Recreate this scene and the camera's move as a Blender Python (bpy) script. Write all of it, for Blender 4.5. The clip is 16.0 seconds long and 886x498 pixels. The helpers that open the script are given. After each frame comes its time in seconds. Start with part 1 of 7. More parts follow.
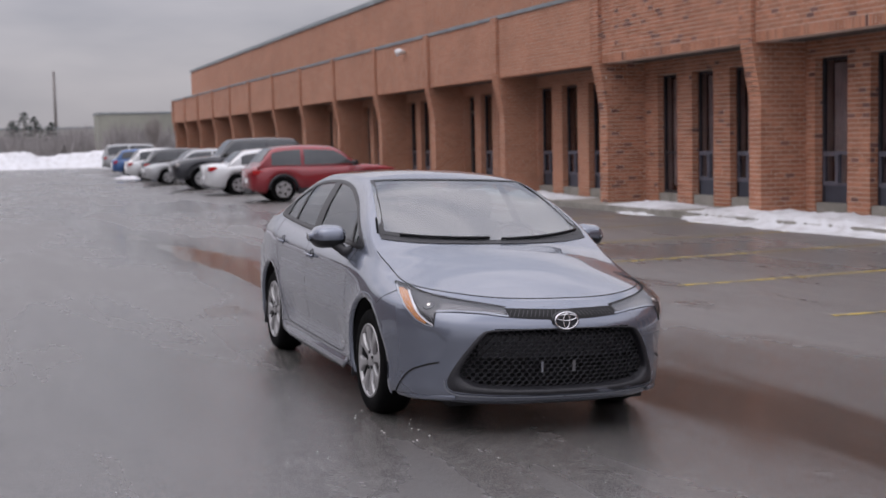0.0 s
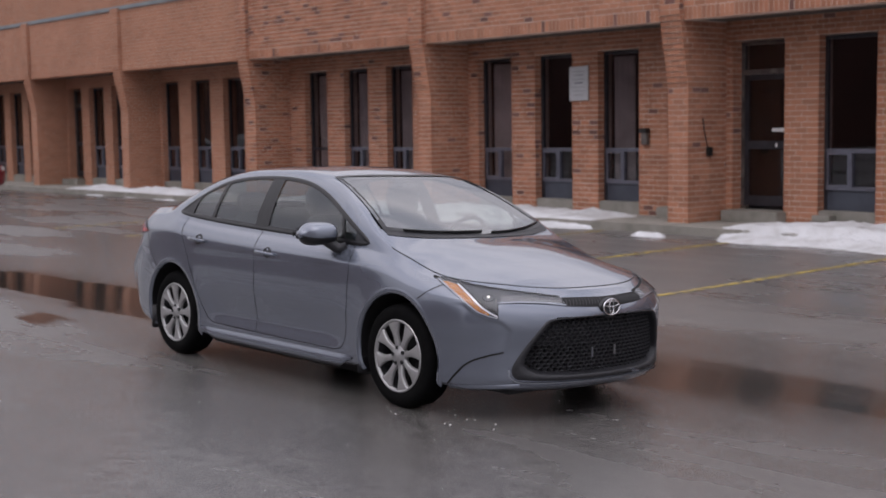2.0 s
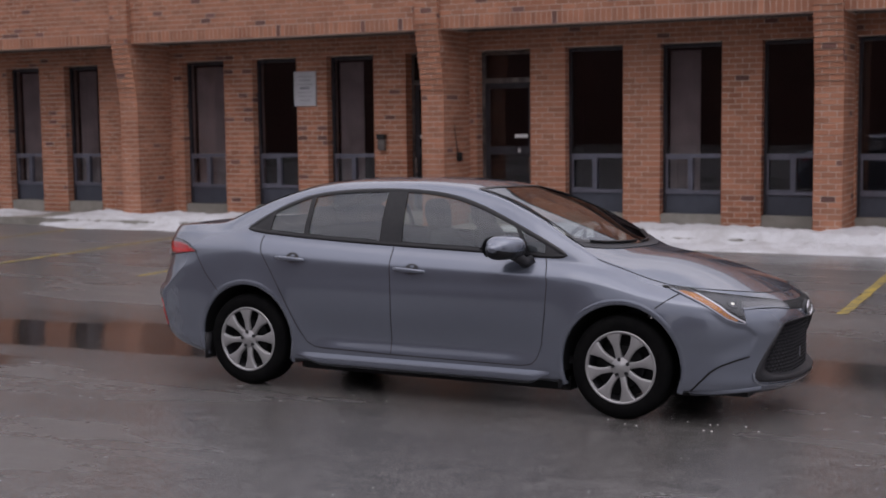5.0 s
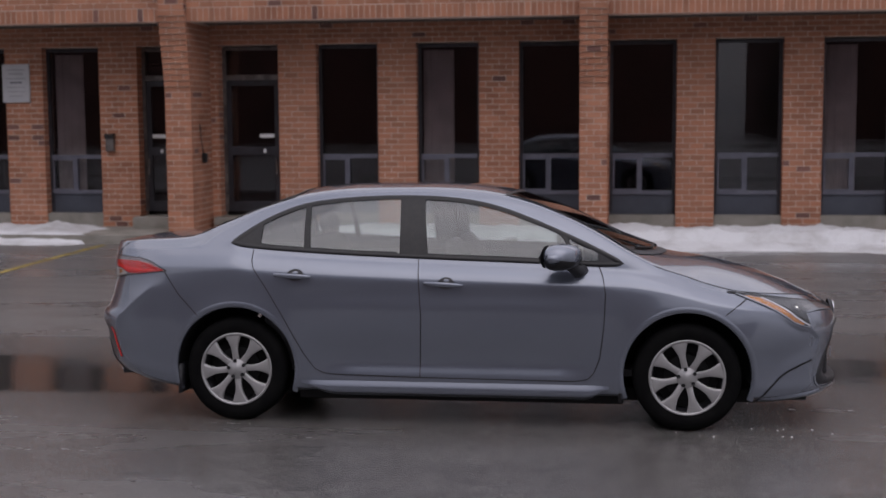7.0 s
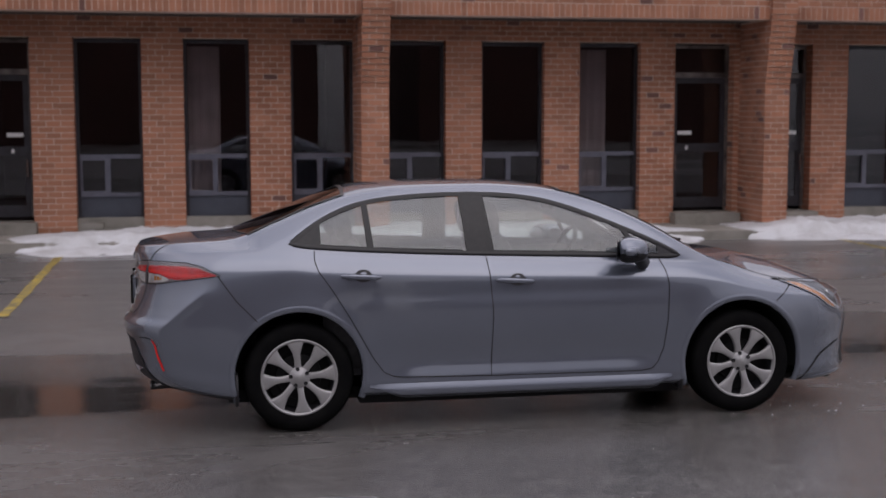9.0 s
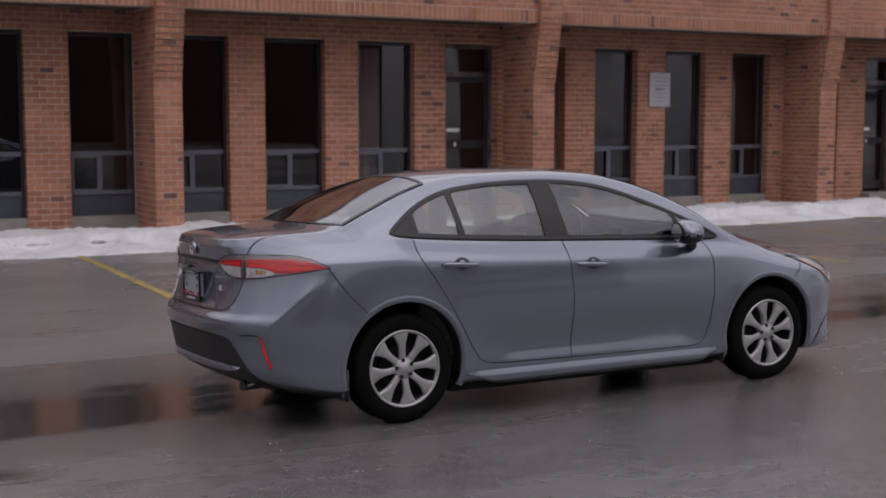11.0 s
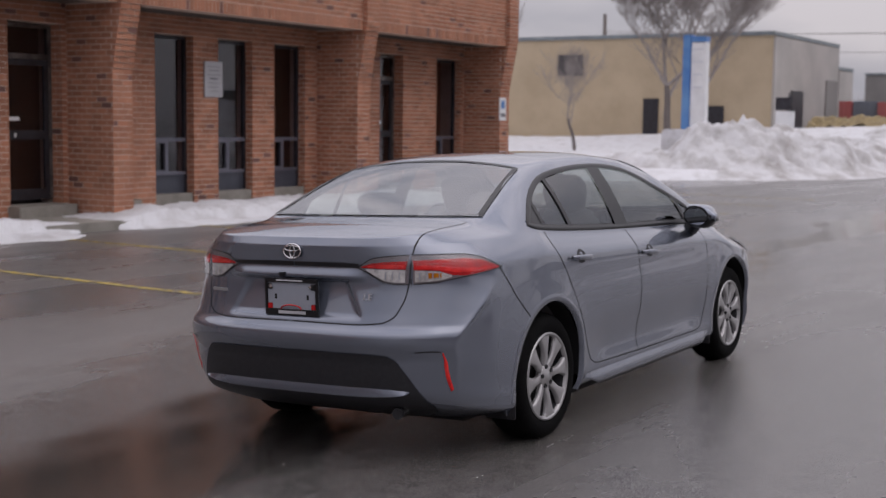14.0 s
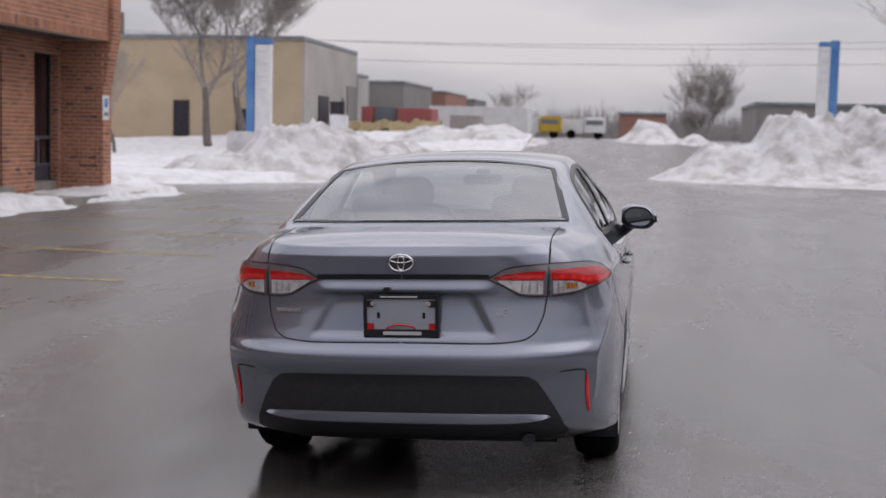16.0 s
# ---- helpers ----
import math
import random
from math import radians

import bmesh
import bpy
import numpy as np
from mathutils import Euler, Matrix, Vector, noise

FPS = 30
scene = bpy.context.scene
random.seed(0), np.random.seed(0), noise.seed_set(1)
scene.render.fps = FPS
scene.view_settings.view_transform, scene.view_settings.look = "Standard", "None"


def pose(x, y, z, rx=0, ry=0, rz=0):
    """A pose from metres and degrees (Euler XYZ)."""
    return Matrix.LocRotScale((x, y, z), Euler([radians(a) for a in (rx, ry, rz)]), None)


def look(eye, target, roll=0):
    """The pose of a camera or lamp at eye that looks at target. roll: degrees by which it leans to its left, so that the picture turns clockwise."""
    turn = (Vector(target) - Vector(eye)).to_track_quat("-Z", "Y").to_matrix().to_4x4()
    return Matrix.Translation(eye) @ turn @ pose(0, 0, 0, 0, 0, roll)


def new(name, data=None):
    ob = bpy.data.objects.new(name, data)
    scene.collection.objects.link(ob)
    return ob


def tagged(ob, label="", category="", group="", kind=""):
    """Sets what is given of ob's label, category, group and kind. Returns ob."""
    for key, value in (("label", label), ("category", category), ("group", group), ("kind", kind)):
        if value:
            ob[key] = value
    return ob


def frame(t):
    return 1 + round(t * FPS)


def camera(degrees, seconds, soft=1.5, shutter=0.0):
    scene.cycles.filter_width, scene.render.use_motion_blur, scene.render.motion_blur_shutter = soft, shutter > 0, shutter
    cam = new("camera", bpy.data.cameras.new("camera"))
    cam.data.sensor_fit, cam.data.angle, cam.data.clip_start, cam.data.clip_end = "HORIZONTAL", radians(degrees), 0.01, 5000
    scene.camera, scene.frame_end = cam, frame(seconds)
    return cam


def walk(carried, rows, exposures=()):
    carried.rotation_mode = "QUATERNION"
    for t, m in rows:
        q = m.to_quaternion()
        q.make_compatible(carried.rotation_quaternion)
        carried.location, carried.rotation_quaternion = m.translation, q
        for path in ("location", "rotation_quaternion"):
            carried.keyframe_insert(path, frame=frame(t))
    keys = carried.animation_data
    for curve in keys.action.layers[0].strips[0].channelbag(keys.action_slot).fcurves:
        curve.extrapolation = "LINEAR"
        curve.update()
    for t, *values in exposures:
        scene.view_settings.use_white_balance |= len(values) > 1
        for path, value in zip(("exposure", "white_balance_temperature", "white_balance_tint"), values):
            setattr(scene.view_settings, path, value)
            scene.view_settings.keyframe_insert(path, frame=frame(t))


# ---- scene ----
cam = camera(37.7, 16.0)
PATH = [
    (0, (8.79, -2.976, 1.629), (6.91, -2.315, 1.461), -1.3),
    (0.5, (8.616, -3.735, 1.648), (6.802, -2.912, 1.475), -1.2),
    (1, (8.326, -4.434, 1.697), (6.598, -3.442, 1.518), -1.1),
    (1.5, (7.898, -5.064, 1.675), (6.269, -3.918, 1.491), -1.0),
    (2, (7.407, -5.665, 1.694), (5.896, -4.369, 1.505), -0.9),
    (2.5, (6.86, -6.198, 1.705), (5.457, -4.786, 1.513), -1.0),
    (3, (6.279, -6.714, 1.722), (4.993, -5.194, 1.528), -0.9),
    (3.5, (5.723, -7.207, 1.746), (4.586, -5.573, 1.551), -0.8),
    (3.7, (5.516, -7.382, 1.746), (4.407, -5.729, 1.552), -0.7),
    (5.8, (2.639, -8.359, 1.834), (1.989, -6.478, 1.633), -0.6),
    (6, (2.337, -8.363, 1.837), (1.76, -6.459, 1.635), -0.5),
    (6.5, (1.63, -8.407, 1.844), (1.189, -6.467, 1.64), -0.4),
    (7, (0.953, -8.386, 1.839), (0.684, -6.414, 1.635), -0.4),
    (7.5, (0.229, -8.449, 1.846), (0.147, -6.461, 1.646), -0.2),
    (8, (-0.504, -8.4, 1.843), (-0.454, -6.411, 1.641), -0.2),
    (8.5, (-1.213, -8.329, 1.814), (-1.012, -6.35, 1.613), -0.1),
    (8.7, (-1.470, -8.298, 1.814), (-1.206, -6.326, 1.612), -0.1),
    (10.8, (-4.401, -7.423, 1.715), (-3.495, -5.651, 1.517), 0.2),
    (11, (-4.598, -7.343, 1.725), (-3.656, -5.59, 1.526), 0.1),
    (11.5, (-5.144, -6.912, 1.693), (-4.066, -5.239, 1.494), 0.3),
    (12, (-5.673, -6.395, 1.667), (-4.425, -4.845, 1.467), 0.4),
    (12.5, (-6.144, -5.769, 1.651), (-4.785, -4.315, 1.451), 0.5),
    (13, (-6.526, -5.119, 1.62), (-5.035, -3.8, 1.421), 0.6),
    (13.5, (-6.883, -4.456, 1.616), (-5.269, -3.291, 1.42), 0.7),
    (14, (-7.13, -3.772, 1.59), (-5.435, -2.729, 1.394), 0.7),
    (14.5, (-7.343, -3.085, 1.586), (-5.571, -2.178, 1.394), 0.8),
    (15, (-7.438, -2.396, 1.552), (-5.571, -1.706, 1.364), 1.0),
    (15.5, (-7.503, -1.655, 1.546), (-5.578, -1.147, 1.362), 1.3),
    (16, (-7.527, -0.965, 1.504), (-5.559, -0.653, 1.327), 1.4),
]
EXPOSURES = [(0, 0.0, 6450, 14), (2, -0.1, 6500, 14), (3.5, -0.24, 6500, 15), (7, -0.45, 6500, 16), (11, -0.44, 6600, 17), (13, -0.33, 6600, 16), (14.5, -0.26, 6600, 15), (16, -0.14, 6600, 13)]
walk(cam, [(t, look(eye, target, roll)) for t, eye, target, roll in PATH], EXPOSURES)
cam.data.dof.use_dof = True
cam.data.dof.focus_distance = 6.3
cam.data.dof.aperture_fstop = 3.3

# ---- world and light ----
world = bpy.data.worlds.new("overcast")
scene.world = world
world.use_nodes = True
wn, wl = world.node_tree.nodes, world.node_tree.links
wn.clear()
SUN_AZ, SUN_EL = -75.0, 58.0


def wnode(kind, **values):
    n = wn.new(kind)
    for key, v in values.items():
        n.inputs[key.replace("_", " ")].default_value = v
    return n


w_out = wn.new("ShaderNodeOutputWorld")
w_bg = wn.new("ShaderNodeBackground")
w_sky = wn.new("ShaderNodeTexSky")
w_sky.sky_type = "NISHITA"
w_sky.sun_disc = False
w_sky.sun_elevation = radians(SUN_EL)
w_sky.sun_rotation = radians(90 - SUN_AZ)
w_sky.dust_density = 3.0
w_co = wn.new("ShaderNodeTexCoord")
w_sep = wn.new("ShaderNodeSeparateXYZ")
wl.new(w_co.outputs["Generated"], w_sep.inputs[0])
w_map = wn.new("ShaderNodeMapping")
w_map.inputs["Scale"].default_value = (1.4, 1.4, 5.5)
wl.new(w_co.outputs["Generated"], w_map.inputs[0])
w_noise = wnode("ShaderNodeTexNoise", Scale=1.6, Detail=5.0, Roughness=0.5)
wl.new(w_map.outputs[0], w_noise.inputs["Vector"])
w_ramp = wn.new("ShaderNodeValToRGB")
w_ramp.color_ramp.elements[0].position = 0.34
w_ramp.color_ramp.elements[0].color = (4.1, 4.25, 4.85, 1)
w_ramp.color_ramp.elements[1].position = 0.62
w_ramp.color_ramp.elements[1].color = (7.4, 7.2, 7.5, 1)
wl.new(w_noise.outputs["Fac"], w_ramp.inputs[0])
w_high = wn.new("ShaderNodeMapRange")
w_high.inputs["From Min"].default_value = 0.0
w_high.inputs["From Max"].default_value = 0.9
w_high.inputs["To Min"].default_value = 0.62
w_high.inputs["To Max"].default_value = 2.9
wl.new(w_sep.outputs["Z"], w_high.inputs["Value"])
# a paler rim of sky low over the road side
w_rim = wn.new("ShaderNodeMapRange")
w_rim.inputs["From Min"].default_value, w_rim.inputs["From Max"].default_value = 0.16, 0.0
w_rim.inputs["To Min"].default_value, w_rim.inputs["To Max"].default_value = 0.0, 0.28
wl.new(w_sep.outputs["Z"], w_rim.inputs["Value"])
w_side = wn.new("ShaderNodeMapRange")
w_side.inputs["From Min"].default_value, w_side.inputs["From Max"].default_value = -0.2, 0.8
wl.new(w_sep.outputs["X"], w_side.inputs["Value"])
w_glow = wn.new("ShaderNodeMath")
w_glow.operation = "MULTIPLY_ADD"
wl.new(w_rim.outputs[0], w_glow.inputs[0])
wl.new(w_side.outputs[0], w_glow.inputs[1])
wl.new(w_high.outputs[0], w_glow.inputs[2])
w_az = wn.new("ShaderNodeMath")
w_az.operation = "MULTIPLY_ADD"
w_az.inputs[1].default_value, w_az.inputs[2].default_value = 0.1, 1.0
wl.new(w_sep.outputs["X"], w_az.inputs[0])
w_both = wn.new("ShaderNodeMath")
w_both.operation = "MULTIPLY"
wl.new(w_az.outputs[0], w_both.inputs[0])
wl.new(w_glow.outputs[0], w_both.inputs[1])
w_mul = wn.new("ShaderNodeVectorMath")
w_mul.operation = "SCALE"
wl.new(w_ramp.outputs[0], w_mul.inputs[0])
wl.new(w_both.outputs[0], w_mul.inputs["Scale"])
w_mix = wn.new("ShaderNodeMix")
w_mix.data_type = "RGBA"
w_mix.inputs[0].default_value = 0.9
wl.new(w_sky.outputs[0], w_mix.inputs[6])
wl.new(w_mul.outputs[0], w_mix.inputs[7])
wl.new(w_mix.outputs[2], w_bg.inputs["Color"])
w_bg.inputs["Strength"].default_value = 0.1
wl.new(w_bg.outputs[0], w_out.inputs["Surface"])

sun = new("sun", bpy.data.lights.new("sun", "SUN"))
sun.data.energy = 0.5
sun.data.angle = radians(50)
sun.data.color = (1.0, 0.97, 0.93)
sun.matrix_world = look((math.cos(radians(SUN_AZ)) * math.cos(radians(SUN_EL)), math.sin(radians(SUN_AZ)) * math.cos(radians(SUN_EL)), math.sin(radians(SUN_EL))), (0, 0, 0))


# ---- materials ----
def material(name, color, rough=0.5, metal=0.0, second=None, scale=6.0, grain=0.0, grain_scale=80.0, rough_var=0.0, island=0.0, coat=0.0, coords="Object", emit=0.0, amount=1.0, ramp=(0.38, 0.66), spec=None):
    """Principled surface: two colours mixed by a soft noise, fine relief, and gloss that varies."""
    m = bpy.data.materials.new(name)
    m.use_nodes = True
    n, l = m.node_tree.nodes, m.node_tree.links
    b = n["Principled BSDF"]
    b.inputs["Metallic"].default_value = metal
    b.inputs["Roughness"].default_value = rough
    b.inputs["Coat Weight"].default_value = coat
    b.inputs["Coat Roughness"].default_value = 0.04
    if spec is not None:
        b.inputs["Specular IOR Level"].default_value = spec
    second = second or tuple(c * 0.8 for c in color)
    co = n.new("ShaderNodeTexCoord")
    no = n.new("ShaderNodeTexNoise")
    no.inputs["Scale"].default_value = scale
    no.inputs["Detail"].default_value = 6.0
    no.inputs["Roughness"].default_value = 0.6
    l.new(co.outputs[coords], no.inputs["Vector"])
    mr = n.new("ShaderNodeMapRange")
    mr.inputs["From Min"].default_value, mr.inputs["From Max"].default_value = ramp
    mr.inputs["To Max"].default_value = amount
    l.new(no.outputs["Fac"], mr.inputs["Value"])
    mx = n.new("ShaderNodeMix")
    mx.data_type = "RGBA"
    mx.inputs[6].default_value = (*color, 1)
    mx.inputs[7].default_value = (*second, 1)
    l.new(mr.outputs[0], mx.inputs[0])
    last = mx.outputs[2]
    if island:
        geo = n.new("ShaderNodeNewGeometry")
        oi = n.new("ShaderNodeObjectInfo")
        add = n.new("ShaderNodeMath")
        add.operation = "ADD"
        l.new(geo.outputs["Random Per Island"], add.inputs[0])
        l.new(oi.outputs["Random"], add.inputs[1])
        fr = n.new("ShaderNodeMath")
        fr.operation = "FRACT"
        l.new(add.outputs[0], fr.inputs[0])
        hv = n.new("ShaderNodeMapRange")
        hv.inputs["To Min"].default_value, hv.inputs["To Max"].default_value = 1 - island, 1 + island * 0.6
        l.new(fr.outputs[0], hv.inputs["Value"])
        sc = n.new("ShaderNodeVectorMath")
        sc.operation = "SCALE"
        l.new(last, sc.inputs[0])
        l.new(hv.outputs[0], sc.inputs["Scale"])
        last = sc.outputs[0]
    l.new(last, b.inputs["Base Color"])
    if rough_var:
        rr = n.new("ShaderNodeMapRange")
        rr.inputs["From Min"].default_value, rr.inputs["From Max"].default_value = 0.3, 0.7
        rr.inputs["To Min"].default_value, rr.inputs["To Max"].default_value = max(0.02, rough - rough_var), min(1, rough + rough_var)
        l.new(no.outputs["Fac"], rr.inputs["Value"])
        l.new(rr.outputs[0], b.inputs["Roughness"])
    if grain:
        gn = n.new("ShaderNodeTexNoise")
        gn.inputs["Scale"].default_value = grain_scale
        gn.inputs["Detail"].default_value = 4.0
        l.new(co.outputs[coords], gn.inputs["Vector"])
        bp = n.new("ShaderNodeBump")
        bp.inputs["Strength"].default_value = grain
        bp.inputs["Distance"].default_value = 0.02
        l.new(gn.outputs["Fac"], bp.inputs["Height"])
        l.new(bp.outputs[0], b.inputs["Normal"])
    if emit:
        b.inputs["Emission Color"].default_value = (*color, 1)
        b.inputs["Emission Strength"].default_value = emit
    return m


def glass_material(name, tint, clear, rough=0.0, ior=1.6):
    """Thin pane: a mirror coat over a tinted see-through sheet."""
    m = bpy.data.materials.new(name)
    m.use_nodes = True
    n, l = m.node_tree.nodes, m.node_tree.links
    n.remove(n["Principled BSDF"])
    tr, gl, mx, lw = n.new("ShaderNodeBsdfTransparent"), n.new("ShaderNodeBsdfGlossy"), n.new("ShaderNodeMixShader"), n.new("ShaderNodeLayerWeight")
    tr.inputs["Color"].default_value = (*[c * clear for c in tint], 1)
    gl.inputs["Roughness"].default_value = rough
    gl.inputs["Color"].default_value = (0.95, 0.97, 1.0, 1)
    # Schlick's gloss, the same from both sides of the sheet
    f0 = ((ior - 1) / (ior + 1)) ** 2
    lw.inputs["Blend"].default_value = 0.5
    power, share = n.new("ShaderNodeMath"), n.new("ShaderNodeMath")
    power.operation, share.operation = "POWER", "MULTIPLY_ADD"
    power.inputs[1].default_value, share.inputs[1].default_value, share.inputs[2].default_value = 5.0, 1 - f0, f0
    l.new(lw.outputs["Facing"], power.inputs[0])
    l.new(power.outputs[0], share.inputs[0])
    l.new(share.outputs[0], mx.inputs[0])
    l.new(tr.outputs[0], mx.inputs[1])
    l.new(gl.outputs[0], mx.inputs[2])
    l.new(mx.outputs[0], n["Material Output"].inputs["Surface"])
    return m


M = {}
M["brick"] = material("brick", (0.45, 0.205, 0.125), 0.85, second=(0.345, 0.145, 0.085), scale=2.2, grain=0.35, grain_scale=60, island=0.22, coords="Object")
M["brick_dark"] = material("brick_dark", (0.17, 0.085, 0.072), 0.8, second=(0.22, 0.10, 0.075), scale=4, grain=0.3, grain_scale=60, island=0.3)
M["mortar"] = material("mortar", (0.66, 0.54, 0.46), 0.95, second=(0.54, 0.43, 0.36), scale=3, grain=0.4)
M["concrete"] = material("concrete", (0.30, 0.28, 0.25), 0.85, second=(0.2, 0.19, 0.165), scale=2.5, grain=0.3, grain_scale=50)
M["coping"] = material("coping", (0.30, 0.34, 0.36), 0.45, metal=0.6, second=(0.22, 0.25, 0.27), scale=1.5)
M["frame_dark"] = material("frame_dark", (0.022, 0.020, 0.024), 0.45, metal=0.2, second=(0.04, 0.04, 0.05), scale=5)
M["frame_blue"] = material("frame_blue", (0.15, 0.152, 0.19), 0.4, metal=0.3, second=(0.11, 0.112, 0.14), scale=5)
M["frame_grey"] = material("frame_grey", (0.20, 0.18, 0.17), 0.4, metal=0.5, second=(0.07, 0.06, 0.058), scale=5)
M["pane"] = glass_material("pane", (0.82, 0.80, 0.84), 0.92, ior=1.62)
# room surfaces near-black: the dimness indoors is put into their colour
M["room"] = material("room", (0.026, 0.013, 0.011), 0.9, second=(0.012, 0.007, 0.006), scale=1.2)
M["curtain"] = material("curtain", (0.58, 0.52, 0.46), 0.9, second=(0.42, 0.38, 0.33), scale=3)
M["soffit"] = material("soffit", (0.10, 0.085, 0.075), 0.8, second=(0.07, 0.06, 0.055), scale=2)
M["snow"] = material("snow", (0.64, 0.645, 0.67), 0.7, second=(0.42, 0.41, 0.41), scale=2.2, grain=1.0, grain_scale=16, ramp=(0.45, 0.75))
M["snow_dirty"] = material("snow_dirty", (0.56, 0.56, 0.575), 0.75, second=(0.27, 0.25, 0.235), scale=1.3, grain=1.0, grain_scale=7, ramp=(0.42, 0.72))
M["line"] = material("line", (0.44, 0.32, 0.06), 0.55, second=(0.14, 0.12, 0.07), scale=9, ramp=(0.40, 0.60), grain=0.2)
# tan to red_wall: far walls, base colours paled to hold distance haze
M["tan"] = material("tan", (0.53, 0.43, 0.30), 0.9, second=(0.45, 0.36, 0.245), scale=0.5, grain=0.2, grain_scale=20)
M["pale"] = material("pale", (0.46, 0.44, 0.42), 0.85, second=(0.38, 0.365, 0.35), scale=0.4)
M["grey_wall"] = material("grey_wall", (0.26, 0.25, 0.24), 0.85, second=(0.22, 0.21, 0.205), scale=0.4)
M["red_wall"] = material("red_wall", (0.36, 0.19, 0.145), 0.85, second=(0.31, 0.165, 0.13), scale=0.4)
M["dark_brick"] = material("dark_brick", (0.11, 0.05, 0.04), 0.9, second=(0.08, 0.04, 0.033), scale=0.6)
M["twig"] = material("twig", (0.35, 0.315, 0.30), 0.95, second=(0.26, 0.235, 0.225), scale=6)
M["bark"] = material("bark", (0.18, 0.155, 0.145), 0.95, second=(0.115, 0.098, 0.092), scale=8, grain=0.5)
M["blue"] = material("blue", (0.13, 0.29, 0.55), 0.4, second=(0.055, 0.17, 0.45), scale=1)
M["white"] = material("white", (0.78, 0.79, 0.80), 0.5, second=(0.68, 0.69, 0.70), scale=2)
M["pale_bar"] = material("pale_bar", (0.5, 0.5, 0.52), 0.6, second=(0.44, 0.44, 0.46), scale=5)
M["sign_pale"] = material("sign_pale", (0.62, 0.64, 0.68), 0.6, second=(0.58, 0.6, 0.64), scale=5)
M["sign_line"] = material("sign_line", (0.36, 0.36, 0.38), 0.6, second=(0.3, 0.3, 0.32), scale=5)
M["grey_bar"] = material("grey_bar", (0.2, 0.2, 0.22), 0.6, second=(0.16, 0.16, 0.18), scale=5)
M["far_green"] = material("far_green", (0.34, 0.34, 0.29), 0.9, second=(0.28, 0.28, 0.24), scale=0.2)
# scrub colour is lightened to carry the haze of distance
M["scrub"] = material("scrub", (0.26, 0.24, 0.235), 1.0, second=(0.34, 0.32, 0.315), scale=0.8)
M["pine"] = material("pine", (0.085, 0.10, 0.09), 0.9, second=(0.07, 0.08, 0.075), scale=2)
M["black"] = material("black", (0.012, 0.012, 0.013), 0.4, second=(0.02, 0.02, 0.021), scale=20)


# ---- building blocks of the code ----
def obj_from(name, verts, faces, mat, parent=None, smooth=False):
    me = bpy.data.meshes.new(name)
    me.from_pydata(verts, [], faces)
    me.update()
    me.materials.append(mat)
    if smooth:
        me.polygons.foreach_set("use_smooth", [True] * len(me.polygons))
    ob = new(name, me)
    if parent is not None:
        ob.parent = parent
    return ob


def part(name, bm, mat, parent, label="", smooth=False):
    me = bpy.data.meshes.new(name)
    bm.normal_update()
    bm.to_mesh(me)
    bm.free()
    me.materials.append(mat)
    if smooth:
        me.polygons.foreach_set("use_smooth", [True] * len(me.polygons))
    ob = new(name, me)
    ob.parent = parent
    if label:
        tagged(ob, label)
    return ob


def thing(name, label, category, group="", kind="", at=None):
    e = new(name)
    e.empty_display_size = 0.2
    if at is not None:
        e.matrix_world = at
    return tagged(e, label, category, group, kind)


def box(bm, x0, x1, y0, y1, z0, z1, bevel=0.0):
    vs = [bm.verts.new((x, y, z)) for x in (x0, x1) for y in (y0, y1) for z in (z0, z1)]
    fs = [bm.faces.new([vs[i] for i in f]) for f in ((0, 1, 3, 2), (4, 6, 7, 5), (0, 4, 5, 1), (2, 3, 7, 6), (0, 2, 6, 4), (1, 5, 7, 3))]
    if bevel:
        es = list({e for f in fs for e in f.edges})
        bmesh.ops.bevel(bm, geom=es, offset=bevel, segments=2, affect="EDGES")
    return bm


def boxes(*rows, bevel=0.0):
    bm = bmesh.new()
    for r in rows:
        box(bm, *r, bevel=bevel)
    return bm


def tube(bm, pts, radius, sides=10, closed=False, cap=True):
    """A round bar along points; radius is one number or one a point."""
    pts = [Vector(p) for p in pts]
    rad = radius if isinstance(radius, (list, tuple)) else [radius] * len(pts)
    rings = []
    up = Vector((0.01, 0.02, 1))
    last = None
    for i, p in enumerate(pts):
        a = pts[(i + 1) % len(pts)] if (closed or i + 1 < len(pts)) else p
        b = pts[i - 1] if (closed or i) else p
        d = (a - b).normalized()
        u = d.cross(up if abs(d.z) < 0.95 else Vector((1, 0, 0))) if last is None else last - d * last.dot(d)
        u.normalize()
        last = u
        v = d.cross(u)
        rings.append([bm.verts.new(p + (u * math.cos(k * 2 * math.pi / sides) + v * math.sin(k * 2 * math.pi / sides)) * rad[i]) for k in range(sides)])
    n = len(rings)
    for i in range(n if closed else n - 1):
        a, b = rings[i], rings[(i + 1) % n]
        for k in range(sides):
            bm.faces.new((a[k], a[(k + 1) % sides], b[(k + 1) % sides], b[k]))
    if cap and not closed:
        bm.faces.new(rings[0][::-1])
        bm.faces.new(rings[-1])
    return bm


def smoothstep(a, b, x):
    t = min(1.0, max(0.0, (x - a) / (b - a)))
    return t * t * (3 - 2 * t)


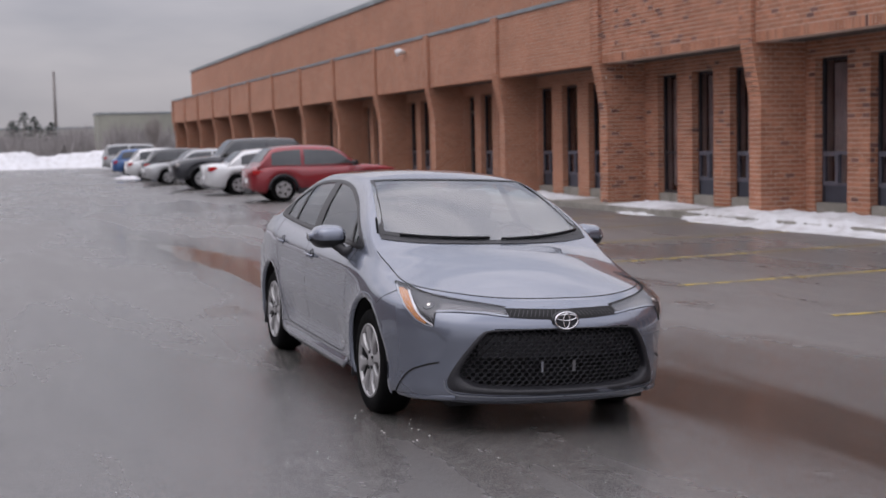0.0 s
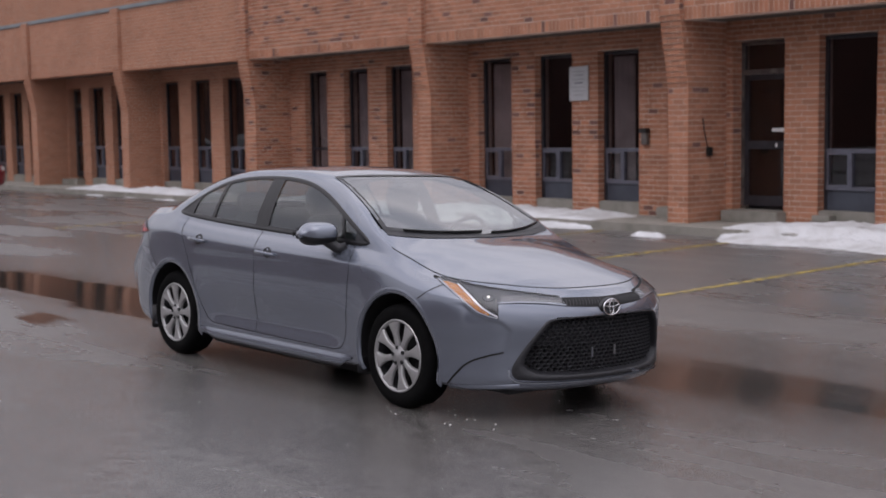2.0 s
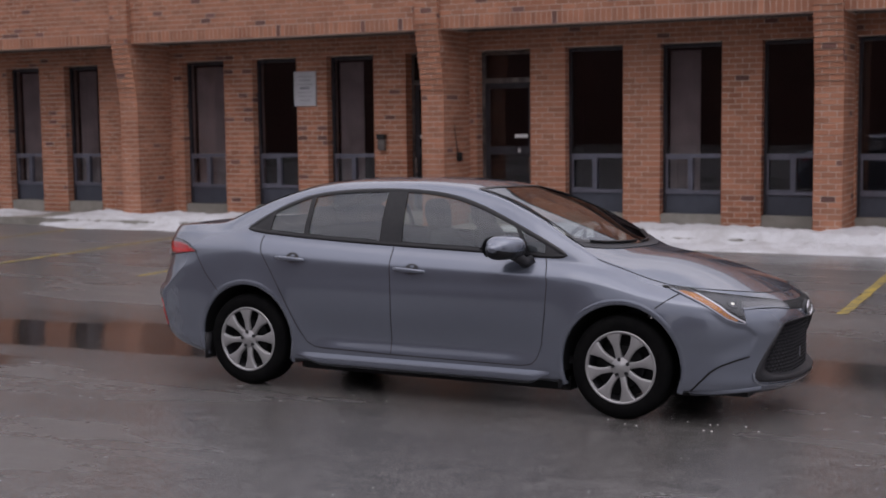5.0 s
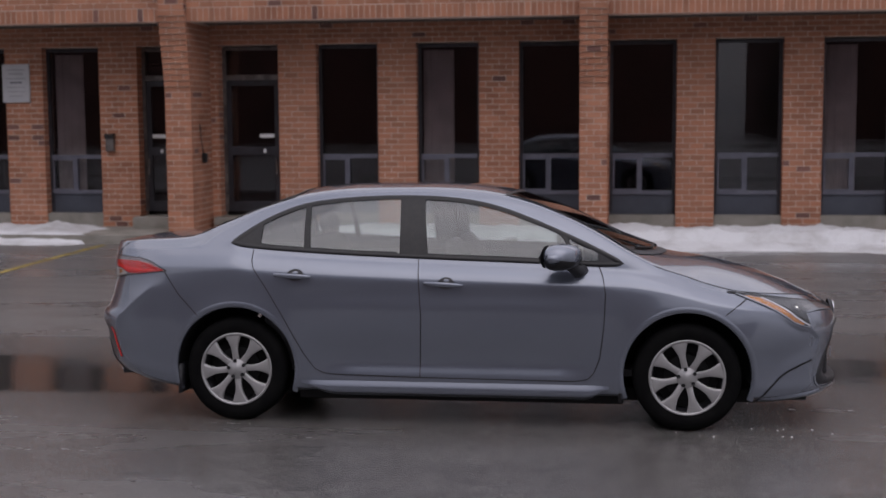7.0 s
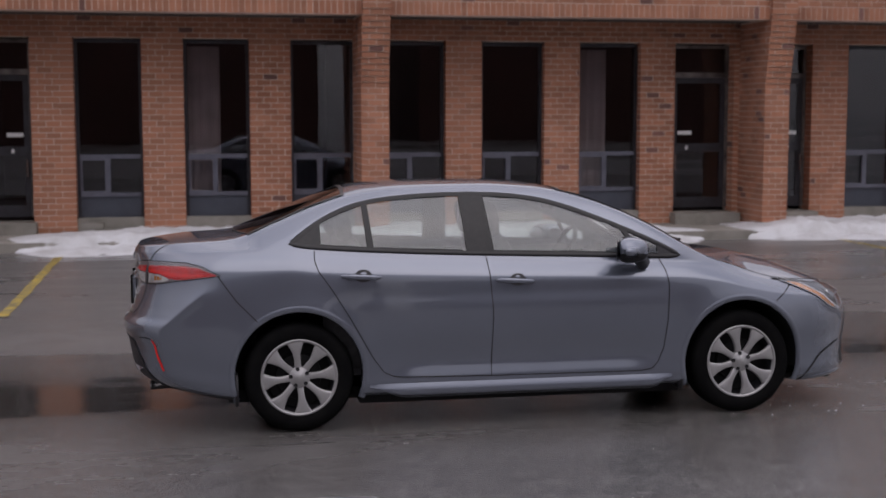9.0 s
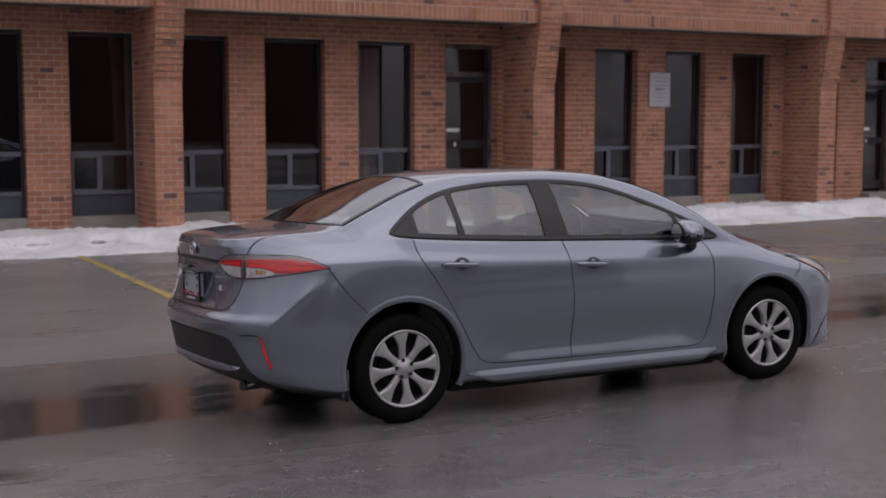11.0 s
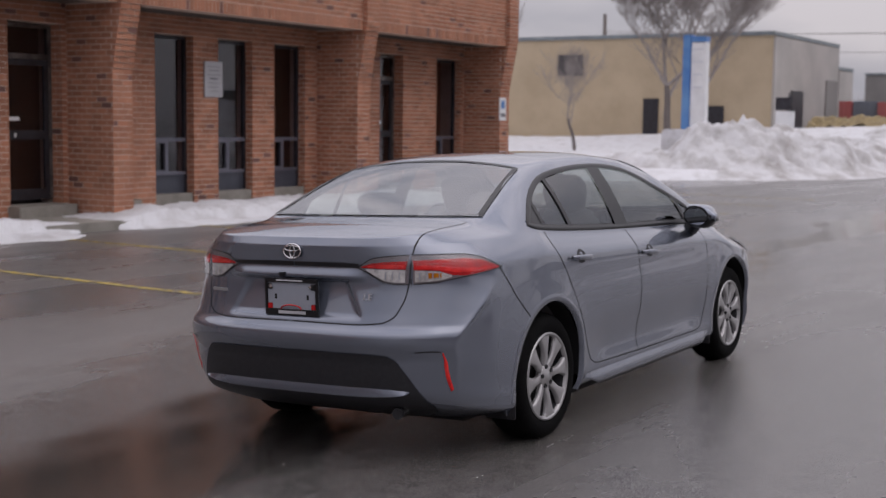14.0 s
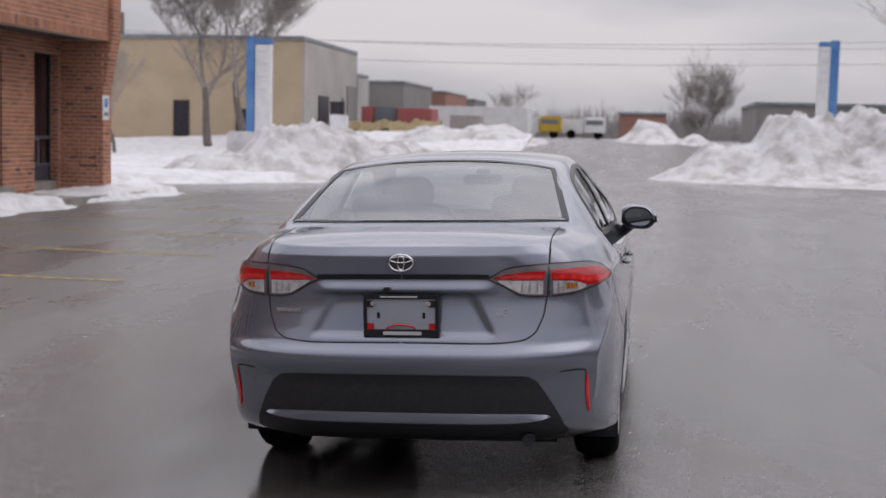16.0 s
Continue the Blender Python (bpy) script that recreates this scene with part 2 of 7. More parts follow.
def ground_z(x, y):
    """Height of the lot: it falls gently to a shallow swale and rises to the building and to the far side."""
    if y < 1.3:
        z = -0.036 * (max(y, -14) + 0.86) if y > -14 else 0.473
    else:
        z = -0.078 + 0.05 * smoothstep(1.3, 4.2, y) + 0.03 * smoothstep(4.2, 9, y)
    far = smoothstep(22, 30, abs(x + 2)) if abs(x + 2) > 22 else 0.0
    return z * (1 - far) + (1.35 - 0.8 * smoothstep(12, 32, y)) * smoothstep(44, 64, x)


# ---- ground ----
def asphalt_material():
    m = bpy.data.materials.new("wet_asphalt")
    m.use_nodes = True
    n, l = m.node_tree.nodes, m.node_tree.links
    b = n["Principled BSDF"]
    geo = n.new("ShaderNodeNewGeometry")
    sep = n.new("ShaderNodeSeparateXYZ")
    l.new(geo.outputs["Position"], sep.inputs[0])

    def noise_at(scale, detail=5, stretch=None, distort=0.0):
        no = n.new("ShaderNodeTexNoise")
        no.inputs["Scale"].default_value, no.inputs["Detail"].default_value, no.inputs["Distortion"].default_value = scale, detail, distort
        if stretch:
            mp = n.new("ShaderNodeMapping")
            mp.inputs["Scale"].default_value = stretch
            l.new(geo.outputs["Position"], mp.inputs[0])
            l.new(mp.outputs[0], no.inputs["Vector"])
        else:
            l.new(geo.outputs["Position"], no.inputs["Vector"])
        return no.outputs["Fac"]

    def ranged(v, a, c, lo=0.0, hi=1.0, soft=True):
        r = n.new("ShaderNodeMapRange")
        if soft:
            r.interpolation_type = "SMOOTHSTEP"
        r.inputs["From Min"].default_value, r.inputs["From Max"].default_value = a, c
        r.inputs["To Min"].default_value, r.inputs["To Max"].default_value = lo, hi
        l.new(v, r.inputs["Value"])
        return r.outputs[0]

    def op(kind, *terms):
        o = n.new("ShaderNodeMath")
        o.operation = kind
        for i, v in enumerate(terms):
            if isinstance(v, (int, float)):
                o.inputs[i].default_value = v
            else:
                l.new(v, o.inputs[i])
        return o.outputs[0]

    big = noise_at(0.16, 3, (0.55, 1.0, 1.0))
    mid = noise_at(0.55, 6, (0.42, 1.0, 1.0), 0.6)
    streak = noise_at(1.5, 5, (0.16, 1.0, 1.0), 0.8)
    fine = noise_at(9.0, 6)
    grit = noise_at(110.0, 3)
    # standing water lies in a long shallow dip behind the car and in one small hollow; the edges are ragged
    px, py = sep.outputs["X"], sep.outputs["Y"]
    ragged = op("ADD", op("MULTIPLY", op("SUBTRACT", mid, 0.5), 1.1), op("ADD", op("MULTIPLY", op("SUBTRACT", streak, 0.5), 0.8), op("MULTIPLY", op("SUBTRACT", big, 0.5), 0.6)))
    middle = op("MINIMUM", op("MULTIPLY_ADD", px, 0.1, 1.1), 1.5)
    reach = op("MINIMUM", op("MULTIPLY_ADD", px, 0.055, 0.9), 0.9)
    dip = op("SUBTRACT", reach, op("ABSOLUTE", op("SUBTRACT", py, middle), 0.0))
    along = op("ADD", op("MULTIPLY", op("ADD", px, 3.9), 0.91), op("MULTIPLY", op("ADD", py, 0.85), -0.41))
    across = op("ADD", op("MULTIPLY", op("ADD", px, 3.9), 0.41), op("MULTIPLY", op("ADD", py, 0.85), 0.91))
    hollow = op("SUBTRACT", 0.45, op("SQRT", op("ADD", op("POWER", op("MULTIPLY", along, 0.40), 2.0), op("POWER", across, 2.0)), 0.0))
    far_end = ranged(px, 32.0, 20.0)
    swale = op("MULTIPLY", ranged(dip, -1.4, 0.4), far_end)
    pud = op("ADD", op("MULTIPLY", streak, 0.4), op("ADD", op("MULTIPLY", big, 0.45), op("MULTIPLY", mid, 0.4)))
    behind = ranged(px, -2.0, -4.5)
    crisp = op("MULTIPLY", ranged(op("ADD", dip, ragged), -0.05, 0.07), behind)
    shallow = op("MULTIPLY", ranged(op("MULTIPLY_ADD", ragged, 2.8, dip), -0.55, 0.75), 0.85)
    small = op("MULTIPLY", ranged(op("MULTIPLY_ADD", ragged, 1.5, hollow), -0.03, 0.22), 0.85)
    pools = op("MAXIMUM", op("MAXIMUM", crisp, small), shallow)
    puddle = op("MAXIMUM", op("MULTIPLY", pools, far_end), ranged(pud, 0.79, 0.93))
    film = ranged(op("ADD", op("MULTIPLY", swale, 0.2), op("ADD", op("MULTIPLY", big, 0.5), op("ADD", op("MULTIPLY", mid, 0.3), op("MULTIPLY", streak, 0.3)))), 0.46, 0.68)
    ramp = n.new("ShaderNodeValToRGB")
    ramp.color_ramp.elements[0].position, ramp.color_ramp.elements[0].color = 0.3, (0.076, 0.071, 0.068, 1)
    ramp.color_ramp.elements[1].position, ramp.color_ramp.elements[1].color = 0.75, (0.205, 0.194, 0.188, 1)
    l.new(op("ADD", op("MULTIPLY", op("ADD", fine, grit), 0.25), op("ADD", op("MULTIPLY", mid, 0.25), op("MULTIPLY", streak, 0.25))), ramp.inputs[0])
    mx = n.new("ShaderNodeMix")
    mx.data_type = "RGBA"
    mx.inputs[7].default_value = (0.036, 0.031, 0.028, 1)
    l.new(puddle, mx.inputs[0])
    wet = n.new("ShaderNodeVectorMath")
    wet.operation = "SCALE"
    l.new(ramp.outputs[0], wet.inputs[0])
    l.new(op("MULTIPLY", ranged(film, 0.0, 1.0, 1.0, 0.74), ranged(grit, 0.34, 0.66, 0.72, 1.28, False)), wet.inputs["Scale"])
    l.new(wet.outputs[0], mx.inputs[6])
    l.new(mx.outputs[2], b.inputs["Base Color"])
    rough = op("ADD", ranged(film, 0.0, 1.0, 0.34, 0.11), op("MULTIPLY", fine, 0.08))
    rmx = n.new("ShaderNodeMix")
    l.new(puddle, rmx.inputs[0])
    l.new(rough, rmx.inputs[2])
    rmx.inputs[3].default_value = 0.035
    l.new(rmx.outputs[0], b.inputs["Roughness"])
    b.inputs["Specular IOR Level"].default_value = 0.75
    bp = n.new("ShaderNodeBump")
    bp.inputs["Distance"].default_value = 0.006
    l.new(ranged(puddle, 0, 1, 0.42, 0.04), bp.inputs["Strength"])
    l.new(op("ADD", grit, op("MULTIPLY", fine, 0.6)), bp.inputs["Height"])
    l.new(bp.outputs[0], b.inputs["Normal"])
    return m


M["asphalt"] = asphalt_material()


def build_ground():
    xs = sorted(set([-2500, -900, -400, -200, -140] + list(np.arange(-110, 110.1, 2.0)) + [140, 200, 400, 900, 2500]))
    ys = sorted(set([-2500, -900, -400, -150, -80, -50, -40] + list(np.arange(-30, 0, 1.0)) + list(np.arange(0, 12.1, 0.4)) + [13, 15, 20, 30, 40, 60, 90, 150, 400, 900, 2500]))
    verts = [(x, y, ground_z(x, y)) for y in ys for x in xs]
    nx = len(xs)
    faces = [(j * nx + i, j * nx + i + 1, (j + 1) * nx + i + 1, (j + 1) * nx + i) for j in range(len(ys) - 1) for i in range(nx - 1)]
    tagged(obj_from("ground", verts, faces, M["asphalt"], smooth=True), "wet dark asphalt parking lot with puddles and damp patches", "ground", kind="structure")


build_ground()


def build_lines():
    for i in range(-5, 9):
        x = -0.95 + 2.765 * i
        v, f = [], []
        y0, y1 = 4.15, 9.55
        n = 24
        for k in range(n + 1):
            y = y0 + (y1 - y0) * k / n
            for dx in (-0.052, 0.052):
                v.append((x + dx + 0.006 * math.sin(y * 7 + i), y, ground_z(x, y) + 0.004))
        f = [(2 * k, 2 * k + 1, 2 * k + 3, 2 * k + 2) for k in range(n)]
        tagged(obj_from("parking_line", v, f, M["line"]), "worn yellow painted parking bay line on asphalt", "line", "parking bay lines", "structure")


build_lines()

# ---- the long brick building ----
YU, YL, YFAS, YW = 10.08, 10.29, 10.17, 11.24      # upper pier, lower pier, fascia, recessed pillars
ZB, ZFAS, ZTOP = 0.13, 3.24, 4.80
PIER_W, BAY, FAR_BAY = 0.40, 6.13, 5.72
PIERS = {k: 0.38 + BAY * (k - 4) for k in range(0, 7)}
PIERS[7] = 18.06
for _k in range(-1, -12, -1):
    PIERS[_k] = PIERS[0] - FAR_BAY * -_k
BL, BH = 0.205, 0.085                             # brick module with its joint
rng = random.Random(7)


def brick_texture_material():
    m = bpy.data.materials.new("brick_far")
    m.use_nodes = True
    n, l = m.node_tree.nodes, m.node_tree.links
    b = n["Principled BSDF"]
    b.inputs["Roughness"].default_value = 0.9
    geo = n.new("ShaderNodeNewGeometry")
    sep = n.new("ShaderNodeSeparateXYZ")
    l.new(geo.outputs["Position"], sep.inputs[0])
    add = n.new("ShaderNodeMath")
    l.new(sep.outputs["X"], add.inputs[0])
    l.new(sep.outputs["Y"], add.inputs[1])
    com = n.new("ShaderNodeCombineXYZ")
    l.new(add.outputs[0], com.inputs["X"])
    l.new(sep.outputs["Z"], com.inputs["Y"])
    br = n.new("ShaderNodeTexBrick")
    br.inputs["Scale"].default_value = 1.0
    br.inputs["Brick Width"].default_value = BL
    br.inputs["Row Height"].default_value = BH
    br.inputs["Mortar Size"].default_value = 0.005
    br.inputs["Color1"].default_value = (0.42, 0.19, 0.115, 1)
    br.inputs["Bias"].default_value = -0.35
    br.inputs["Color2"].default_value = (0.31, 0.135, 0.082, 1)
    br.inputs["Mortar"].default_value = (0.5, 0.37, 0.29, 1)
    l.new(com.outputs[0], br.inputs["Vector"])
    no = n.new("ShaderNodeTexNoise")
    no.inputs["Scale"].default_value = 0.7
    no.inputs["Detail"].default_value = 5
    l.new(geo.outputs["Position"], no.inputs["Vector"])
    mr = n.new("ShaderNodeMapRange")
    mr.inputs["To Min"].default_value, mr.inputs["To Max"].default_value = 0.75, 1.2
    l.new(no.outputs["Fac"], mr.inputs["Value"])
    sc = n.new("ShaderNodeVectorMath")
    sc.operation = "SCALE"
    l.new(br.outputs["Color"], sc.inputs[0])
    l.new(mr.outputs[0], sc.inputs["Scale"])
    l.new(sc.outputs[0], b.inputs["Base Color"])
    return m


M["brick_far"] = brick_texture_material()


class Bricks:
    """Collects brick boxes of one wall piece, plain and burnt ones apart."""

    def __init__(self):
        self.v, self.f = ([], []), ([], [])

    def brick(self, o, u, w, n, a, z0, length, height, proud=-0.002):
        at = o + u * a
        dark = 1 if rng.random() < 0.025 + 0.13 * max(0.0, noise.noise(Vector((at.x * 0.55, at.y * 0.55, z0 * 0.9)))) else 0
        v, f = self.v[dark], self.f[dark]
        i = len(v)
        p = proud + rng.uniform(-0.0015, 0.0015)
        for d in (-0.012, p):
            for du, dz in ((0, 0), (length, 0), (length, height), (0, height)):
                q = o + u * (a + du) + w * (z0 + dz) + n * d
                v.append(q[:])
        f += [(i + 4, i + 5, i + 6, i + 7), (i, i + 1, i + 5, i + 4), (i + 1, i + 2, i + 6, i + 5), (i + 2, i + 3, i + 7, i + 6), (i + 3, i, i + 4, i + 7)]

    def face(self, o, u, n, width, z0, z1, soldier=0.0, start=0):
        """Running bond on the upright face at o, along u, out along n; soldier: height of a row of upright bricks at the foot."""
        o, u, n, w = Vector(o), Vector(u), Vector(n), Vector((0, 0, 1))
        j = 0.0115
        if soldier:
            k = max(1, round(width / BH))
            s = width / k
            for i in range(k):
                self.brick(o, u, w, n, i * s + j / 2, z0 + 0.004, s - j, soldier - j)
            z0 += soldier
        rows = max(1, round((z1 - z0) / BH))
        h = (z1 - z0) / rows
        for r in range(rows):
            a = -(BL / 2 if (r + start) % 2 else 0.0)
            while a < width - 0.02:
                lo, hi = max(a, 0.0), min(a + BL, width)
                if hi - lo > 0.03:
                    self.brick(o, u, w, n, lo + (j / 2 if lo > 0 else 0), z0 + r * h + j / 2, hi - lo - (j / 2 if lo > 0 else 0) - (j / 2 if hi < width else 0), h - j)
                a += BL

    def put(self, parent):
        for v, f, mat in zip(self.v, self.f, ("brick", "brick_dark")):
            if f:
                tagged(obj_from("bricks", v, f, M[mat], parent), kind="stuff")


X, Y = Vector((1, 0, 0)), Vector((0, 1, 0))
building = thing("brick_building", "long red brick industrial building with corbelled piers and recessed windows", "building")


def solid(name, rows, mat, parent=building, label="", bevel=0.0):
    return part(name, boxes(*rows, bevel=bevel), M[mat], parent, label)


def pier(k, near):
    x0 = PIERS[k]
    x1 = x0 + PIER_W
    mat = "mortar" if near else "brick_far"
    steps = 13
    rows = [(ZFAS - 0.94 + q * 0.085, YL - (YL - YU) * (q + 1) / steps) for q in range(steps)]
    top = ZFAS - 0.94 + steps * 0.085
    prof = [(YW + 0.6, 0.0), (YL, 0.0)]
    for z0, y in rows:
        prof += [(prof[-1][0], z0), (y, z0)]
    prof += [(YU, ZTOP + 0.05), (YFAS + 0.3, ZTOP + 0.05), (YFAS + 0.3, ZFAS + 0.12), (YW + 0.6, ZFAS + 0.12)]
    bm = bmesh.new()
    sides = [[bm.verts.new((x, y + 0.006, z)) for y, z in prof] for x in (x0 + 0.005, x1 - 0.005)]
    bm.faces.new(sides[0])
    bm.faces.new(sides[1][::-1])
    for i in range(len(prof)):
        bm.faces.new((sides[0][i - 1], sides[0][i], sides[1][i], sides[1][i - 1]))
    bmesh.ops.recalc_face_normals(bm, faces=bm.faces)
    ob = part("pier", bm, M[mat], building, "brick pier that corbels outwards below the fascia")
    if not near:
        return
    b = Bricks()
    b.face((x0, YL, 0), X, -Y, PIER_W, ZB - 0.1, ZFAS - 0.94)
    for i, (z0, y) in enumerate(rows):
        b.face((x0, y, 0), X, -Y, PIER_W, z0, z0 + 0.085, start=i)
    b.face((x0, YU, 0), X, -Y, PIER_W, top, ZTOP + 0.04)
    b.face((x0, YW + 0.1, 0), -Y, -X, YW + 0.1 - YL, ZB - 0.1, ZFAS)
    b.face((x1, YL, 0), Y, X, YW + 0.1 - YL, ZB - 0.1, ZFAS)
    for i, (z0, y) in enumerate(rows):
        b.face((x0, YL, 0), -Y, -X, YL - y, z0, z0 + 0.085, start=i)
        b.face((x1, y, 0), Y, X, YL - y, z0, z0 + 0.085, start=i)
    b.face((x0, YFAS, 0), -Y, -X, YFAS - YU, top, ZTOP + 0.04)
    b.face((x1, YU, 0), Y, X, YFAS - YU, top, ZTOP + 0.04)
    b.put(ob)


def fascia(x0, x1, near):
    ob = solid("fascia", [(x0, x1, YFAS + 0.006, YFAS + 0.3, ZFAS, ZTOP)], "mortar" if near else "brick_far", label="brick fascia panel with a soldier course along its foot")
    solid("soffit", [(x0, x1, YFAS + 0.3, YW, ZFAS + 0.02, ZFAS + 0.12)], "soffit")
    if near:
        b = Bricks()
        b.face((x0, YFAS, 0), X, -Y, x1 - x0, ZFAS, ZTOP, soldier=0.2)
        b.put(ob)


def pillar(x0, x1, near, single=False):
    ob = solid("pillar", [(x0 + 0.005, x1 - 0.005, YW + 0.006, YW + 0.36, 0.0, 2.95)], "mortar" if near else "brick_far", label="slender brick pillar between windows")
    if not near:
        return
    b = Bricks()
    b.face((x0, YW + 0.24, 0), -Y, -X, 0.24, ZB, 2.95)
    b.face((x1, YW, 0), Y, X, 0.24, ZB, 2.95)
    if single:
        single_bricks(ob, x0, x1)
    else:
        b.face((x0, YW, 0), X, -Y, x1 - x0, ZB, 2.95)
    b.put(ob)


def single_bricks(parent, x0, x1):
    """The front of a pillar, laid brick by brick."""
    rows = round((2.95 - ZB) / BH)
    h, w = (2.95 - ZB) / rows, x1 - x0
    shared = {}
    for r in range(rows):
        cuts = [0, BL, 2 * BL, w] if r % 2 == 0 else [0, BL / 2, BL * 1.5, w - 0.0]
        for a, c in zip(cuts, cuts[1:]):
            size = round(c - a, 3)
            if size not in shared:
                me = bpy.data.meshes.new("brick")
                j = 0.0058
                vs = [(x, y, z) for y in (0.012, 0.002) for x, z in ((j, j), (size - j, j), (size - j, h - j), (j, h - j))]
                me.from_pydata(vs, [], [(4, 5, 6, 7), (0, 1, 5, 4), (1, 2, 6, 5), (2, 3, 7, 6), (3, 0, 4, 7)])
                me.materials.append(M["brick"])
                shared[size] = me
            ob = new("brick", shared[size])
            ob.location = (x0 + a, YW + rng.uniform(-0.0015, 0.0015), ZB + r * h)
            ob.parent = parent


def window(x0, x1, curtain=False, full=False):
    """Fixed upper pane over two small vent panes and a dark spandrel, on a concrete sill."""
    y = YW + 0.16
    zs = 0.34
    fw = 0.045
    fr = boxes((x0, x0 + fw, y, y + 0.07, zs, 2.93), (x1 - fw, x1, y, y + 0.07, zs, 2.93), (x0 + fw, x1 - fw, y, y + 0.07, 2.885, 2.93))
    if full:
        box(fr, x0 + fw, x1 - fw, y, y + 0.07, zs, zs + 0.06)
        box(fr, x0 + fw, x1 - fw, y, y + 0.07, 1.2, 1.25)
    else:
        xm = x0 + (x1 - x0) * 0.47
    w = part("window", fr, M["frame_dark"], building, "tall dark-framed window with small vent panes below")
    g = y + 0.04
    if full:
        panes = [(x0 + fw, x1 - fw, zs + 0.06, 1.2), (x0 + fw, x1 - fw, 1.25, 2.885)]
    else:
        part("rail", boxes((x0 + fw, x1 - fw, y - 0.012, y + 0.07, 1.2, 1.262)), M["frame_blue"], w, "blue-grey metal rail")
        part("rail", boxes((x0 + fw, x1 - fw, y - 0.012, y + 0.07, 0.645, 0.70)), M["frame_blue"], w, "blue-grey metal rail")
        part("mullion", boxes((xm - 0.025, xm + 0.025, y - 0.008, y + 0.07, 0.70, 1.2)), M["frame_blue"], w, "blue-grey metal mullion")
        part("vent_frame", boxes(*[(a, c, y - 0.01, y + 0.03, z0, z1) for a, c, z0, z1 in ((x0 + 0.05, x0 + 0.075, 0.70, 1.2), (xm - 0.05, xm - 0.025, 0.70, 1.2), (x0 + 0.075, xm - 0.05, 1.175, 1.2), (x0 + 0.075, xm - 0.05, 0.70, 0.725))]), M["frame_blue"], w)
        panes = [(x0 + fw, xm - 0.025, 0.70, 1.2), (xm + 0.025, x1 - fw, 0.70, 1.2), (x0 + fw, x1 - fw, 1.265, 2.885)]
        part("spandrel", boxes((x0 + fw, x1 - fw, y + 0.02, y + 0.05, zs, 0.645)), M["spandrel"], w, "dark blue-grey spandrel panel")
    for a, c, z0, z1 in panes:
        p = part("pane", boxes((a, c, g, g + 0.006, z0, z1)), M["pane"], w)
        p.visible_shadow = False
    part("sill", boxes((x0 - 0.02, x1 + 0.02, YW + 0.03, y + 0.09, 0.0, zs), bevel=0.008), M["concrete"], w, "grey concrete sill block")
    if curtain:
        bm = bmesh.new()
        n = 40
        rows = []
        cx0, cx1 = (x0 + 0.05, x0 + (x1 - x0) * (0.95 if curtain == 2 else 0.55))
        for i in range(n + 1):
            x = cx0 + (cx1 - cx0) * i / n
            yy = y + 0.22 + 0.03 * math.sin(i * 1.9) + 0.012 * math.sin(i * 0.7)
            rows.append([bm.verts.new((x, yy, z)) for z in (0.5, 1.6, 2.85)])
        for a, c in zip(rows, rows[1:]):
            for q in (0, 1):
                bm.faces.new((a[q], c[q], c[q + 1], a[q + 1]))
        part("curtain", bm, M["curtain"], w, "pale hanging curtain behind the glass", smooth=True)


def door(x0, x1, hinge_left=True, bars=True):
    y = YW + 0.22
    z0, fw = 0.36, 0.05
    fr = boxes((x0, x0 + fw, y, y + 0.09, z0, 2.93), (x1 - fw, x1, y, y + 0.09, z0, 2.93), (x0 + fw, x1 - fw, y, y + 0.09, 2.42, 2.50), (x0 + fw, x1 - fw, y, y + 0.09, 2.88, 2.93))
    d = part("door", fr, M["frame_grey"], building, "glazed aluminium entrance door in a grey frame")
    a, c = x0 + fw + 0.004, x1 - fw - 0.004
    lw = 0.075
    part("leaf", boxes((a, a + lw, y + 0.015, y + 0.06, z0, 2.415), (c - lw, c, y + 0.015, y + 0.06, z0, 2.415), (a + lw, c - lw, y + 0.015, y + 0.06, 2.33, 2.415), (a + lw, c - lw, y + 0.015, y + 0.06, 1.25, 1.38), (a + lw, c - lw, y + 0.015, y + 0.06, z0, z0 + 0.16)), M["frame_dark"], d, "dark door leaf frame with a middle rail")
    for q0, q1 in ((z0 + 0.16, 1.25), (1.38, 2.33)):
        p = part("pane", boxes((a + lw, c - lw, y + 0.035, y + 0.041, q0, q1)), M["pane"], d)
        p.visible_shadow = False
    p = part("transom_pane", boxes((x0 + fw, x1 - fw, y + 0.04, y + 0.046, 2.5, 2.88)), M["pane"], d)
    p.visible_shadow = False
    hx = c - lw / 2 if hinge_left else a + lw / 2
    s = -1 if hinge_left else 1
    part("push_bar", tube(bmesh.new(), [(hx, y - 0.05, 0.95), (hx, y - 0.05, 1.2)], 0.014), M["steel"], d, "steel pull handle")
    part("letter_plate", boxes((min(hx + s * 0.28, hx + s * 0.05), max(hx + s * 0.28, hx + s * 0.05), y + 0.005, y + 0.016, 1.52, 1.58)), M["white"], d, "white sticker strip")
    part("number_plate", boxes((hx + s * 0.2 - 0.045, hx + s * 0.2 + 0.045, y + 0.005, y + 0.014, 1.27, 1.36)), M["frame_dark"], d)
    part("number_bar", boxes((hx + s * 0.2 - 0.02, hx + s * 0.2 + 0.02, y + 0.001, y + 0.005, 1.285, 1.345)), M["white"], d)
    part("step", boxes((x0 - 0.05, x1 + 0.05, YW - 0.25, y + 0.1, 0.0, z0 - 0.06), bevel=0.012), M["concrete"], d, "grey concrete door step")


M["spandrel"] = material("spandrel", (0.06, 0.068, 0.09), 0.45, second=(0.045, 0.05, 0.068), scale=3)
M["steel"] = material("steel", (0.5, 0.5, 0.5), 0.25, metal=1.0, second=(0.42, 0.42, 0.42), scale=8)

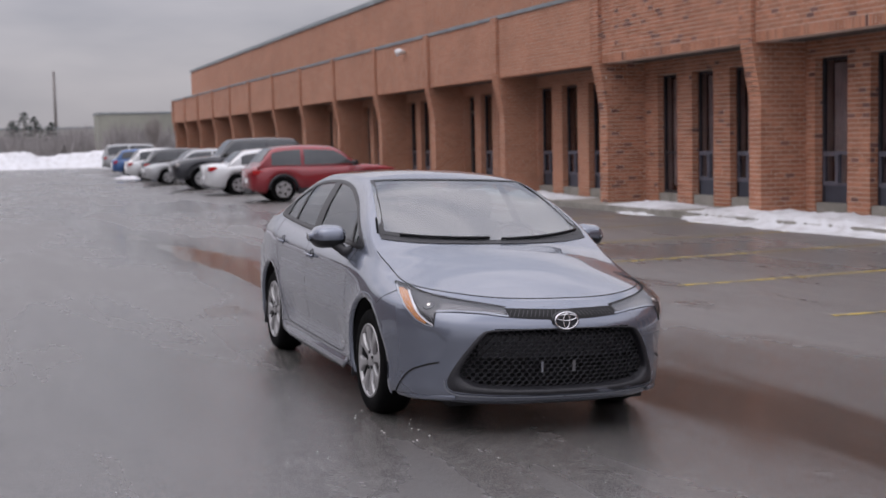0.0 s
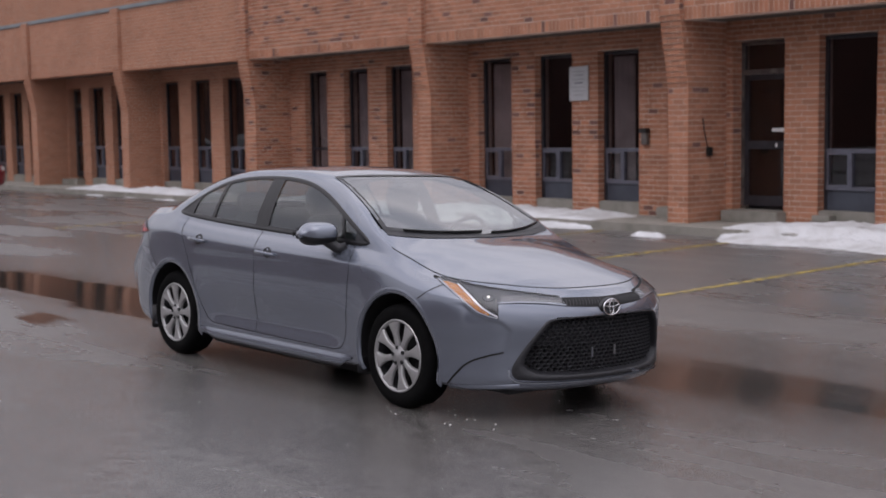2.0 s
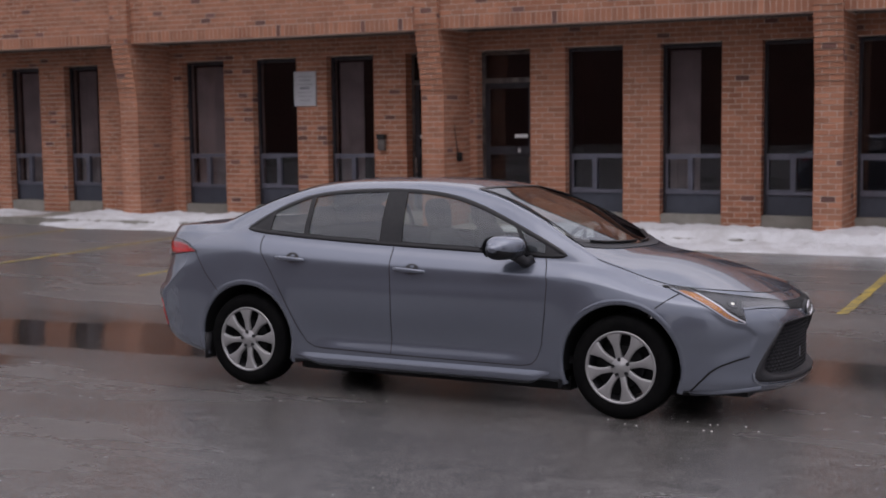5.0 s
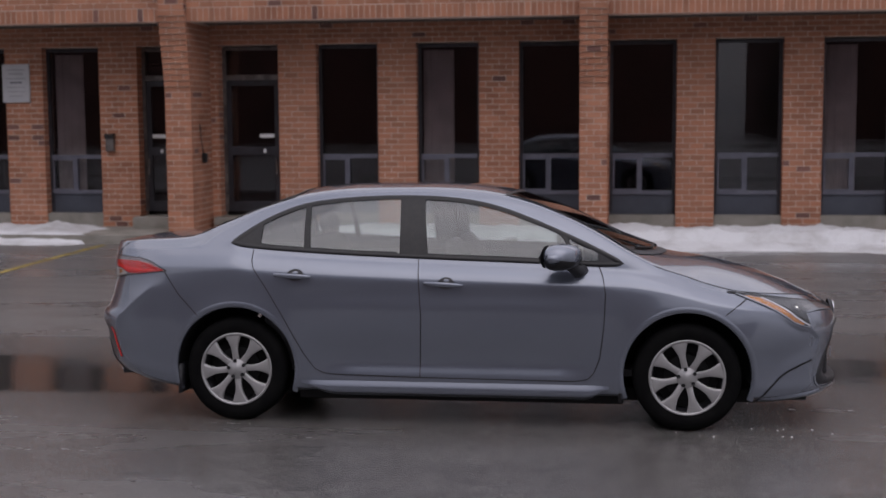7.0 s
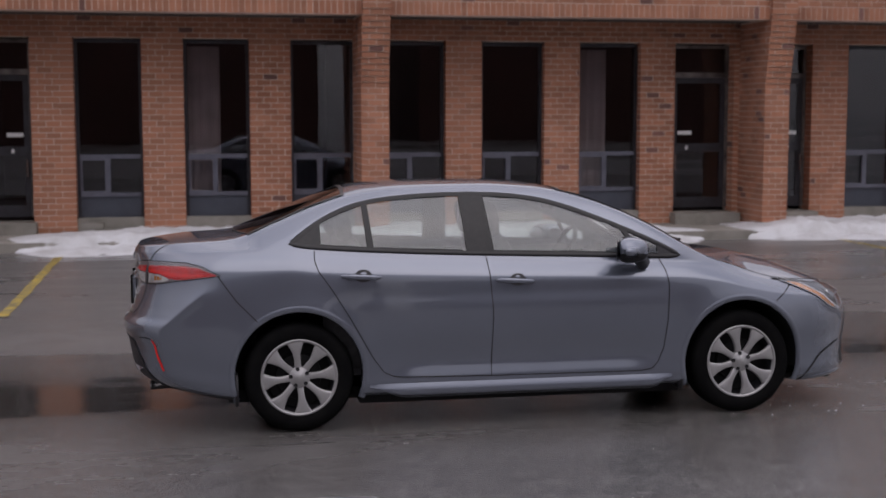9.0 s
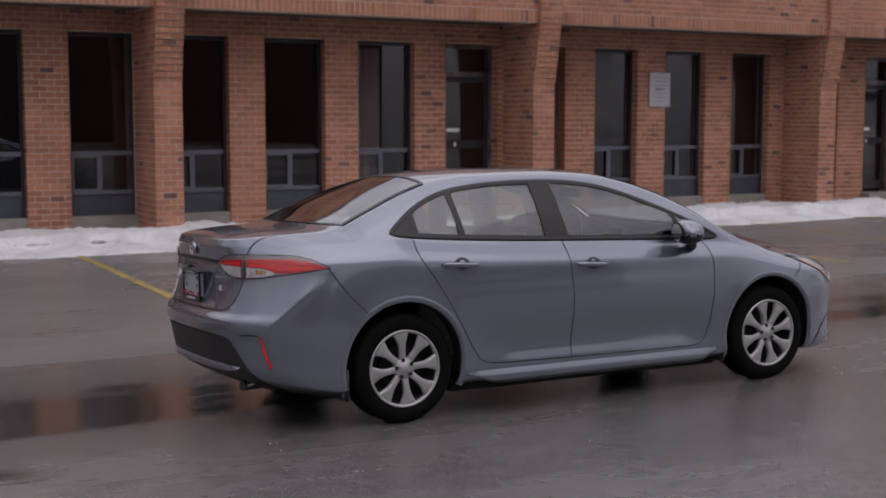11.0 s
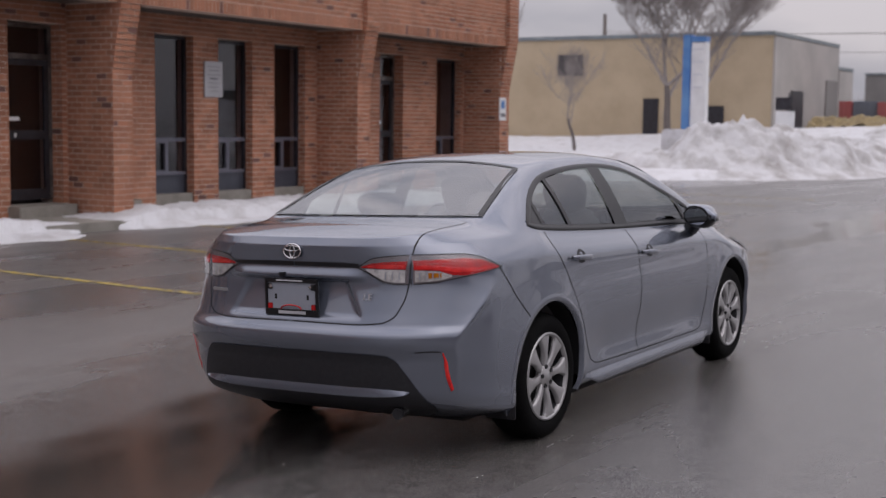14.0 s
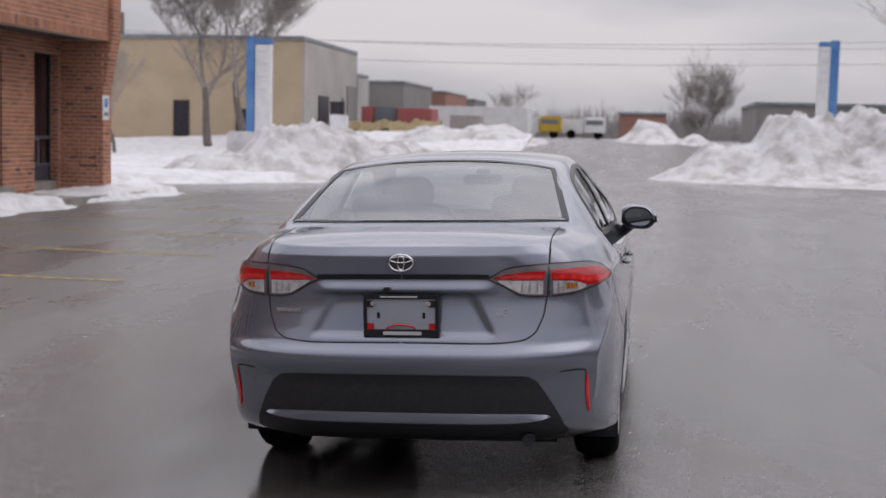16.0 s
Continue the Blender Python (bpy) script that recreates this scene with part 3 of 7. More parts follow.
# first jamb, width and pitch of the openings of the near bays
OPENINGS = {1: (-17.02, 0.85, 1.487), 2: (-11.20, 0.93, 1.555), 3: (-5.22, 0.95, 1.555), 4: (0.80, 0.98, 1.545), 5: (6.84, 0.90, 1.515)}


def bay(k):
    x0, x1 = PIERS[k] + PIER_W, PIERS[k + 1]
    near = 1 <= k <= 6
    fascia(x0, x1, near)
    if k == 6:
        spans = [(x0 + 0.06, x0 + 0.99), (14.75, 15.60), (16.92, 17.95)]
    else:
        r0, width, pitch = OPENINGS.get(k, (x0 + 0.06, 0.93, (x1 - x0 - 1.03) / 3))
        spans = [(max(x0 + 0.02, r0 + pitch * i), r0 + pitch * i + width) for i in range(4)]
    edges = [x0 - 0.02] + [v for s in spans for v in s] + [x1 + 0.02]
    for i in range(0, len(edges), 2):
        a, c = edges[i], edges[i + 1]
        if c - a > 0.03:
            pillar(a, c, near, single=(k in (3, 4) and 0 < i < 8 and (k, i) in ((3, 2), (3, 4), (4, 2))))
    lint = solid("lintel", [(x0, x1, YW + 0.006, YW + 0.36, 2.95, ZFAS + 0.2)], "mortar" if near else "brick_far")
    if near:
        b = Bricks()
        b.face((x0, YW, 0), X, -Y, x1 - x0, 2.95, ZFAS + 0.02)
        b.put(lint)
    for i, (a, c) in enumerate(spans):
        is_door = (k % 2 == 1 and i == 0 and k != 1) or (k % 2 == 0 and i == 3)
        if k == 6:
            is_door = i == 1
        if is_door:
            door(a, c, hinge_left=k % 2 == 1)
        else:
            window(a, c, curtain={(1, 0): 1, (1, 1): 2, (1, 2): 1, (2, 0): 2, (2, 2): 1, (3, 1): 0, (3, 2): 1, (4, 2): 1}.get((k, i), 0), full=(k == 1 and i == 0))


def building_shell():
    xe0, xe1 = PIERS[-11], PIERS[7] + PIER_W
    # rooms behind the glass: floor, back wall and ceiling, near-black for the unlit inside
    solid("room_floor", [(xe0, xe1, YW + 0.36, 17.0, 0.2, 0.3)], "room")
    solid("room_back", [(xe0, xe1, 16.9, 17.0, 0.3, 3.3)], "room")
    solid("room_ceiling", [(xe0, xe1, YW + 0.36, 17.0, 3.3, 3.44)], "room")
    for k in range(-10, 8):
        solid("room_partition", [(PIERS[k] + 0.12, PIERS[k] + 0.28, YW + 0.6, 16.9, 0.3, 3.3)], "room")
    solid("end_wall", [(PIERS[7] + 0.02, xe1 - 0.01, YW + 0.3, 60, 0.0, ZTOP), (xe0 + 0.02, xe0 + 0.3, YW + 0.3, 60, 0, ZTOP)], "brick_far")
    solid("roof", [(xe0, xe1 - 0.02, YFAS + 0.32, 60, ZTOP - 0.3, ZTOP - 0.05)], "soffit")
    for k in range(-11, 7):
        solid("coping", [(PIERS[k] - 0.0, PIERS[k + 1] - 0.002, YFAS - 0.03, YFAS + 0.36, ZTOP + 0.005, ZTOP + 0.10)], "coping", label="grey metal coping on the parapet")
    solid("upper_block", [(-99, -12, 13.4, 60, ZTOP - 0.1, 7.55)], "brick_far", label="taller brick hall set back above the low front")
    solid("upper_coping", [(-99.1, -11.9, 13.33, 13.75, 7.554, 7.74)], "coping")


for _k in range(-11, 8):
    pier(_k, 1 <= _k <= 7)
for _k in range(-11, 7):
    bay(_k)
building_shell()

# pavement along the front
solid_pave = boxes((PIERS[-11], PIERS[7] + 2.2, 9.75, YW + 0.3, -0.2, ZB), bevel=0.015)
pv = part("pavement", solid_pave, M["concrete"], None)
tagged(pv, "narrow damp concrete pavement along the building front", "pavement", kind="structure")

# ---- the sedan ----
def paint_material():
    m = material("blue_grey_paint", (0.168, 0.188, 0.236), 0.26, metal=0.58, second=(0.160, 0.179, 0.226), scale=1.5, coat=1.0)
    m.node_tree.nodes["Principled BSDF"].inputs["Coat IOR"].default_value = 1.6
    m.node_tree.nodes["Principled BSDF"].inputs["Coat Roughness"].default_value = 0.015
    return m


M["paint"] = paint_material()
M["trim"] = material("trim", (0.010, 0.010, 0.012), 0.3, second=(0.015, 0.015, 0.017), scale=30, spec=0.35)
M["plastic"] = material("plastic", (0.015, 0.015, 0.019), 0.5, second=(0.022, 0.022, 0.026), scale=40, grain=0.15, grain_scale=300)
M["mesh"] = material("mesh", (0.05, 0.05, 0.056), 0.45, second=(0.04, 0.04, 0.046), scale=40)
# near-black for seams and hidden hollows; the hollows' shade is in this colour
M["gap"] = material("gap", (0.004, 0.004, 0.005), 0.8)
M["tyre"] = material("tyre", (0.004, 0.004, 0.0045), 0.75, second=(0.007, 0.007, 0.007), scale=12, grain=0.2, grain_scale=120, spec=0.06)
M["alloy"] = material("alloy", (0.40, 0.395, 0.40), 0.36, metal=0.5, second=(0.33, 0.326, 0.33), scale=7)
M["chrome"] = material("chrome", (0.75, 0.75, 0.77), 0.1, metal=1.0, second=(0.7, 0.7, 0.72), scale=9)
M["chrome_soft"] = material("chrome_soft", (0.7, 0.7, 0.72), 0.35, metal=0.6, second=(0.62, 0.62, 0.64), scale=9)
M["satin"] = material("satin", (0.32, 0.34, 0.38), 0.3, metal=0.8, second=(0.28, 0.3, 0.34), scale=9)
M["carglass"] = glass_material("carglass", (0.82, 0.89, 0.86), 0.84, ior=2.0)
M["screen"] = glass_material("screen", (0.80, 0.86, 0.83), 0.66, ior=2.75)
M["lens"] = glass_material("lens", (0.97, 0.97, 0.98), 0.98, ior=1.45)
M["red"] = material("red", (0.52, 0.010, 0.012), 0.2, second=(0.28, 0.005, 0.006), scale=30)
M["red_bright"] = material("red_bright", (0.80, 0.03, 0.025), 0.2, second=(0.56, 0.01, 0.012), scale=30)
M["clear"] = material("clear", (0.72, 0.69, 0.67), 0.2, metal=0.3, second=(0.42, 0.41, 0.40), scale=30)
M["amber"] = material("amber", (0.48, 0.17, 0.012), 0.15, second=(0.28, 0.09, 0.008), scale=40, coat=1.0)
M["lamp_on"] = material("lamp_on", (0.8, 0.78, 0.72), 0.3, emit=0.8)
M["lamp_rim"] = material("lamp_rim", (0.20, 0.175, 0.185), 0.25, metal=0.3, second=(0.16, 0.14, 0.15), scale=20)
M["guide"] = material("guide", (0.17, 0.17, 0.175), 0.4, metal=0.2, second=(0.11, 0.11, 0.115), scale=5)
M["smoke"] = material("smoke", (0.075, 0.078, 0.085), 0.42, metal=0.2, second=(0.055, 0.057, 0.063), scale=5)
M["cloth"] = material("cloth", (0.05, 0.05, 0.054), 0.9, second=(0.07, 0.07, 0.073), scale=20, grain=0.08, grain_scale=120)
M["lining"] = material("lining", (0.42, 0.41, 0.39), 0.9, second=(0.36, 0.35, 0.33), scale=9)


def lerp_table(x, *pairs):
    """Smooth curve through rows of place and value."""
    xs = pairs[0::2]
    ys = pairs[1::2]
    if x <= xs[0]:
        return ys[0]
    if x >= xs[-1]:
        return ys[-1]
    i = max(k for k in range(len(xs) - 1) if xs[k] <= x)
    h = xs[i + 1] - xs[i]
    t = (x - xs[i]) / h
    d = [(ys[k + 1] - ys[k]) / (xs[k + 1] - xs[k]) for k in range(len(xs) - 1)]

    def slope(k):
        if k == 0:
            return d[0]
        if k == len(xs) - 1:
            return d[-1]
        return 0.0 if d[k - 1] * d[k] <= 0 else 2 * d[k - 1] * d[k] / (d[k - 1] + d[k])
    a, c = slope(i) * h, slope(i + 1) * h
    return (2 * t**3 - 3 * t**2 + 1) * ys[i] + (t**3 - 2 * t**2 + t) * a + (-2 * t**3 + 3 * t**2) * ys[i + 1] + (t**3 - t**2) * c


def belt_z(x):
    return lerp_table(x, -2.3, 1.03, -2.0, 1.035, -1.74, 1.045, -1.4, 1.05, -1.22, 1.03, -0.73, 1.0, -0.24, 0.98, 0.51, 0.955, 0.99, 0.935, 1.18, 0.905, 1.33, 0.868, 1.48, 0.825, 1.66, 0.79, 1.9, 0.765, 2.13, 0.745)


def rail_z(x):
    return lerp_table(x, -2.27, 1.068, -2.0, 1.09, -1.74, 1.105, -1.46, 1.205, -1.22, 1.30, -0.95, 1.37, -0.7, 1.397, -0.23, 1.407, 0.12, 1.387, 0.39, 1.34, 0.63, 1.25, 0.83, 1.15, 1.03, 1.03, 1.18, 0.955, 1.33, 0.905, 1.48, 0.852, 1.66, 0.812, 1.97, 0.785, 2.13, 0.755)


def rail_y(x):
    return lerp_table(x, -1.74, 0.665, -1.46, 0.64, -1.22, 0.605, -0.95, 0.575, -0.5, 0.572, 0.0, 0.577, 0.39, 0.60, 0.63, 0.66, 0.83, 0.71, 1.03, 0.752, 1.2, 0.758, 1.45, 0.742)


def crown_z(x):
    return lerp_table(x, -2.27, 1.068, -2.2, 1.086, -2.0, 1.115, -1.78, 1.128, -1.68, 1.14, -1.35, 1.275, -1.05, 1.395, -0.9, 1.425, -0.6, 1.445, -0.2, 1.447, 0.1, 1.43, 0.30, 1.39, 0.63, 1.262, 0.9, 1.147, 1.18, 1.022, 1.27, 1.0, 1.51, 0.965, 1.76, 0.905, 1.97, 0.828, 2.13, 0.755)


XR0, XF0, PR, PF = -1.55, 1.45, 3.4, 2.5
# levels from the sill up: height and half width of the flank, then height and reach of the nose, then of the tail
LEVELS = ((0.165, 0.70, 0.165, 2.16, 0.22, 2.05), (0.20, 0.835, 0.185, 2.24, 0.27, 2.20), (0.255, 0.862, 0.235, 2.285, 0.33, 2.285), (0.33, 0.866, 0.32, 2.288, 0.42, 2.315), (0.43, 0.875, 0.42, 2.288, 0.52, 2.33))
UPPER = ((0.23, 0.886, 2.294, 2.335), (0.42, 0.888, 2.298, 2.305), (0.62, 0.884, 2.286, 2.280), (0.78, 0.875, 2.256, 2.280), (0.84, 0.865, 2.232, 2.284), (0.92, 0.836, 2.192, 2.289), (1.0, 0.798, 2.155, 2.294))
WHEELS = (-1.35, 1.35)


def loop_point(u, width, nose, tail):
    """Plan of one level: u 0..1 round the tail corner, 1..2 along the flank, 2..3 round the nose corner."""
    if u < 1:
        a = u * math.pi / 2
        return XR0 - (tail + XR0) * math.cos(a) ** (2 / PR), width * math.sin(a) ** (2 / PR)
    if u <= 2:
        return XR0 + (XF0 - XR0) * (u - 1), width
    a = (u - 2) * math.pi / 2
    return XF0 + (nose - XF0) * math.sin(a) ** (2 / PF), width * max(0.0, math.cos(a)) ** (2 / PF)


def catmull(p, n):
    out = []
    for i in range(len(p) - 1):
        a, b, c, d = p[max(i - 1, 0)], p[i], p[i + 1], p[min(i + 2, len(p) - 1)]
        for k in range(n):
            t = k / n
            out.append(tuple(0.5 * (2 * b[q] + (c[q] - a[q]) * t + (2 * a[q] - 5 * b[q] + 4 * c[q] - d[q]) * t * t + (3 * b[q] - a[q] - 3 * c[q] + d[q]) * t**3) for q in range(3)))
    out.append(p[-1])
    return out


def flank(u):
    """Levels of one column from the sill to the belt, y as a half width."""
    pts = []
    base = None
    for z, w, zf, xf, zr, xr in LEVELS:
        x, y = loop_point(u, w, xf, xr)
        f, r = smoothstep(1.35, 2.15, x), smoothstep(1.6, 2.2, -x)
        base = z + (zf - z) * f + (zr - z) * r
        pts.append((x, y, base))
    for k, w, xf, xr in UPPER:
        x, y = loop_point(u, w, xf, xr)
        if x < -1.3:
            y *= 1 - 0.075 * k * smoothstep(1.3, 2.3, -x)
        pts.append((x, y, base + (belt_z(x) - base) * k))
    out = []
    for x, y, z in catmull(pts, 9):
        for wx in WHEELS:
            r = math.hypot(x - wx, z - 0.33)
            y += 0.009 * math.exp(-((r - 0.36) / 0.085) ** 2) * min(1, y / 0.8) if 1.0 <= u <= 2.4 or u > 0.5 else 0
        y -= 0.022 * math.exp(-((z - 0.385) / (0.15 if z > 0.385 else 0.065)) ** 2) * smoothstep(-0.98, -0.6, x) * (1 - smoothstep(0.6, 0.95, x)) if -0.98 < x < 0.95 else 0
        y -= 0.004 * math.exp(-((z - 0.78) / 0.05) ** 2) * smoothstep(-1.2, -0.9, x) * (1 - smoothstep(0.6, 1.0, x)) if -1.2 < x < 1.0 else 0
        if u < 1:
            # edge that runs from the reflector up and forward under the lamp
            edge = 0.62 + 0.22 * smoothstep(0.55, 0.86, z)
            k = 0.020 * math.exp(-abs(u - edge) / (0.035 if u > edge else 0.09)) * smoothstep(0.30, 0.55, z) * (1 - smoothstep(0.74, 0.88, z))
            x, y = x - 0.75 * k, y + 0.66 * k
            # shelf along the top of the rear bumper
            k = 0.030 * smoothstep(0.50, 0.60, z) * (1 - smoothstep(0.625, 0.672, z)) * (1 - smoothstep(0.5, 0.78, u))
            x -= k
            # ledge under the boot strip, and the plate recess below it
            across = 1 - smoothstep(0.30, 0.42, y)
            x -= 0.020 * across * (1 - smoothstep(0.884, 0.936, z)) * smoothstep(0.868, 0.884, z)
            side = 0.295 + 0.10 * (0.88 - z) / 0.18
            x += 0.016 * (1 - smoothstep(side - 0.028, side, y)) * smoothstep(0.690, 0.712, z) * (1 - smoothstep(0.862, 0.880, z))
        if u > 2:
            # hollow of the bumper corner between lamp, wing tip and lower slot
            q = 0.643 * x - 0.766 * y
            k = 0.011 * smoothstep(0.50, 0.76, q) * (1 - smoothstep(-0.030, 0.012, q - 0.830 - 0.38 * (z - 0.414)))
            k *= smoothstep(0.0, 0.10, z - lerp_table(q, 0.511, 0.20, 0.60, 0.322, 0.669, 0.364, 0.827, 0.411)) * (1 - smoothstep(-0.026, 0.0, z - lerp_table(q, 0.59, 0.69, 0.669, 0.632, 0.738, 0.606, 0.796, 0.595, 0.877, 0.538)))
            x, y = x - 0.766 * k, y - 0.643 * k
        out.append((x, y, z))
    return out


NS, NT = 22, 26


def column(u):
    """One column of the body from the sill to the centre line of hood, roof or deck."""
    f = flank(u)
    bx, by, bz = f[-1]
    if u < 1:
        a = u * math.pi / 2
        rx, ry = XR0 - (2.27 + XR0) * math.cos(a) ** (2 / 4.2), rail_y(XR0) * math.sin(a) ** (2 / 4.2)
    elif u <= 2:
        rx, ry = bx, rail_y(bx)
    else:
        a = (u - 2) * math.pi / 2
        rx, ry = XF0 + (2.13 - XF0) * math.sin(a) ** (2 / 2.6), rail_y(XF0) * max(0.0, math.cos(a)) ** (2 / 2.6)
    rz = rail_z(rx)
    out = list(f)
    for i in range(1, NS + 1):
        t = i / NS
        bow = 0.02 * math.sin(math.pi * t) * smoothstep(0.03, 0.25, rz - bz)
        out.append((bx + (rx - bx) * t, by + (ry - by) * t + bow, bz + (rz - bz) * t))
    zc = crown_z(rx)
    for i in range(1, NT + 1):
        t = i / NT
        out.append((rx, ry * (1 - t), rz + (zc - rz) * (1 - (1 - t) ** 2.3)))
    # round the corners at belt and rail
    fix = [Vector(p) for p in out]
    rail_i, belt_i = len(f) - 1 + NS, len(f) - 1
    for _ in range(6):
        nxt = [p.copy() for p in fix]
        for centre, reach in ((rail_i, 5), (belt_i, 3)):
            for k in range(centre - reach, centre + reach + 1):
                nxt[k] = (fix[k - 1] + 2 * fix[k] + fix[k + 1]) / 4
        fix = nxt
    return fix


US = [i / 105 for i in range(104)] + [1 - (q * 0.012 / 0.72) ** 2.1 * 2 / math.pi for q in range(9, 0, -1)] + [1 + i / 150 for i in range(150)] + [2 + i / 130 for i in range(131)]
COLS = [column(u) for u in US]


def on_flank(u, z):
    """A point of the flank at u and the height z, with its outward normal (right side, y negative)."""
    def at(uu):
        uu = min(2.9999, max(0.0, uu))
        f = flank(uu)
        i = next((k for k in range(len(f) - 1) if f[k + 1][2] >= z), len(f) - 2)
        a, b = Vector(f[i]), Vector(f[i + 1])
        t = min(1.0, max(0.0, (z - a.z) / max(1e-6, b.z - a.z)))
        return a.lerp(b, t), (b - a).normalized()
    p, up = at(u)
    q, _ = at(u + 0.01 if u < 2.98 else u - 0.01)
    along = (q - p) if u < 2.98 else (p - q)
    n = along.cross(up)
    n.normalize()
    if n.dot(Vector((p.x * 0.05, p.y, 0)) + Vector((p.x - max(-1.5, min(1.5, p.x)), 0, 0)) * 2) < 0:
        n = -n
    return Vector((p.x, -p.y, p.z)), Vector((n.x, -n.y, n.z))


def u_tail(y):
    return math.asin(min(1.0, (abs(y) / 0.872) ** (PR / 2))) / (math.pi / 2)


def u_nose(y):
    return 2 + math.acos(min(1.0, (abs(y) / 0.876) ** (PF / 2))) / (math.pi / 2)


def u_x(x):
    if x < XR0:
        return math.acos(min(1.0, ((XR0 - x) / (2.30 + XR0)) ** (PR / 2))) / (math.pi / 2)
    if x > XF0:
        return 2 + math.asin(min(1.0, ((x - XF0) / (2.28 - XF0)) ** (PF / 2))) / (math.pi / 2)
    return 1 + (x - XF0) / (XF0 - XR0) + 1


from mathutils.bvhtree import BVHTree

FULL_V, FULL_F, FULL_UV = [], [], []
nv = len(COLS[0])
for u, c in zip(US, COLS):
    for j, p in enumerate(c):
        FULL_V.append(Vector((p.x, -p.y, p.z)))
        FULL_UV.append((u, j))
for i in range(len(COLS) - 1):
    for j in range(nv - 1):
        FULL_F.append((i * nv + j, i * nv + j + 1, (i + 1) * nv + j + 1, (i + 1) * nv + j))
TREE = BVHTree.FromPolygons(FULL_V, FULL_F)


def cast(a, b, axis):
    """Meets the right half of the body along one axis: 'y' takes x, z; 'z' takes x, y; 'f' and 'r' take y, z; 'q' and 'p' meet the nose and tail corners aslant."""
    o, d = {"q": ((0.643 * a + 3.06, 0.766 * a - 2.57, b), (-0.766, 0.643, 0)), "p": ((0.643 * a - 3.06, -0.766 * a - 2.57, b), (0.766, 0.643, 0)), "y": ((a, -3, b), (0, 1, 0)), "z": ((a, b, 3), (0, 0, -1)), "f": ((4, a, b), (-1, 0, 0)), "r": ((-4, a, b), (1, 0, 0))}[axis]
    if axis in "zfr":
        o = tuple(min(v, -0.003) if i == 1 else v for i, v in enumerate(o))
    d = Vector(d)
    hit, n, _, _ = TREE.ray_cast(Vector(o), d)
    if hit is None:
        hit, n, _, _ = TREE.find_nearest(Vector({"q": (0.643 * a + 1.6, 0.766 * a - 1.34, b), "p": (0.643 * a - 1.6, -0.766 * a - 1.34, b), "y": (a, -0.75, b), "z": (a, b, 1.0), "f": (2.2, a, b), "r": (-2.2, a, b)}[axis]))
    if n.dot(d) > 0:
        n = -n
    return hit, n


def inside(poly, a, b):
    c = False
    for i in range(len(poly)):
        (x0, y0), (x1, y1) = poly[i - 1], poly[i]
        if (y0 > b) != (y1 > b) and a < (x1 - x0) * (b - y0) / (y1 - y0) + x0:
            c = not c
    return c


def resample(pts, n, closed=False):
    pts = [Vector((*p, 0)) if len(p) == 2 else Vector(p) for p in pts]
    if closed:
        pts = pts + [pts[0]]
    seg = [(b - a).length for a, b in zip(pts, pts[1:])]
    total = sum(seg)
    out = []
    for k in range(n if closed else n + 1):
        s = total * k / n
        i = 0
        while i < len(seg) - 1 and s > seg[i]:
            s -= seg[i]
            i += 1
        out.append(pts[i].lerp(pts[i + 1], s / seg[i] if seg[i] else 0))
    return out


def soften(pts, rounds=2):
    """Rounds the corners of a closed outline."""
    for _ in range(rounds):
        out = []
        for i in range(len(pts)):
            a, b = pts[i], pts[(i + 1) % len(pts)]
            out += [(a[0] * 0.75 + b[0] * 0.25, a[1] * 0.75 + b[1] * 0.25), (a[0] * 0.25 + b[0] * 0.75, a[1] * 0.25 + b[1] * 0.75)]
        pts = out
    return pts


def inset(pts, d):
    """Moves a closed outline inwards."""
    n = len(pts)
    area = sum(pts[i - 1][0] * pts[i][1] - pts[i][0] * pts[i - 1][1] for i in range(n))
    s = 1 if area > 0 else -1
    out = []
    for i in range(n):
        (ax, ay), (bx, by) = pts[i - 1], pts[(i + 1) % n]
        tx, ty = bx - ax, by - ay
        k = math.hypot(tx, ty) or 1
        out.append((pts[i][0] - ty / k * d * s, pts[i][1] + tx / k * d * s))
    return out


def grid_faces(bm, rows, closed=False):
    vs = [[bm.verts.new(p) for p in r] for r in rows]
    for a, b in zip(vs, vs[1:]):
        m = len(a)
        for k in range(m if closed else m - 1):
            bm.faces.new((a[k], a[(k + 1) % m], b[(k + 1) % m], b[k]))
    return bm


def orient(bm, inner=(0, -0.2, 0.7)):
    """Turns a sheet so that it faces away from the middle of the car."""
    bm.normal_update()
    c = Vector(inner)
    if sum((f.calc_center_median() - c).normalized().dot(f.normal) for f in bm.faces) < 0:
        bmesh.ops.reverse_faces(bm, faces=bm.faces)
    return bm


def flip(bm):
    """The mirrored twin for the left side."""
    out = bm.copy()
    for v in out.verts:
        v.co.y = -v.co.y
    bmesh.ops.reverse_faces(out, faces=out.faces)
    return out


def both(name, bm, mat, parent, label="", smooth=True):
    """The same part on the right and the left side."""
    orient(bm)
    left = flip(bm)
    return part(name, bm, mat, parent, label, smooth), part(name, left, mat, parent, label, smooth)


def ribbon(pts, axis, width, off, thick=0.0):
    """A thin band laid on the body along a line of that projection."""
    bm = bmesh.new()
    p = resample(pts, max(6, int(sum((Vector(a) - Vector(b)).length for a, b in zip(pts, pts[1:])) / 0.02)))
    rows = []
    for i, q in enumerate(p):
        t = (p[min(i + 1, len(p) - 1)] - p[max(i - 1, 0)]).normalized()
        s = Vector((-t.y, t.x, 0)) * (width / 2)
        row = []
        for e in (q - s, q, q + s):
            h, n = cast(e.x, e.y, axis)
            row.append(h + n * off)
        rows.append(row)
    return grid_faces(bm, rows)


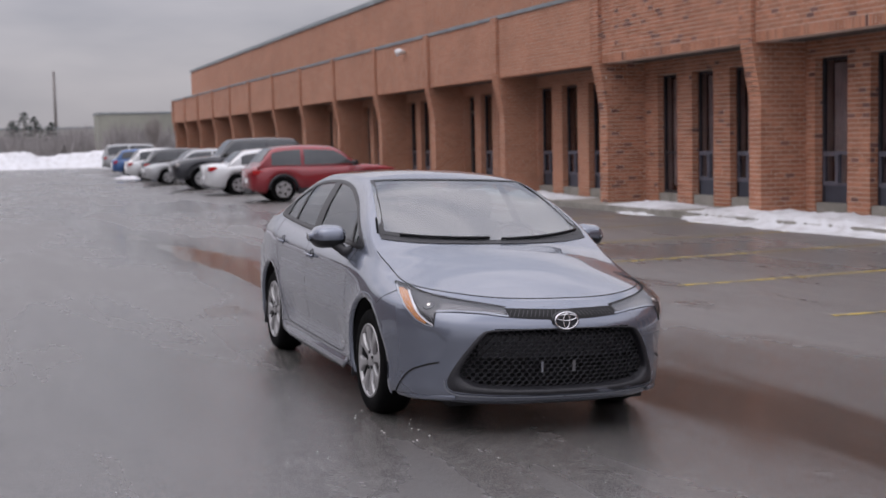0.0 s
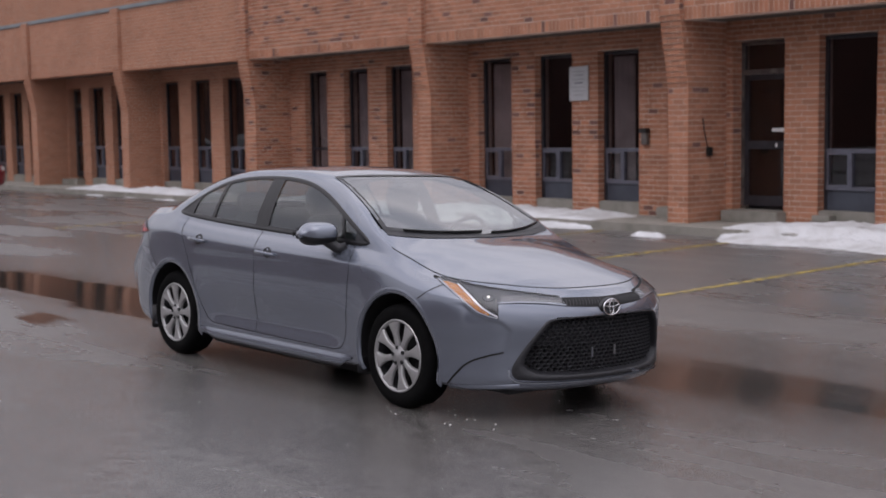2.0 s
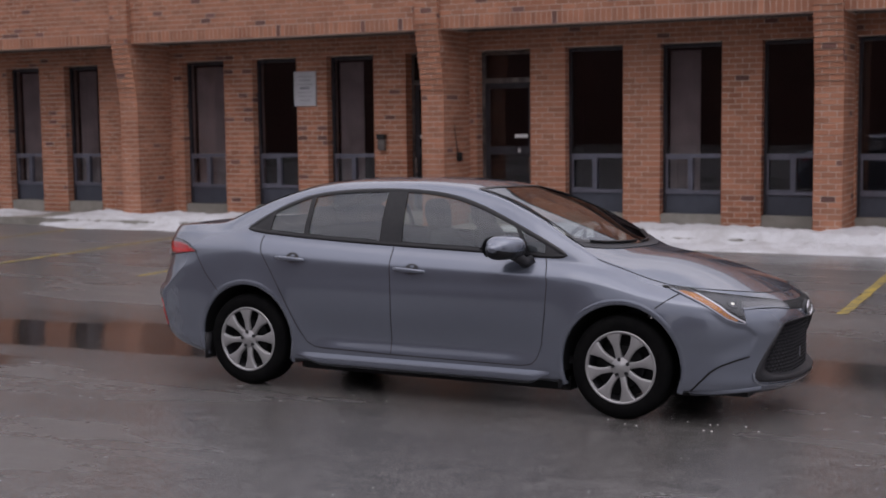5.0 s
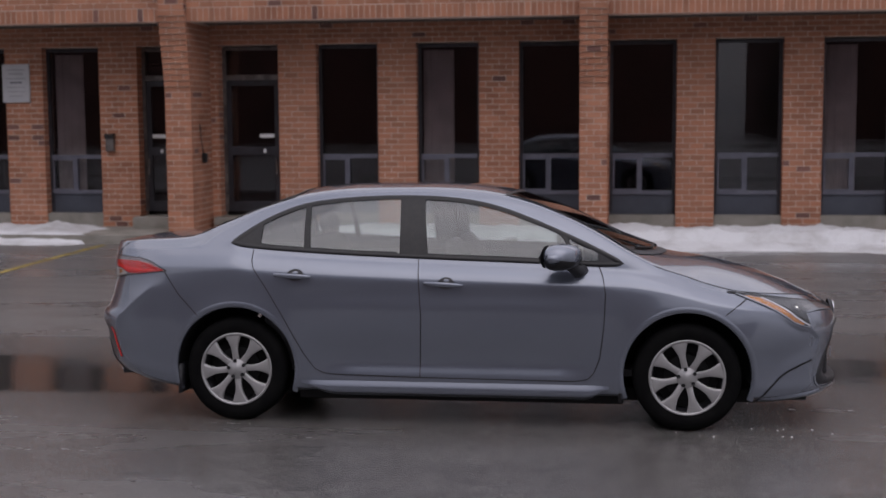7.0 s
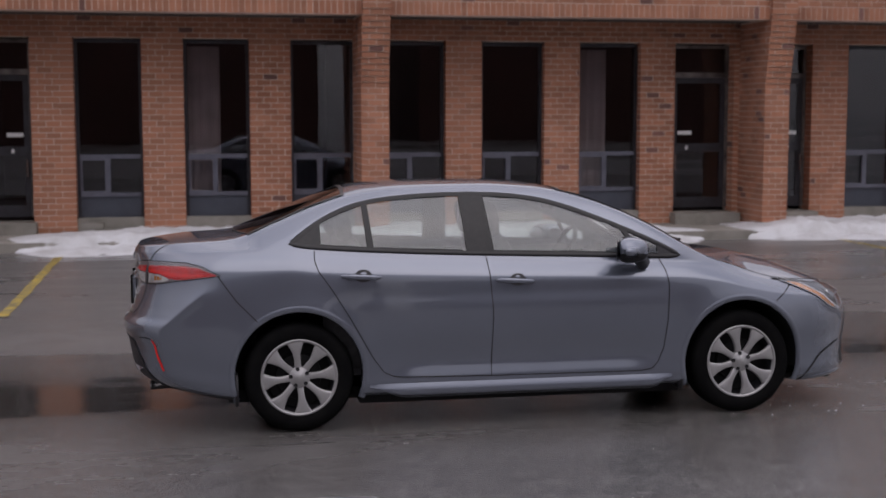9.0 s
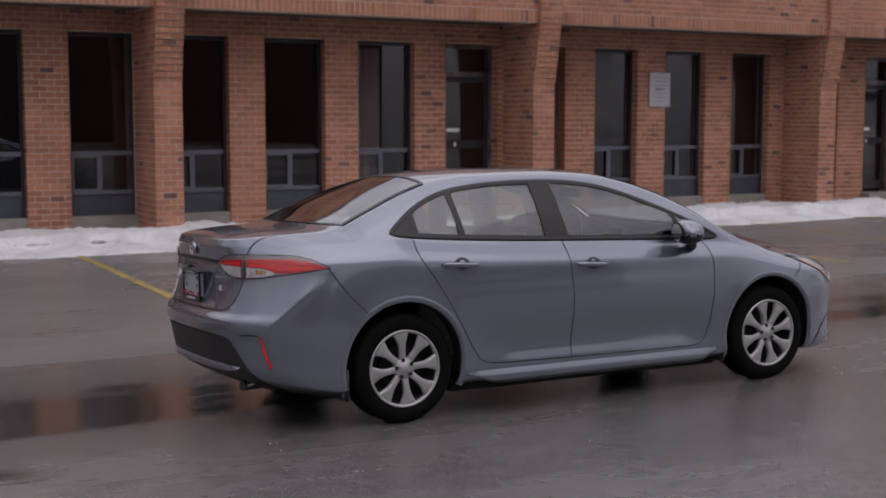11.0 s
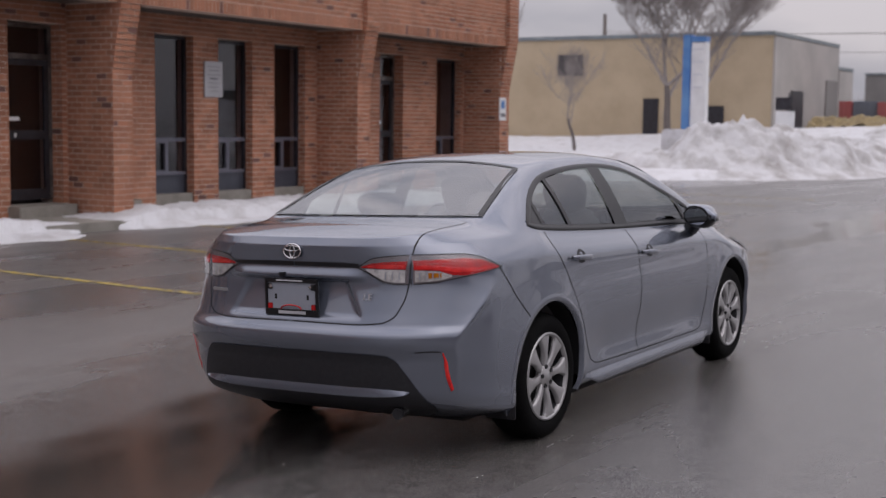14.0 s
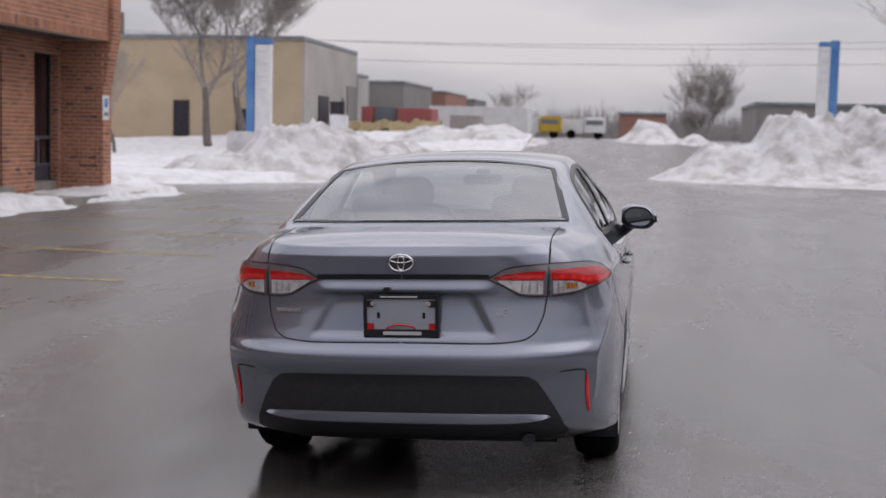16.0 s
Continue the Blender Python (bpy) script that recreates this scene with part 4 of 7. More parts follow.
def ring(outline, width, axis, off):
    """A frame along a closed outline, that wide inwards."""
    bm = bmesh.new()
    o = [tuple(p[:2]) for p in resample(outline, max(40, int(len(outline))), True)]
    rows = []
    for d, e in ((0.0, off * 0.3), (0.004, off), (width * 0.6, off), (width, off * 0.5)):
        q = inset(o, d)
        row = []
        for a, b in q:
            h, n = cast(a, b, axis)
            row.append(h + n * e)
        rows.append(row)
    return grid_faces(bm, rows, True)


def span(lower, upper, axis, off, nu=40, nw=10):
    """A sheet on the body between two lines."""
    lo, up = resample(lower, nu), resample(upper, nu)
    rows = []
    for w in range(nw + 1):
        row = []
        for a, b in zip(lo, up):
            q = a.lerp(b, w / nw)
            h, n = cast(q.x, q.y, axis)
            row.append(h + n * off)
        rows.append(row)
    return grid_faces(bmesh.new(), rows)


def flank_sheet(us, lo, up, off, nw=8):
    """A sheet on the flank over columns us, between heights lo(i) and up(i)."""
    rows = []
    for w in range(nw + 1):
        row = []
        for i, u in enumerate(us):
            z = lo(i) + (up(i) - lo(i)) * w / nw
            p, n = on_flank(u, z)
            row.append(p + n * (off(w / nw) if callable(off) else off))
        rows.append(row)
    return grid_faces(bmesh.new(), rows)


# where the car stands: its far side a little lower, on the slope of the lot
CAR_AT = Matrix.Translation((0, -0.86, 0)) @ Matrix.Rotation(radians(-2.2), 4, "X") @ Matrix.Translation((0, 0.86, 0))
sedan = thing("sedan", "parked blue-grey metallic four-door sedan on wet asphalt", "car", at=CAR_AT)

DLO = [(-1.41, 1.085), (-1.24, 1.205), (-1.1, 1.275), (-0.95, 1.325), (-0.69, 1.358), (-0.37, 1.37), (-0.1, 1.363), (0.12, 1.335), (0.3, 1.285), (0.46, 1.225), (0.63, 1.155), (0.84, 1.06), (0.99, 0.98), (0.965, 0.955), (0.84, 0.952), (0.51, 0.968), (-0.24, 0.992), (-0.73, 1.012), (-1.22, 1.043), (-1.37, 1.062)]
DLO = DLO[::-1]
DLO_S = [tuple(p[:2]) for p in resample(soften(DLO, 1), 140, True)]


def dlo_top(x):
    return lerp_table(x, -1.41, 1.085, -1.24, 1.205, -1.1, 1.275, -0.95, 1.325, -0.69, 1.358, -0.37, 1.37, -0.1, 1.363, 0.12, 1.335, 0.3, 1.285, 0.46, 1.225, 0.63, 1.155, 0.84, 1.06, 0.99, 0.975)


def dlo_low(x):
    return lerp_table(x, -1.41, 1.075, -1.22, 1.043, -0.73, 1.012, -0.24, 0.992, 0.51, 0.968, 0.84, 0.952, 0.99, 0.955)


WS_BASE = lambda y: 1.20 - 0.20 * (abs(y) / 0.70) ** 2
WS_TOP = lambda y: 0.31 - 0.05 * (abs(y) / 0.55) ** 2
BL_TOP = lambda y: -1.02 - 0.03 * (abs(y) / 0.55) ** 2
BL_BASE = lambda y: -1.70 + 0.07 * (abs(y) / 0.62) ** 2


def boot_edge(y):
    """Lower edge of the boot lid: flat across, rising round its corner."""
    return lerp_table(y, 0.0, 0.676, 0.36, 0.673, 0.498, 0.683, 0.552, 0.716, 0.582, 0.783, 0.596, 0.87, 0.606, 1.2)


MOUTH = [(-0.40, 0.60), (0.40, 0.60), (0.47, 0.57), (0.58, 0.37), (0.57, 0.31), (0.47, 0.265), (-0.47, 0.265), (-0.57, 0.31), (-0.58, 0.37), (-0.47, 0.57)]
F_DOOR = [(-0.235, 0.99), (-0.21, 0.66), (-0.22, 0.288), (0.70, 0.283), (0.775, 0.295), (0.812, 0.335), (0.845, 0.42), (0.868, 0.60), (0.877, 0.80), (0.86, 0.90), (0.838, 0.955)]
R_DOOR = [(-0.235, 0.99), (-0.21, 0.66), (-0.22, 0.288), (-0.735, 0.297), (-0.80, 0.303), (-0.86, 0.33), (-0.925, 0.42), (-1.05, 0.645), (-1.155, 0.816), (-1.235, 0.93), (-1.252, 0.985), (-1.25, 1.04)]


def body_parts():
    """Splits the skin into panels and cuts the openings."""
    me = bpy.data.meshes.new("skin")
    mirrored = [Vector((v.x, -v.y, v.z)) for v in FULL_V]
    me.from_pydata(FULL_V + mirrored, [], FULL_F + [tuple(k + len(FULL_V) for k in reversed(f)) for f in FULL_F])
    bm = bmesh.new()
    bm.from_mesh(me)
    bpy.data.meshes.remove(me)
    bmesh.ops.remove_doubles(bm, verts=bm.verts, dist=0.0004)
    bmesh.ops.recalc_face_normals(bm, faces=bm.faces)
    bm.normal_update()
    groups = {}
    glass_in = inset(DLO_S, 0.012)
    for f in bm.faces:
        c = f.calc_center_median()
        x, y, z = c.x, abs(c.y), c.z
        side = "right" if c.y < 0 else "left"
        if z < 1.45 and min(math.hypot(x - w, z - 0.33) for w in WHEELS) < 0.386 and z < 0.75 and y > 0.55:
            continue
        if y > 0.5 and z > 0.94 and inside(glass_in, x, z):
            continue
        if z > 0.95 and y < rail_y(min(1.45, max(-1.74, x))) - 0.045 and ((WS_TOP(y) < x - 0.012 and x < WS_BASE(y) - 0.012) or (BL_BASE(y) + 0.012 < x < BL_TOP(y) - 0.012)):
            continue
        if x > 2.0 and y < 0.62 and inside(inset(MOUTH, -0.008), c.y, z):
            continue
        if y > 0.6 and z < 1.2 and -0.23 < x < 0.90 and (inside(F_DOOR, x, z) or (z > 0.9 and -0.235 < x < 0.86 and z < dlo_low(x))):
            key = ("front_door", side)
        elif y > 0.6 and z < 1.2 and inside(R_DOOR, x, z):
            key = ("rear_door", side)
        elif x > 1.18 and z > rail_z(x) - 0.012 and y < (rail_y(min(x, 1.45)) if x < 1.45 else 0.742):
            key = ("hood", "")
        elif x < -1.72 and z > boot_edge(y) and y < 0.605:
            key = ("boot_lid", "")
        elif x > 1.72 and z < 0.80:
            key = ("front_bumper", "")
        elif x < -1.75 and z < 0.80:
            key = ("rear_bumper", "")
        else:
            key = ("body_shell", "")
        groups.setdefault(key, []).append(f)
    for (name, side), faces in groups.items():
        vs = {}
        for f in faces:
            for v in f.verts:
                vs.setdefault(v, len(vs))
        me = bpy.data.meshes.new(name)
        me.from_pydata([v.co[:] for v in vs], [], [tuple(vs[v] for v in f.verts) for f in faces])
        me.polygons.foreach_set("use_smooth", [True] * len(me.polygons))
        me.normals_split_custom_set_from_vertices([v.normal[:] for v in vs])
        me.materials.append(M["paint"])
        ob = new(name, me)
        ob.parent = sedan
        PANELS[(name, side)] = ob
    bm.free()


PANELS = {}
body_parts()

# shut lines
for pts in (R_DOOR[2:], F_DOOR[:3], F_DOOR[2:]):
    both("shut_line", ribbon(pts, "y", 0.0055, 0.0012), M["gap"], sedan)


def rail_pts(x0, x1, n, dy=0.0):
    out = []
    for i in range(n):
        x = x0 + (XF0 - x0) * i / n
        out.append((x, -rail_y(x) + dy))
    for i in range(2 * n + 1):
        a = i / (2 * n) * math.pi / 2
        out.append((XF0 + (x1 - XF0) * math.sin(a) ** (2 / 2.6), -rail_y(XF0) * max(0.0, math.cos(a)) ** (2 / 2.6) + dy))
    return out


part("shut_line", ribbon(rail_pts(1.16, 2.128, 60), "z", 0.006, 0.0015), M["gap"], sedan)
part("shut_line", flip(ribbon(rail_pts(1.16, 2.128, 60), "z", 0.006, 0.0015)), M["gap"], sedan)
both("shut_line", ribbon([(-1.71, -0.612), (-1.9, -0.605), (-2.06, -0.603), (-2.2, -0.602)], "z", 0.0052, 0.0012), M["gap"], sedan)
both("shut_line", ribbon([(-0.604, 1.05), (-0.602, 0.97), (-0.596, 0.87), (-0.582, 0.783), (-0.566, 0.745), (-0.552, 0.716), (-0.53, 0.697), (-0.498, 0.683), (-0.43, 0.676), (-0.36, 0.673), (-0.15, 0.675), (-0.004, 0.676)], "r", 0.0055, 0.0016), M["gap"], sedan)
both("shut_line", ribbon([(1.69, 0.775), (1.63, 0.735), (1.565, 0.686)], "y", 0.006, 0.0012), M["gap"], sedan)
both("shut_line", ribbon([(-1.80, 0.905), (-1.70, 0.765), (-1.585, 0.648)], "y", 0.006, 0.0012), M["gap"], sedan)

# side glass and its trim
both("window_trim", ring(DLO_S, 0.026, "y", 0.006), M["trim"], sedan, "black window surround")


def pane(b0, t0, b1, t1, off, mat, name, label=""):
    n = 26
    lo = [(b0 + (b1 - b0) * i / n, dlo_low(b0 + (b1 - b0) * i / n) + 0.012) for i in range(n + 1)]
    up = [(t0 + (t1 - t0) * i / n, max(dlo_top(t0 + (t1 - t0) * i / n) - 0.012, dlo_low(t0 + (t1 - t0) * i / n) + 0.013)) for i in range(n + 1)]
    obs = both(name, span(lo, up, "y", off, n, 12), M[mat], sedan, label)
    for o in obs:
        o.visible_shadow = mat != "carglass"


pane(-1.385, -1.39, -1.235, -1.235, 0.001, "trim", "quarter_panel", "black corner panel behind the rear door glass")
pane(-1.215, -1.215, -0.935, -0.955, -0.002, "carglass", "side_window")
pane(-0.905, -0.93, -0.345, -0.365, -0.002, "carglass", "side_window")
pane(-0.185, -0.225, 0.715, 0.60, -0.002, "carglass", "side_window")
pane(0.735, 0.635, 0.835, 0.83, -0.002, "carglass", "side_window")
pane(-0.94, -0.96, -0.90, -0.925, 0.004, "trim", "divider_bar")
pane(-1.24, -1.24, -1.21, -1.21, 0.004, "trim", "divider_bar")
pane(-0.35, -0.37, -0.18, -0.22, 0.004, "trim", "pillar_cover", "gloss black door pillar cover")
pane(0.71, 0.598, 0.738, 0.64, 0.004, "trim", "divider_bar")
pane(0.835, 0.825, 0.97, 0.965, 0.002, "plastic", "mirror_patch")

for x0, x1 in ((-1.385, -0.37), (-0.20, 0.835)):
    us = [(x0 + (x1 - x0) * i / 30, dlo_low(x0 + (x1 - x0) * i / 30)) for i in range(31)]
    both("belt_moulding", span([(a, b + 0.002) for a, b in us], [(a, b + 0.034) for a, b in us], "y", 0.003, 30, 3), M["trim"], sedan)

# screens: the glass, and the dark band along its edge


def screen(base, top, half_base, half_top, name, band):
    n = 44

    def sheet(k0, k1, s0, s1, off):
        rows = []
        for w in range(13):
            k = k0 + (k1 - k0) * w / 12
            row = []
            for i in range(n + 1):
                s = s0 + (s1 - s0) * i / n
                yb, yt = half_base * s, half_top * s
                x = base(yb) + (top(yt) - base(yb)) * k
                y = yb + (yt - yb) * k
                h, nn = cast(x, -abs(y), "z")
                row.append(Vector((h.x, math.copysign(abs(h.y), y), h.z)) + Vector((nn.x, math.copysign(abs(nn.y), y), nn.z)) * off)
            rows.append(row)
        for _ in range(12):
            rows = [r if j in (0, len(rows) - 1) else [p if i in (0, n) else (p * 2 + r[i - 1] + r[i + 1]) / 4 for i, p in enumerate(r)] for j, r in enumerate(rows)]
            rows = [r if j in (0, len(rows) - 1) else [p if i in (0, n) else (p * 2 + rows[j - 1][i] + rows[j + 1][i]) / 4 for i, p in enumerate(r)] for j, r in enumerate(rows)]
        return grid_faces(bmesh.new(), rows)
    g = part(name, orient(sheet(0, 1, -1, 1, 0.0045), (0, 0, 0.4)), M["screen"], sedan, smooth=True)
    g.visible_shadow = False
    for nm, a in (("screen_band", (0, band, -1, 1)), ("screen_band", (0.965, 1.0, -1, 1)), ("screen_band", (band, 0.965, -1, -0.955)), ("screen_band", (band, 0.965, 0.955, 1))):
        part(nm, orient(sheet(*a, 0.0058), (0, 0, 0.4)), M["trim"], g, smooth=True)
    return g


screen(WS_BASE, WS_TOP, 0.70, 0.545, "windshield", 0.05)
screen(BL_BASE, BL_TOP, 0.65, 0.545, "rear_window", 0.03)

# wheel arch lips and dark wells
for wx in WHEELS:
    rows = []
    for r, o in ((0.404, 0.0003), (0.394, 0.0018), (0.371, 0.0025), (0.365, -0.02)):
        row = []
        for k in range(61):
            a = radians(-22 + 224 * k / 60)
            x, z = wx + r * math.cos(a), 0.33 + r * math.sin(a)
            h, n = cast(x, max(z, 0.2), "y")
            row.append(Vector((x, h.y - o, z)))
        rows.append(row)
    both("arch_lip", grid_faces(bmesh.new(), rows), M["paint"], sedan)
    rows = []
    for y in (-0.86, -0.60, -0.5):
        rows.append([Vector((wx + (0.372 if y < -0.55 else 0.3) * math.cos(radians(-10 + 200 * k / 30)), y, 0.33 + (0.372 if y < -0.55 else 0.3) * math.sin(radians(-10 + 200 * k / 30)))) for k in range(31)])
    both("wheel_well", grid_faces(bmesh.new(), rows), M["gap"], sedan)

# sill blade, underside, mud flaps
sill_us = np.linspace(u_x(-0.945), u_x(0.90), 44)
rows = []
for w in (0.0, 0.03, 0.25, 0.5, 0.75, 1.0):
    row = []
    for i, u in enumerate(sill_us):
        taper = smoothstep(-0.04, 0.12, i / 43) * (1 - 0.8 * smoothstep(0.93, 1.0, i / 43))
        z = 0.262 - (0.262 - 0.203) * (1 - w) * (0.25 + 0.75 * taper)
        p, nn = on_flank(u, z)
        row.append(p + nn * (0.0 if w == 0 else 0.002 + 0.034 * (1 - w) * taper))
    rows.append(row)
both("sill_trim", grid_faces(bmesh.new(), rows), M["paint"], sedan, "blade-like sill trim")
# near-black slabs hung low to deepen the shade under the car
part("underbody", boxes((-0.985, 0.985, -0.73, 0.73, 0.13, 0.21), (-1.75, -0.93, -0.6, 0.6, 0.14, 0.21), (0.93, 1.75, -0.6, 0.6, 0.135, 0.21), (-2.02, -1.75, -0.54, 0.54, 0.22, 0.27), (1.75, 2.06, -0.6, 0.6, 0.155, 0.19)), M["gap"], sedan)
for wx, h in ((0.965, 0.40), (-1.705, 0.34)):
    both("mud_flap", boxes((wx - 0.012, wx + 0.008, -0.862, -0.70, 0.16, h), bevel=0.004), M["plastic"], sedan, "black mud flap")


def wheel(x, side):
    y = 0.76 * side
    tb = bmesh.new()
    prof = [(0.220, 0.095), (0.236, 0.103), (0.265, 0.106), (0.292, 0.1), (0.308, 0.085), (0.315, 0.06), (0.316, 0.0), (0.315, -0.06), (0.305, -0.09), (0.26, -0.105), (0.215, -0.095)]
    rows = [[Vector((x + r * math.cos(a), y + side * d, 0.316 + r * math.sin(a))) for a in [k * 2 * math.pi / 64 for k in range(64)]] for r, d in prof]
    grid_faces(tb, rows, True)
    t = part("wheel", tb, M["tyre"], sedan, "black tyre with a silver multi-spoke wheel cover", True)
    for d in (-0.05, -0.018, 0.018, 0.05):
        part("tread_rib", grid_faces(bmesh.new(), [[Vector((x + 0.3175 * math.cos(a), y + d + e, 0.316 + 0.3175 * math.sin(a))) for a in [k * 2 * math.pi / 64 for k in range(64)]] for e in (-0.011, 0.011)], True), M["tyre"], t)
    rb = bmesh.new()
    prof = [(0.225, 0.09), (0.221, 0.103), (0.214, 0.104), (0.206, 0.097), (0.203, 0.085)]
    # barrel, disc and rotor coloured dark for the shade behind the spokes
    part("barrel", grid_faces(bmesh.new(), [[Vector((x + r * math.cos(a), y + side * d, 0.316 + r * math.sin(a))) for a in [k * 2 * math.pi / 64 for k in range(64)]] for r, d in ((0.204, 0.086), (0.197, 0.06), (0.19, -0.06))], True), M["plastic"], t, smooth=True)
    grid_faces(rb, [[Vector((x + r * math.cos(a), y + side * d, 0.316 + r * math.sin(a))) for a in [k * 2 * math.pi / 64 for k in range(64)]] for r, d in prof], True)
    part("rim", rb, M["alloy"], t, smooth=True)
    part("brake_disc", grid_faces(bmesh.new(), [[Vector((x + r * math.cos(a), y + side * d, 0.316 + r * math.sin(a))) for a in [k * 2 * math.pi / 40 for k in range(40)]] for r, d in ((0.186, 0.0), (0.135, 0.005), (0.13, 0.03), (0.06, 0.035), (0.0, 0.035))], True), M["gap"], t)
    part("rotor", grid_faces(bmesh.new(), [[Vector((x + r * math.cos(a), y + side * 0.02, 0.316 + r * math.sin(a))) for a in [k * 2 * math.pi / 40 for k in range(40)]] for r in (0.128, 0.075)], True), M["plastic"], t)
    turn = 0.23 if x > 0 else 0.1
    for s in range(8):
        a = s * math.pi / 4 + turn
        c, sn = math.cos(a), math.sin(a)
        sb = bmesh.new()
        rows = []
        for r, w, d in ((0.040, 0.0175, 0.088), (0.062, 0.0195, 0.091), (0.085, 0.0185, 0.095), (0.11, 0.0185, 0.098), (0.135, 0.0215, 0.100), (0.160, 0.030, 0.101), (0.180, 0.038, 0.101), (0.196, 0.047, 0.100), (0.207, 0.060, 0.098)):
            row = []
            for e, dd in ((-1, -0.025), (-1, -0.005), (-0.72, 0.0), (0, -0.002), (0.72, 0.0), (1, -0.005), (1, -0.025)):
                row.append(Vector((x + r * c - w * e * sn, y + side * (d + dd), 0.316 + r * sn + w * e * c)))
            rows.append(row)
        grid_faces(sb, rows)
        part("spoke", sb, M["alloy"], t, smooth=True)
    hb = grid_faces(bmesh.new(), [[Vector((x + r * math.cos(q), y + side * d, 0.316 + r * math.sin(q))) for q in [k * 2 * math.pi / 32 for k in range(32)]] for r, d in ((0.062, 0.06), (0.061, 0.088), (0.056, 0.0925), (0.034, 0.0935), (0.031, 0.0965), (0.0, 0.0975))], True)
    part("hub_cap", hb, M["alloy"], t, smooth=True)
    for s in range(5):
        a = s * math.pi * 2 / 5 + 0.5
        px, pz = x + 0.050 * math.cos(a), 0.316 + 0.050 * math.sin(a)
        part("wheel_nut", grid_faces(bmesh.new(), [[Vector((px + r * math.cos(q), y + side * d, pz + r * math.sin(q))) for q in [k * math.pi / 4 for k in range(8)]] for r, d in ((0.0125, 0.085), (0.0115, 0.0985), (0.006, 0.097), (0.0, 0.093))], True), M["trim"], t)


for wx in WHEELS:
    for s in (-1, 1):
        wheel(wx, s)


# door handles and mirrors
def handle(x, z):
    h, n = cast(x, z, "y")
    bm = bmesh.new()
    rows = []
    for i in range(15):
        t = i / 14
        xx = x - 0.115 + 0.23 * t
        hh, _ = cast(xx, z - 0.012 * t, "y")
        out = 0.012 + 0.026 * math.sin(math.pi * min(1, max(0, t))) ** 0.5
        r = 0.008 + 0.007 * math.sin(math.pi * t) ** 0.5
        rows.append([Vector((xx, hh.y - out + 0.008 * math.cos(q), z - 0.012 * t + r * math.sin(q))) for q in [k * math.pi / 5 for k in range(10)]])
    grid_faces(bm, rows, True)
    both("door_handle", bm, M["paint"], sedan, "body-coloured pull handle")
    cup = bmesh.new()
    grid_faces(cup, [[(lambda q: q[0] + q[1] * e)(cast(x + 0.015 + r * 0.05 * math.cos(a), z - 0.002 + r * 0.036 * math.sin(a), "y")) for a in [k * math.pi / 12 for k in range(24)]] for r, e in ((1.0, 0.0015), (0.85, 0.001), (0.0, 0.001))], True)
    both("handle_cup", cup, M["plastic"], sedan)


handle(-0.99, 0.897)
handle(-0.075, 0.855)


def door_mirror():
    bm = bmesh.new()
    rows = []
    for i in range(19):
        t = i / 18
        y = -0.835 - 0.215 * t
        k = max(0.3, 1 - 0.75 * abs(2 * t - 0.9) ** 4)
        hx, hz = 0.085 * k + 0.012, 0.068 * k + 0.006
        cx, cz = 0.63 - 0.06 * t, 1.025 - 0.012 * t
        row = []
        for q in [j * math.pi / 12 for j in range(24)]:
            ex, ez = math.cos(q), math.sin(q)
            x = cx + (hx * 1.25 * ex if ex > 0 else hx * 0.72 * ex)
            row.append(Vector((x, y, cz + hz * math.copysign(abs(ez) ** 0.6, ez))))
        rows.append(row)
    grid_faces(bm, rows, True)
    bm.faces.new([v for v in bm.verts][-24:])
    for ob, s in zip(both("door_mirror", bm, M["paint"], sedan, "body-coloured door mirror with a black foot"), (-1, 1)):
        gl = bmesh.new()
        grid_faces(gl, [[Vector((0.552 - 0.055 * t, s * (0.855 + 0.18 * t), 1.025 + e * 0.052 * (1 - abs(2 * t - 0.9) ** 3) - 0.01 * t)) for t in [j / 12 for j in range(13)]] for e in (-1, -0.5, 0, 0.5, 1)])
        skirt = bmesh.new()
        srows = []
        for i in range(19):
            t = i / 18
            k = max(0.3, 1 - 0.75 * abs(2 * t - 0.9) ** 4)
            hx, hz = 0.085 * k + 0.014, 0.068 * k + 0.008
            srows.append([Vector((0.63 - 0.06 * t + (hx * 1.25 if math.cos(q) > 0 else hx * 0.72) * math.cos(q), s * (0.834 + 0.217 * t), 1.025 - 0.012 * t + hz * math.copysign(abs(math.sin(q)) ** 0.6, math.sin(q)))) for q in [math.pi * (1.04 + 0.92 * j / 12) for j in range(13)]])
        grid_faces(skirt, srows)
        part("mirror_skirt", skirt, M["trim"], ob, "black lower mirror shell", True)
        rim = bmesh.new()
        grid_faces(rim, [[Vector((0.557 - 0.055 * t, s * (0.845 + 0.20 * t), 1.025 + e * 0.064 * (1 - abs(2 * t - 0.9) ** 3) - 0.01 * t)) for t in [j / 12 for j in range(13)]] for e in (-1, -0.5, 0, 0.5, 1)])
        part("mirror_rim", rim, M["trim"], ob, "black mirror rim", True)
        part("mirror_glass", gl, M["mirror"], ob, "mirror glass", True)
        foot = bmesh.new()
        tube(foot, [(0.745, s * 0.80, 0.935), (0.72, s * 0.845, 0.925), (0.68, s * 0.885, 0.965), (0.66, s * 0.90, 0.985)], [0.035, 0.034, 0.036, 0.045], 12)
        part("mirror_foot", foot, M["plastic"], ob, "black mirror foot", True)


M["mirror"] = material("mirror", (0.55, 0.57, 0.6), 0.03, metal=1.0, second=(0.54, 0.56, 0.59), scale=2)
door_mirror()


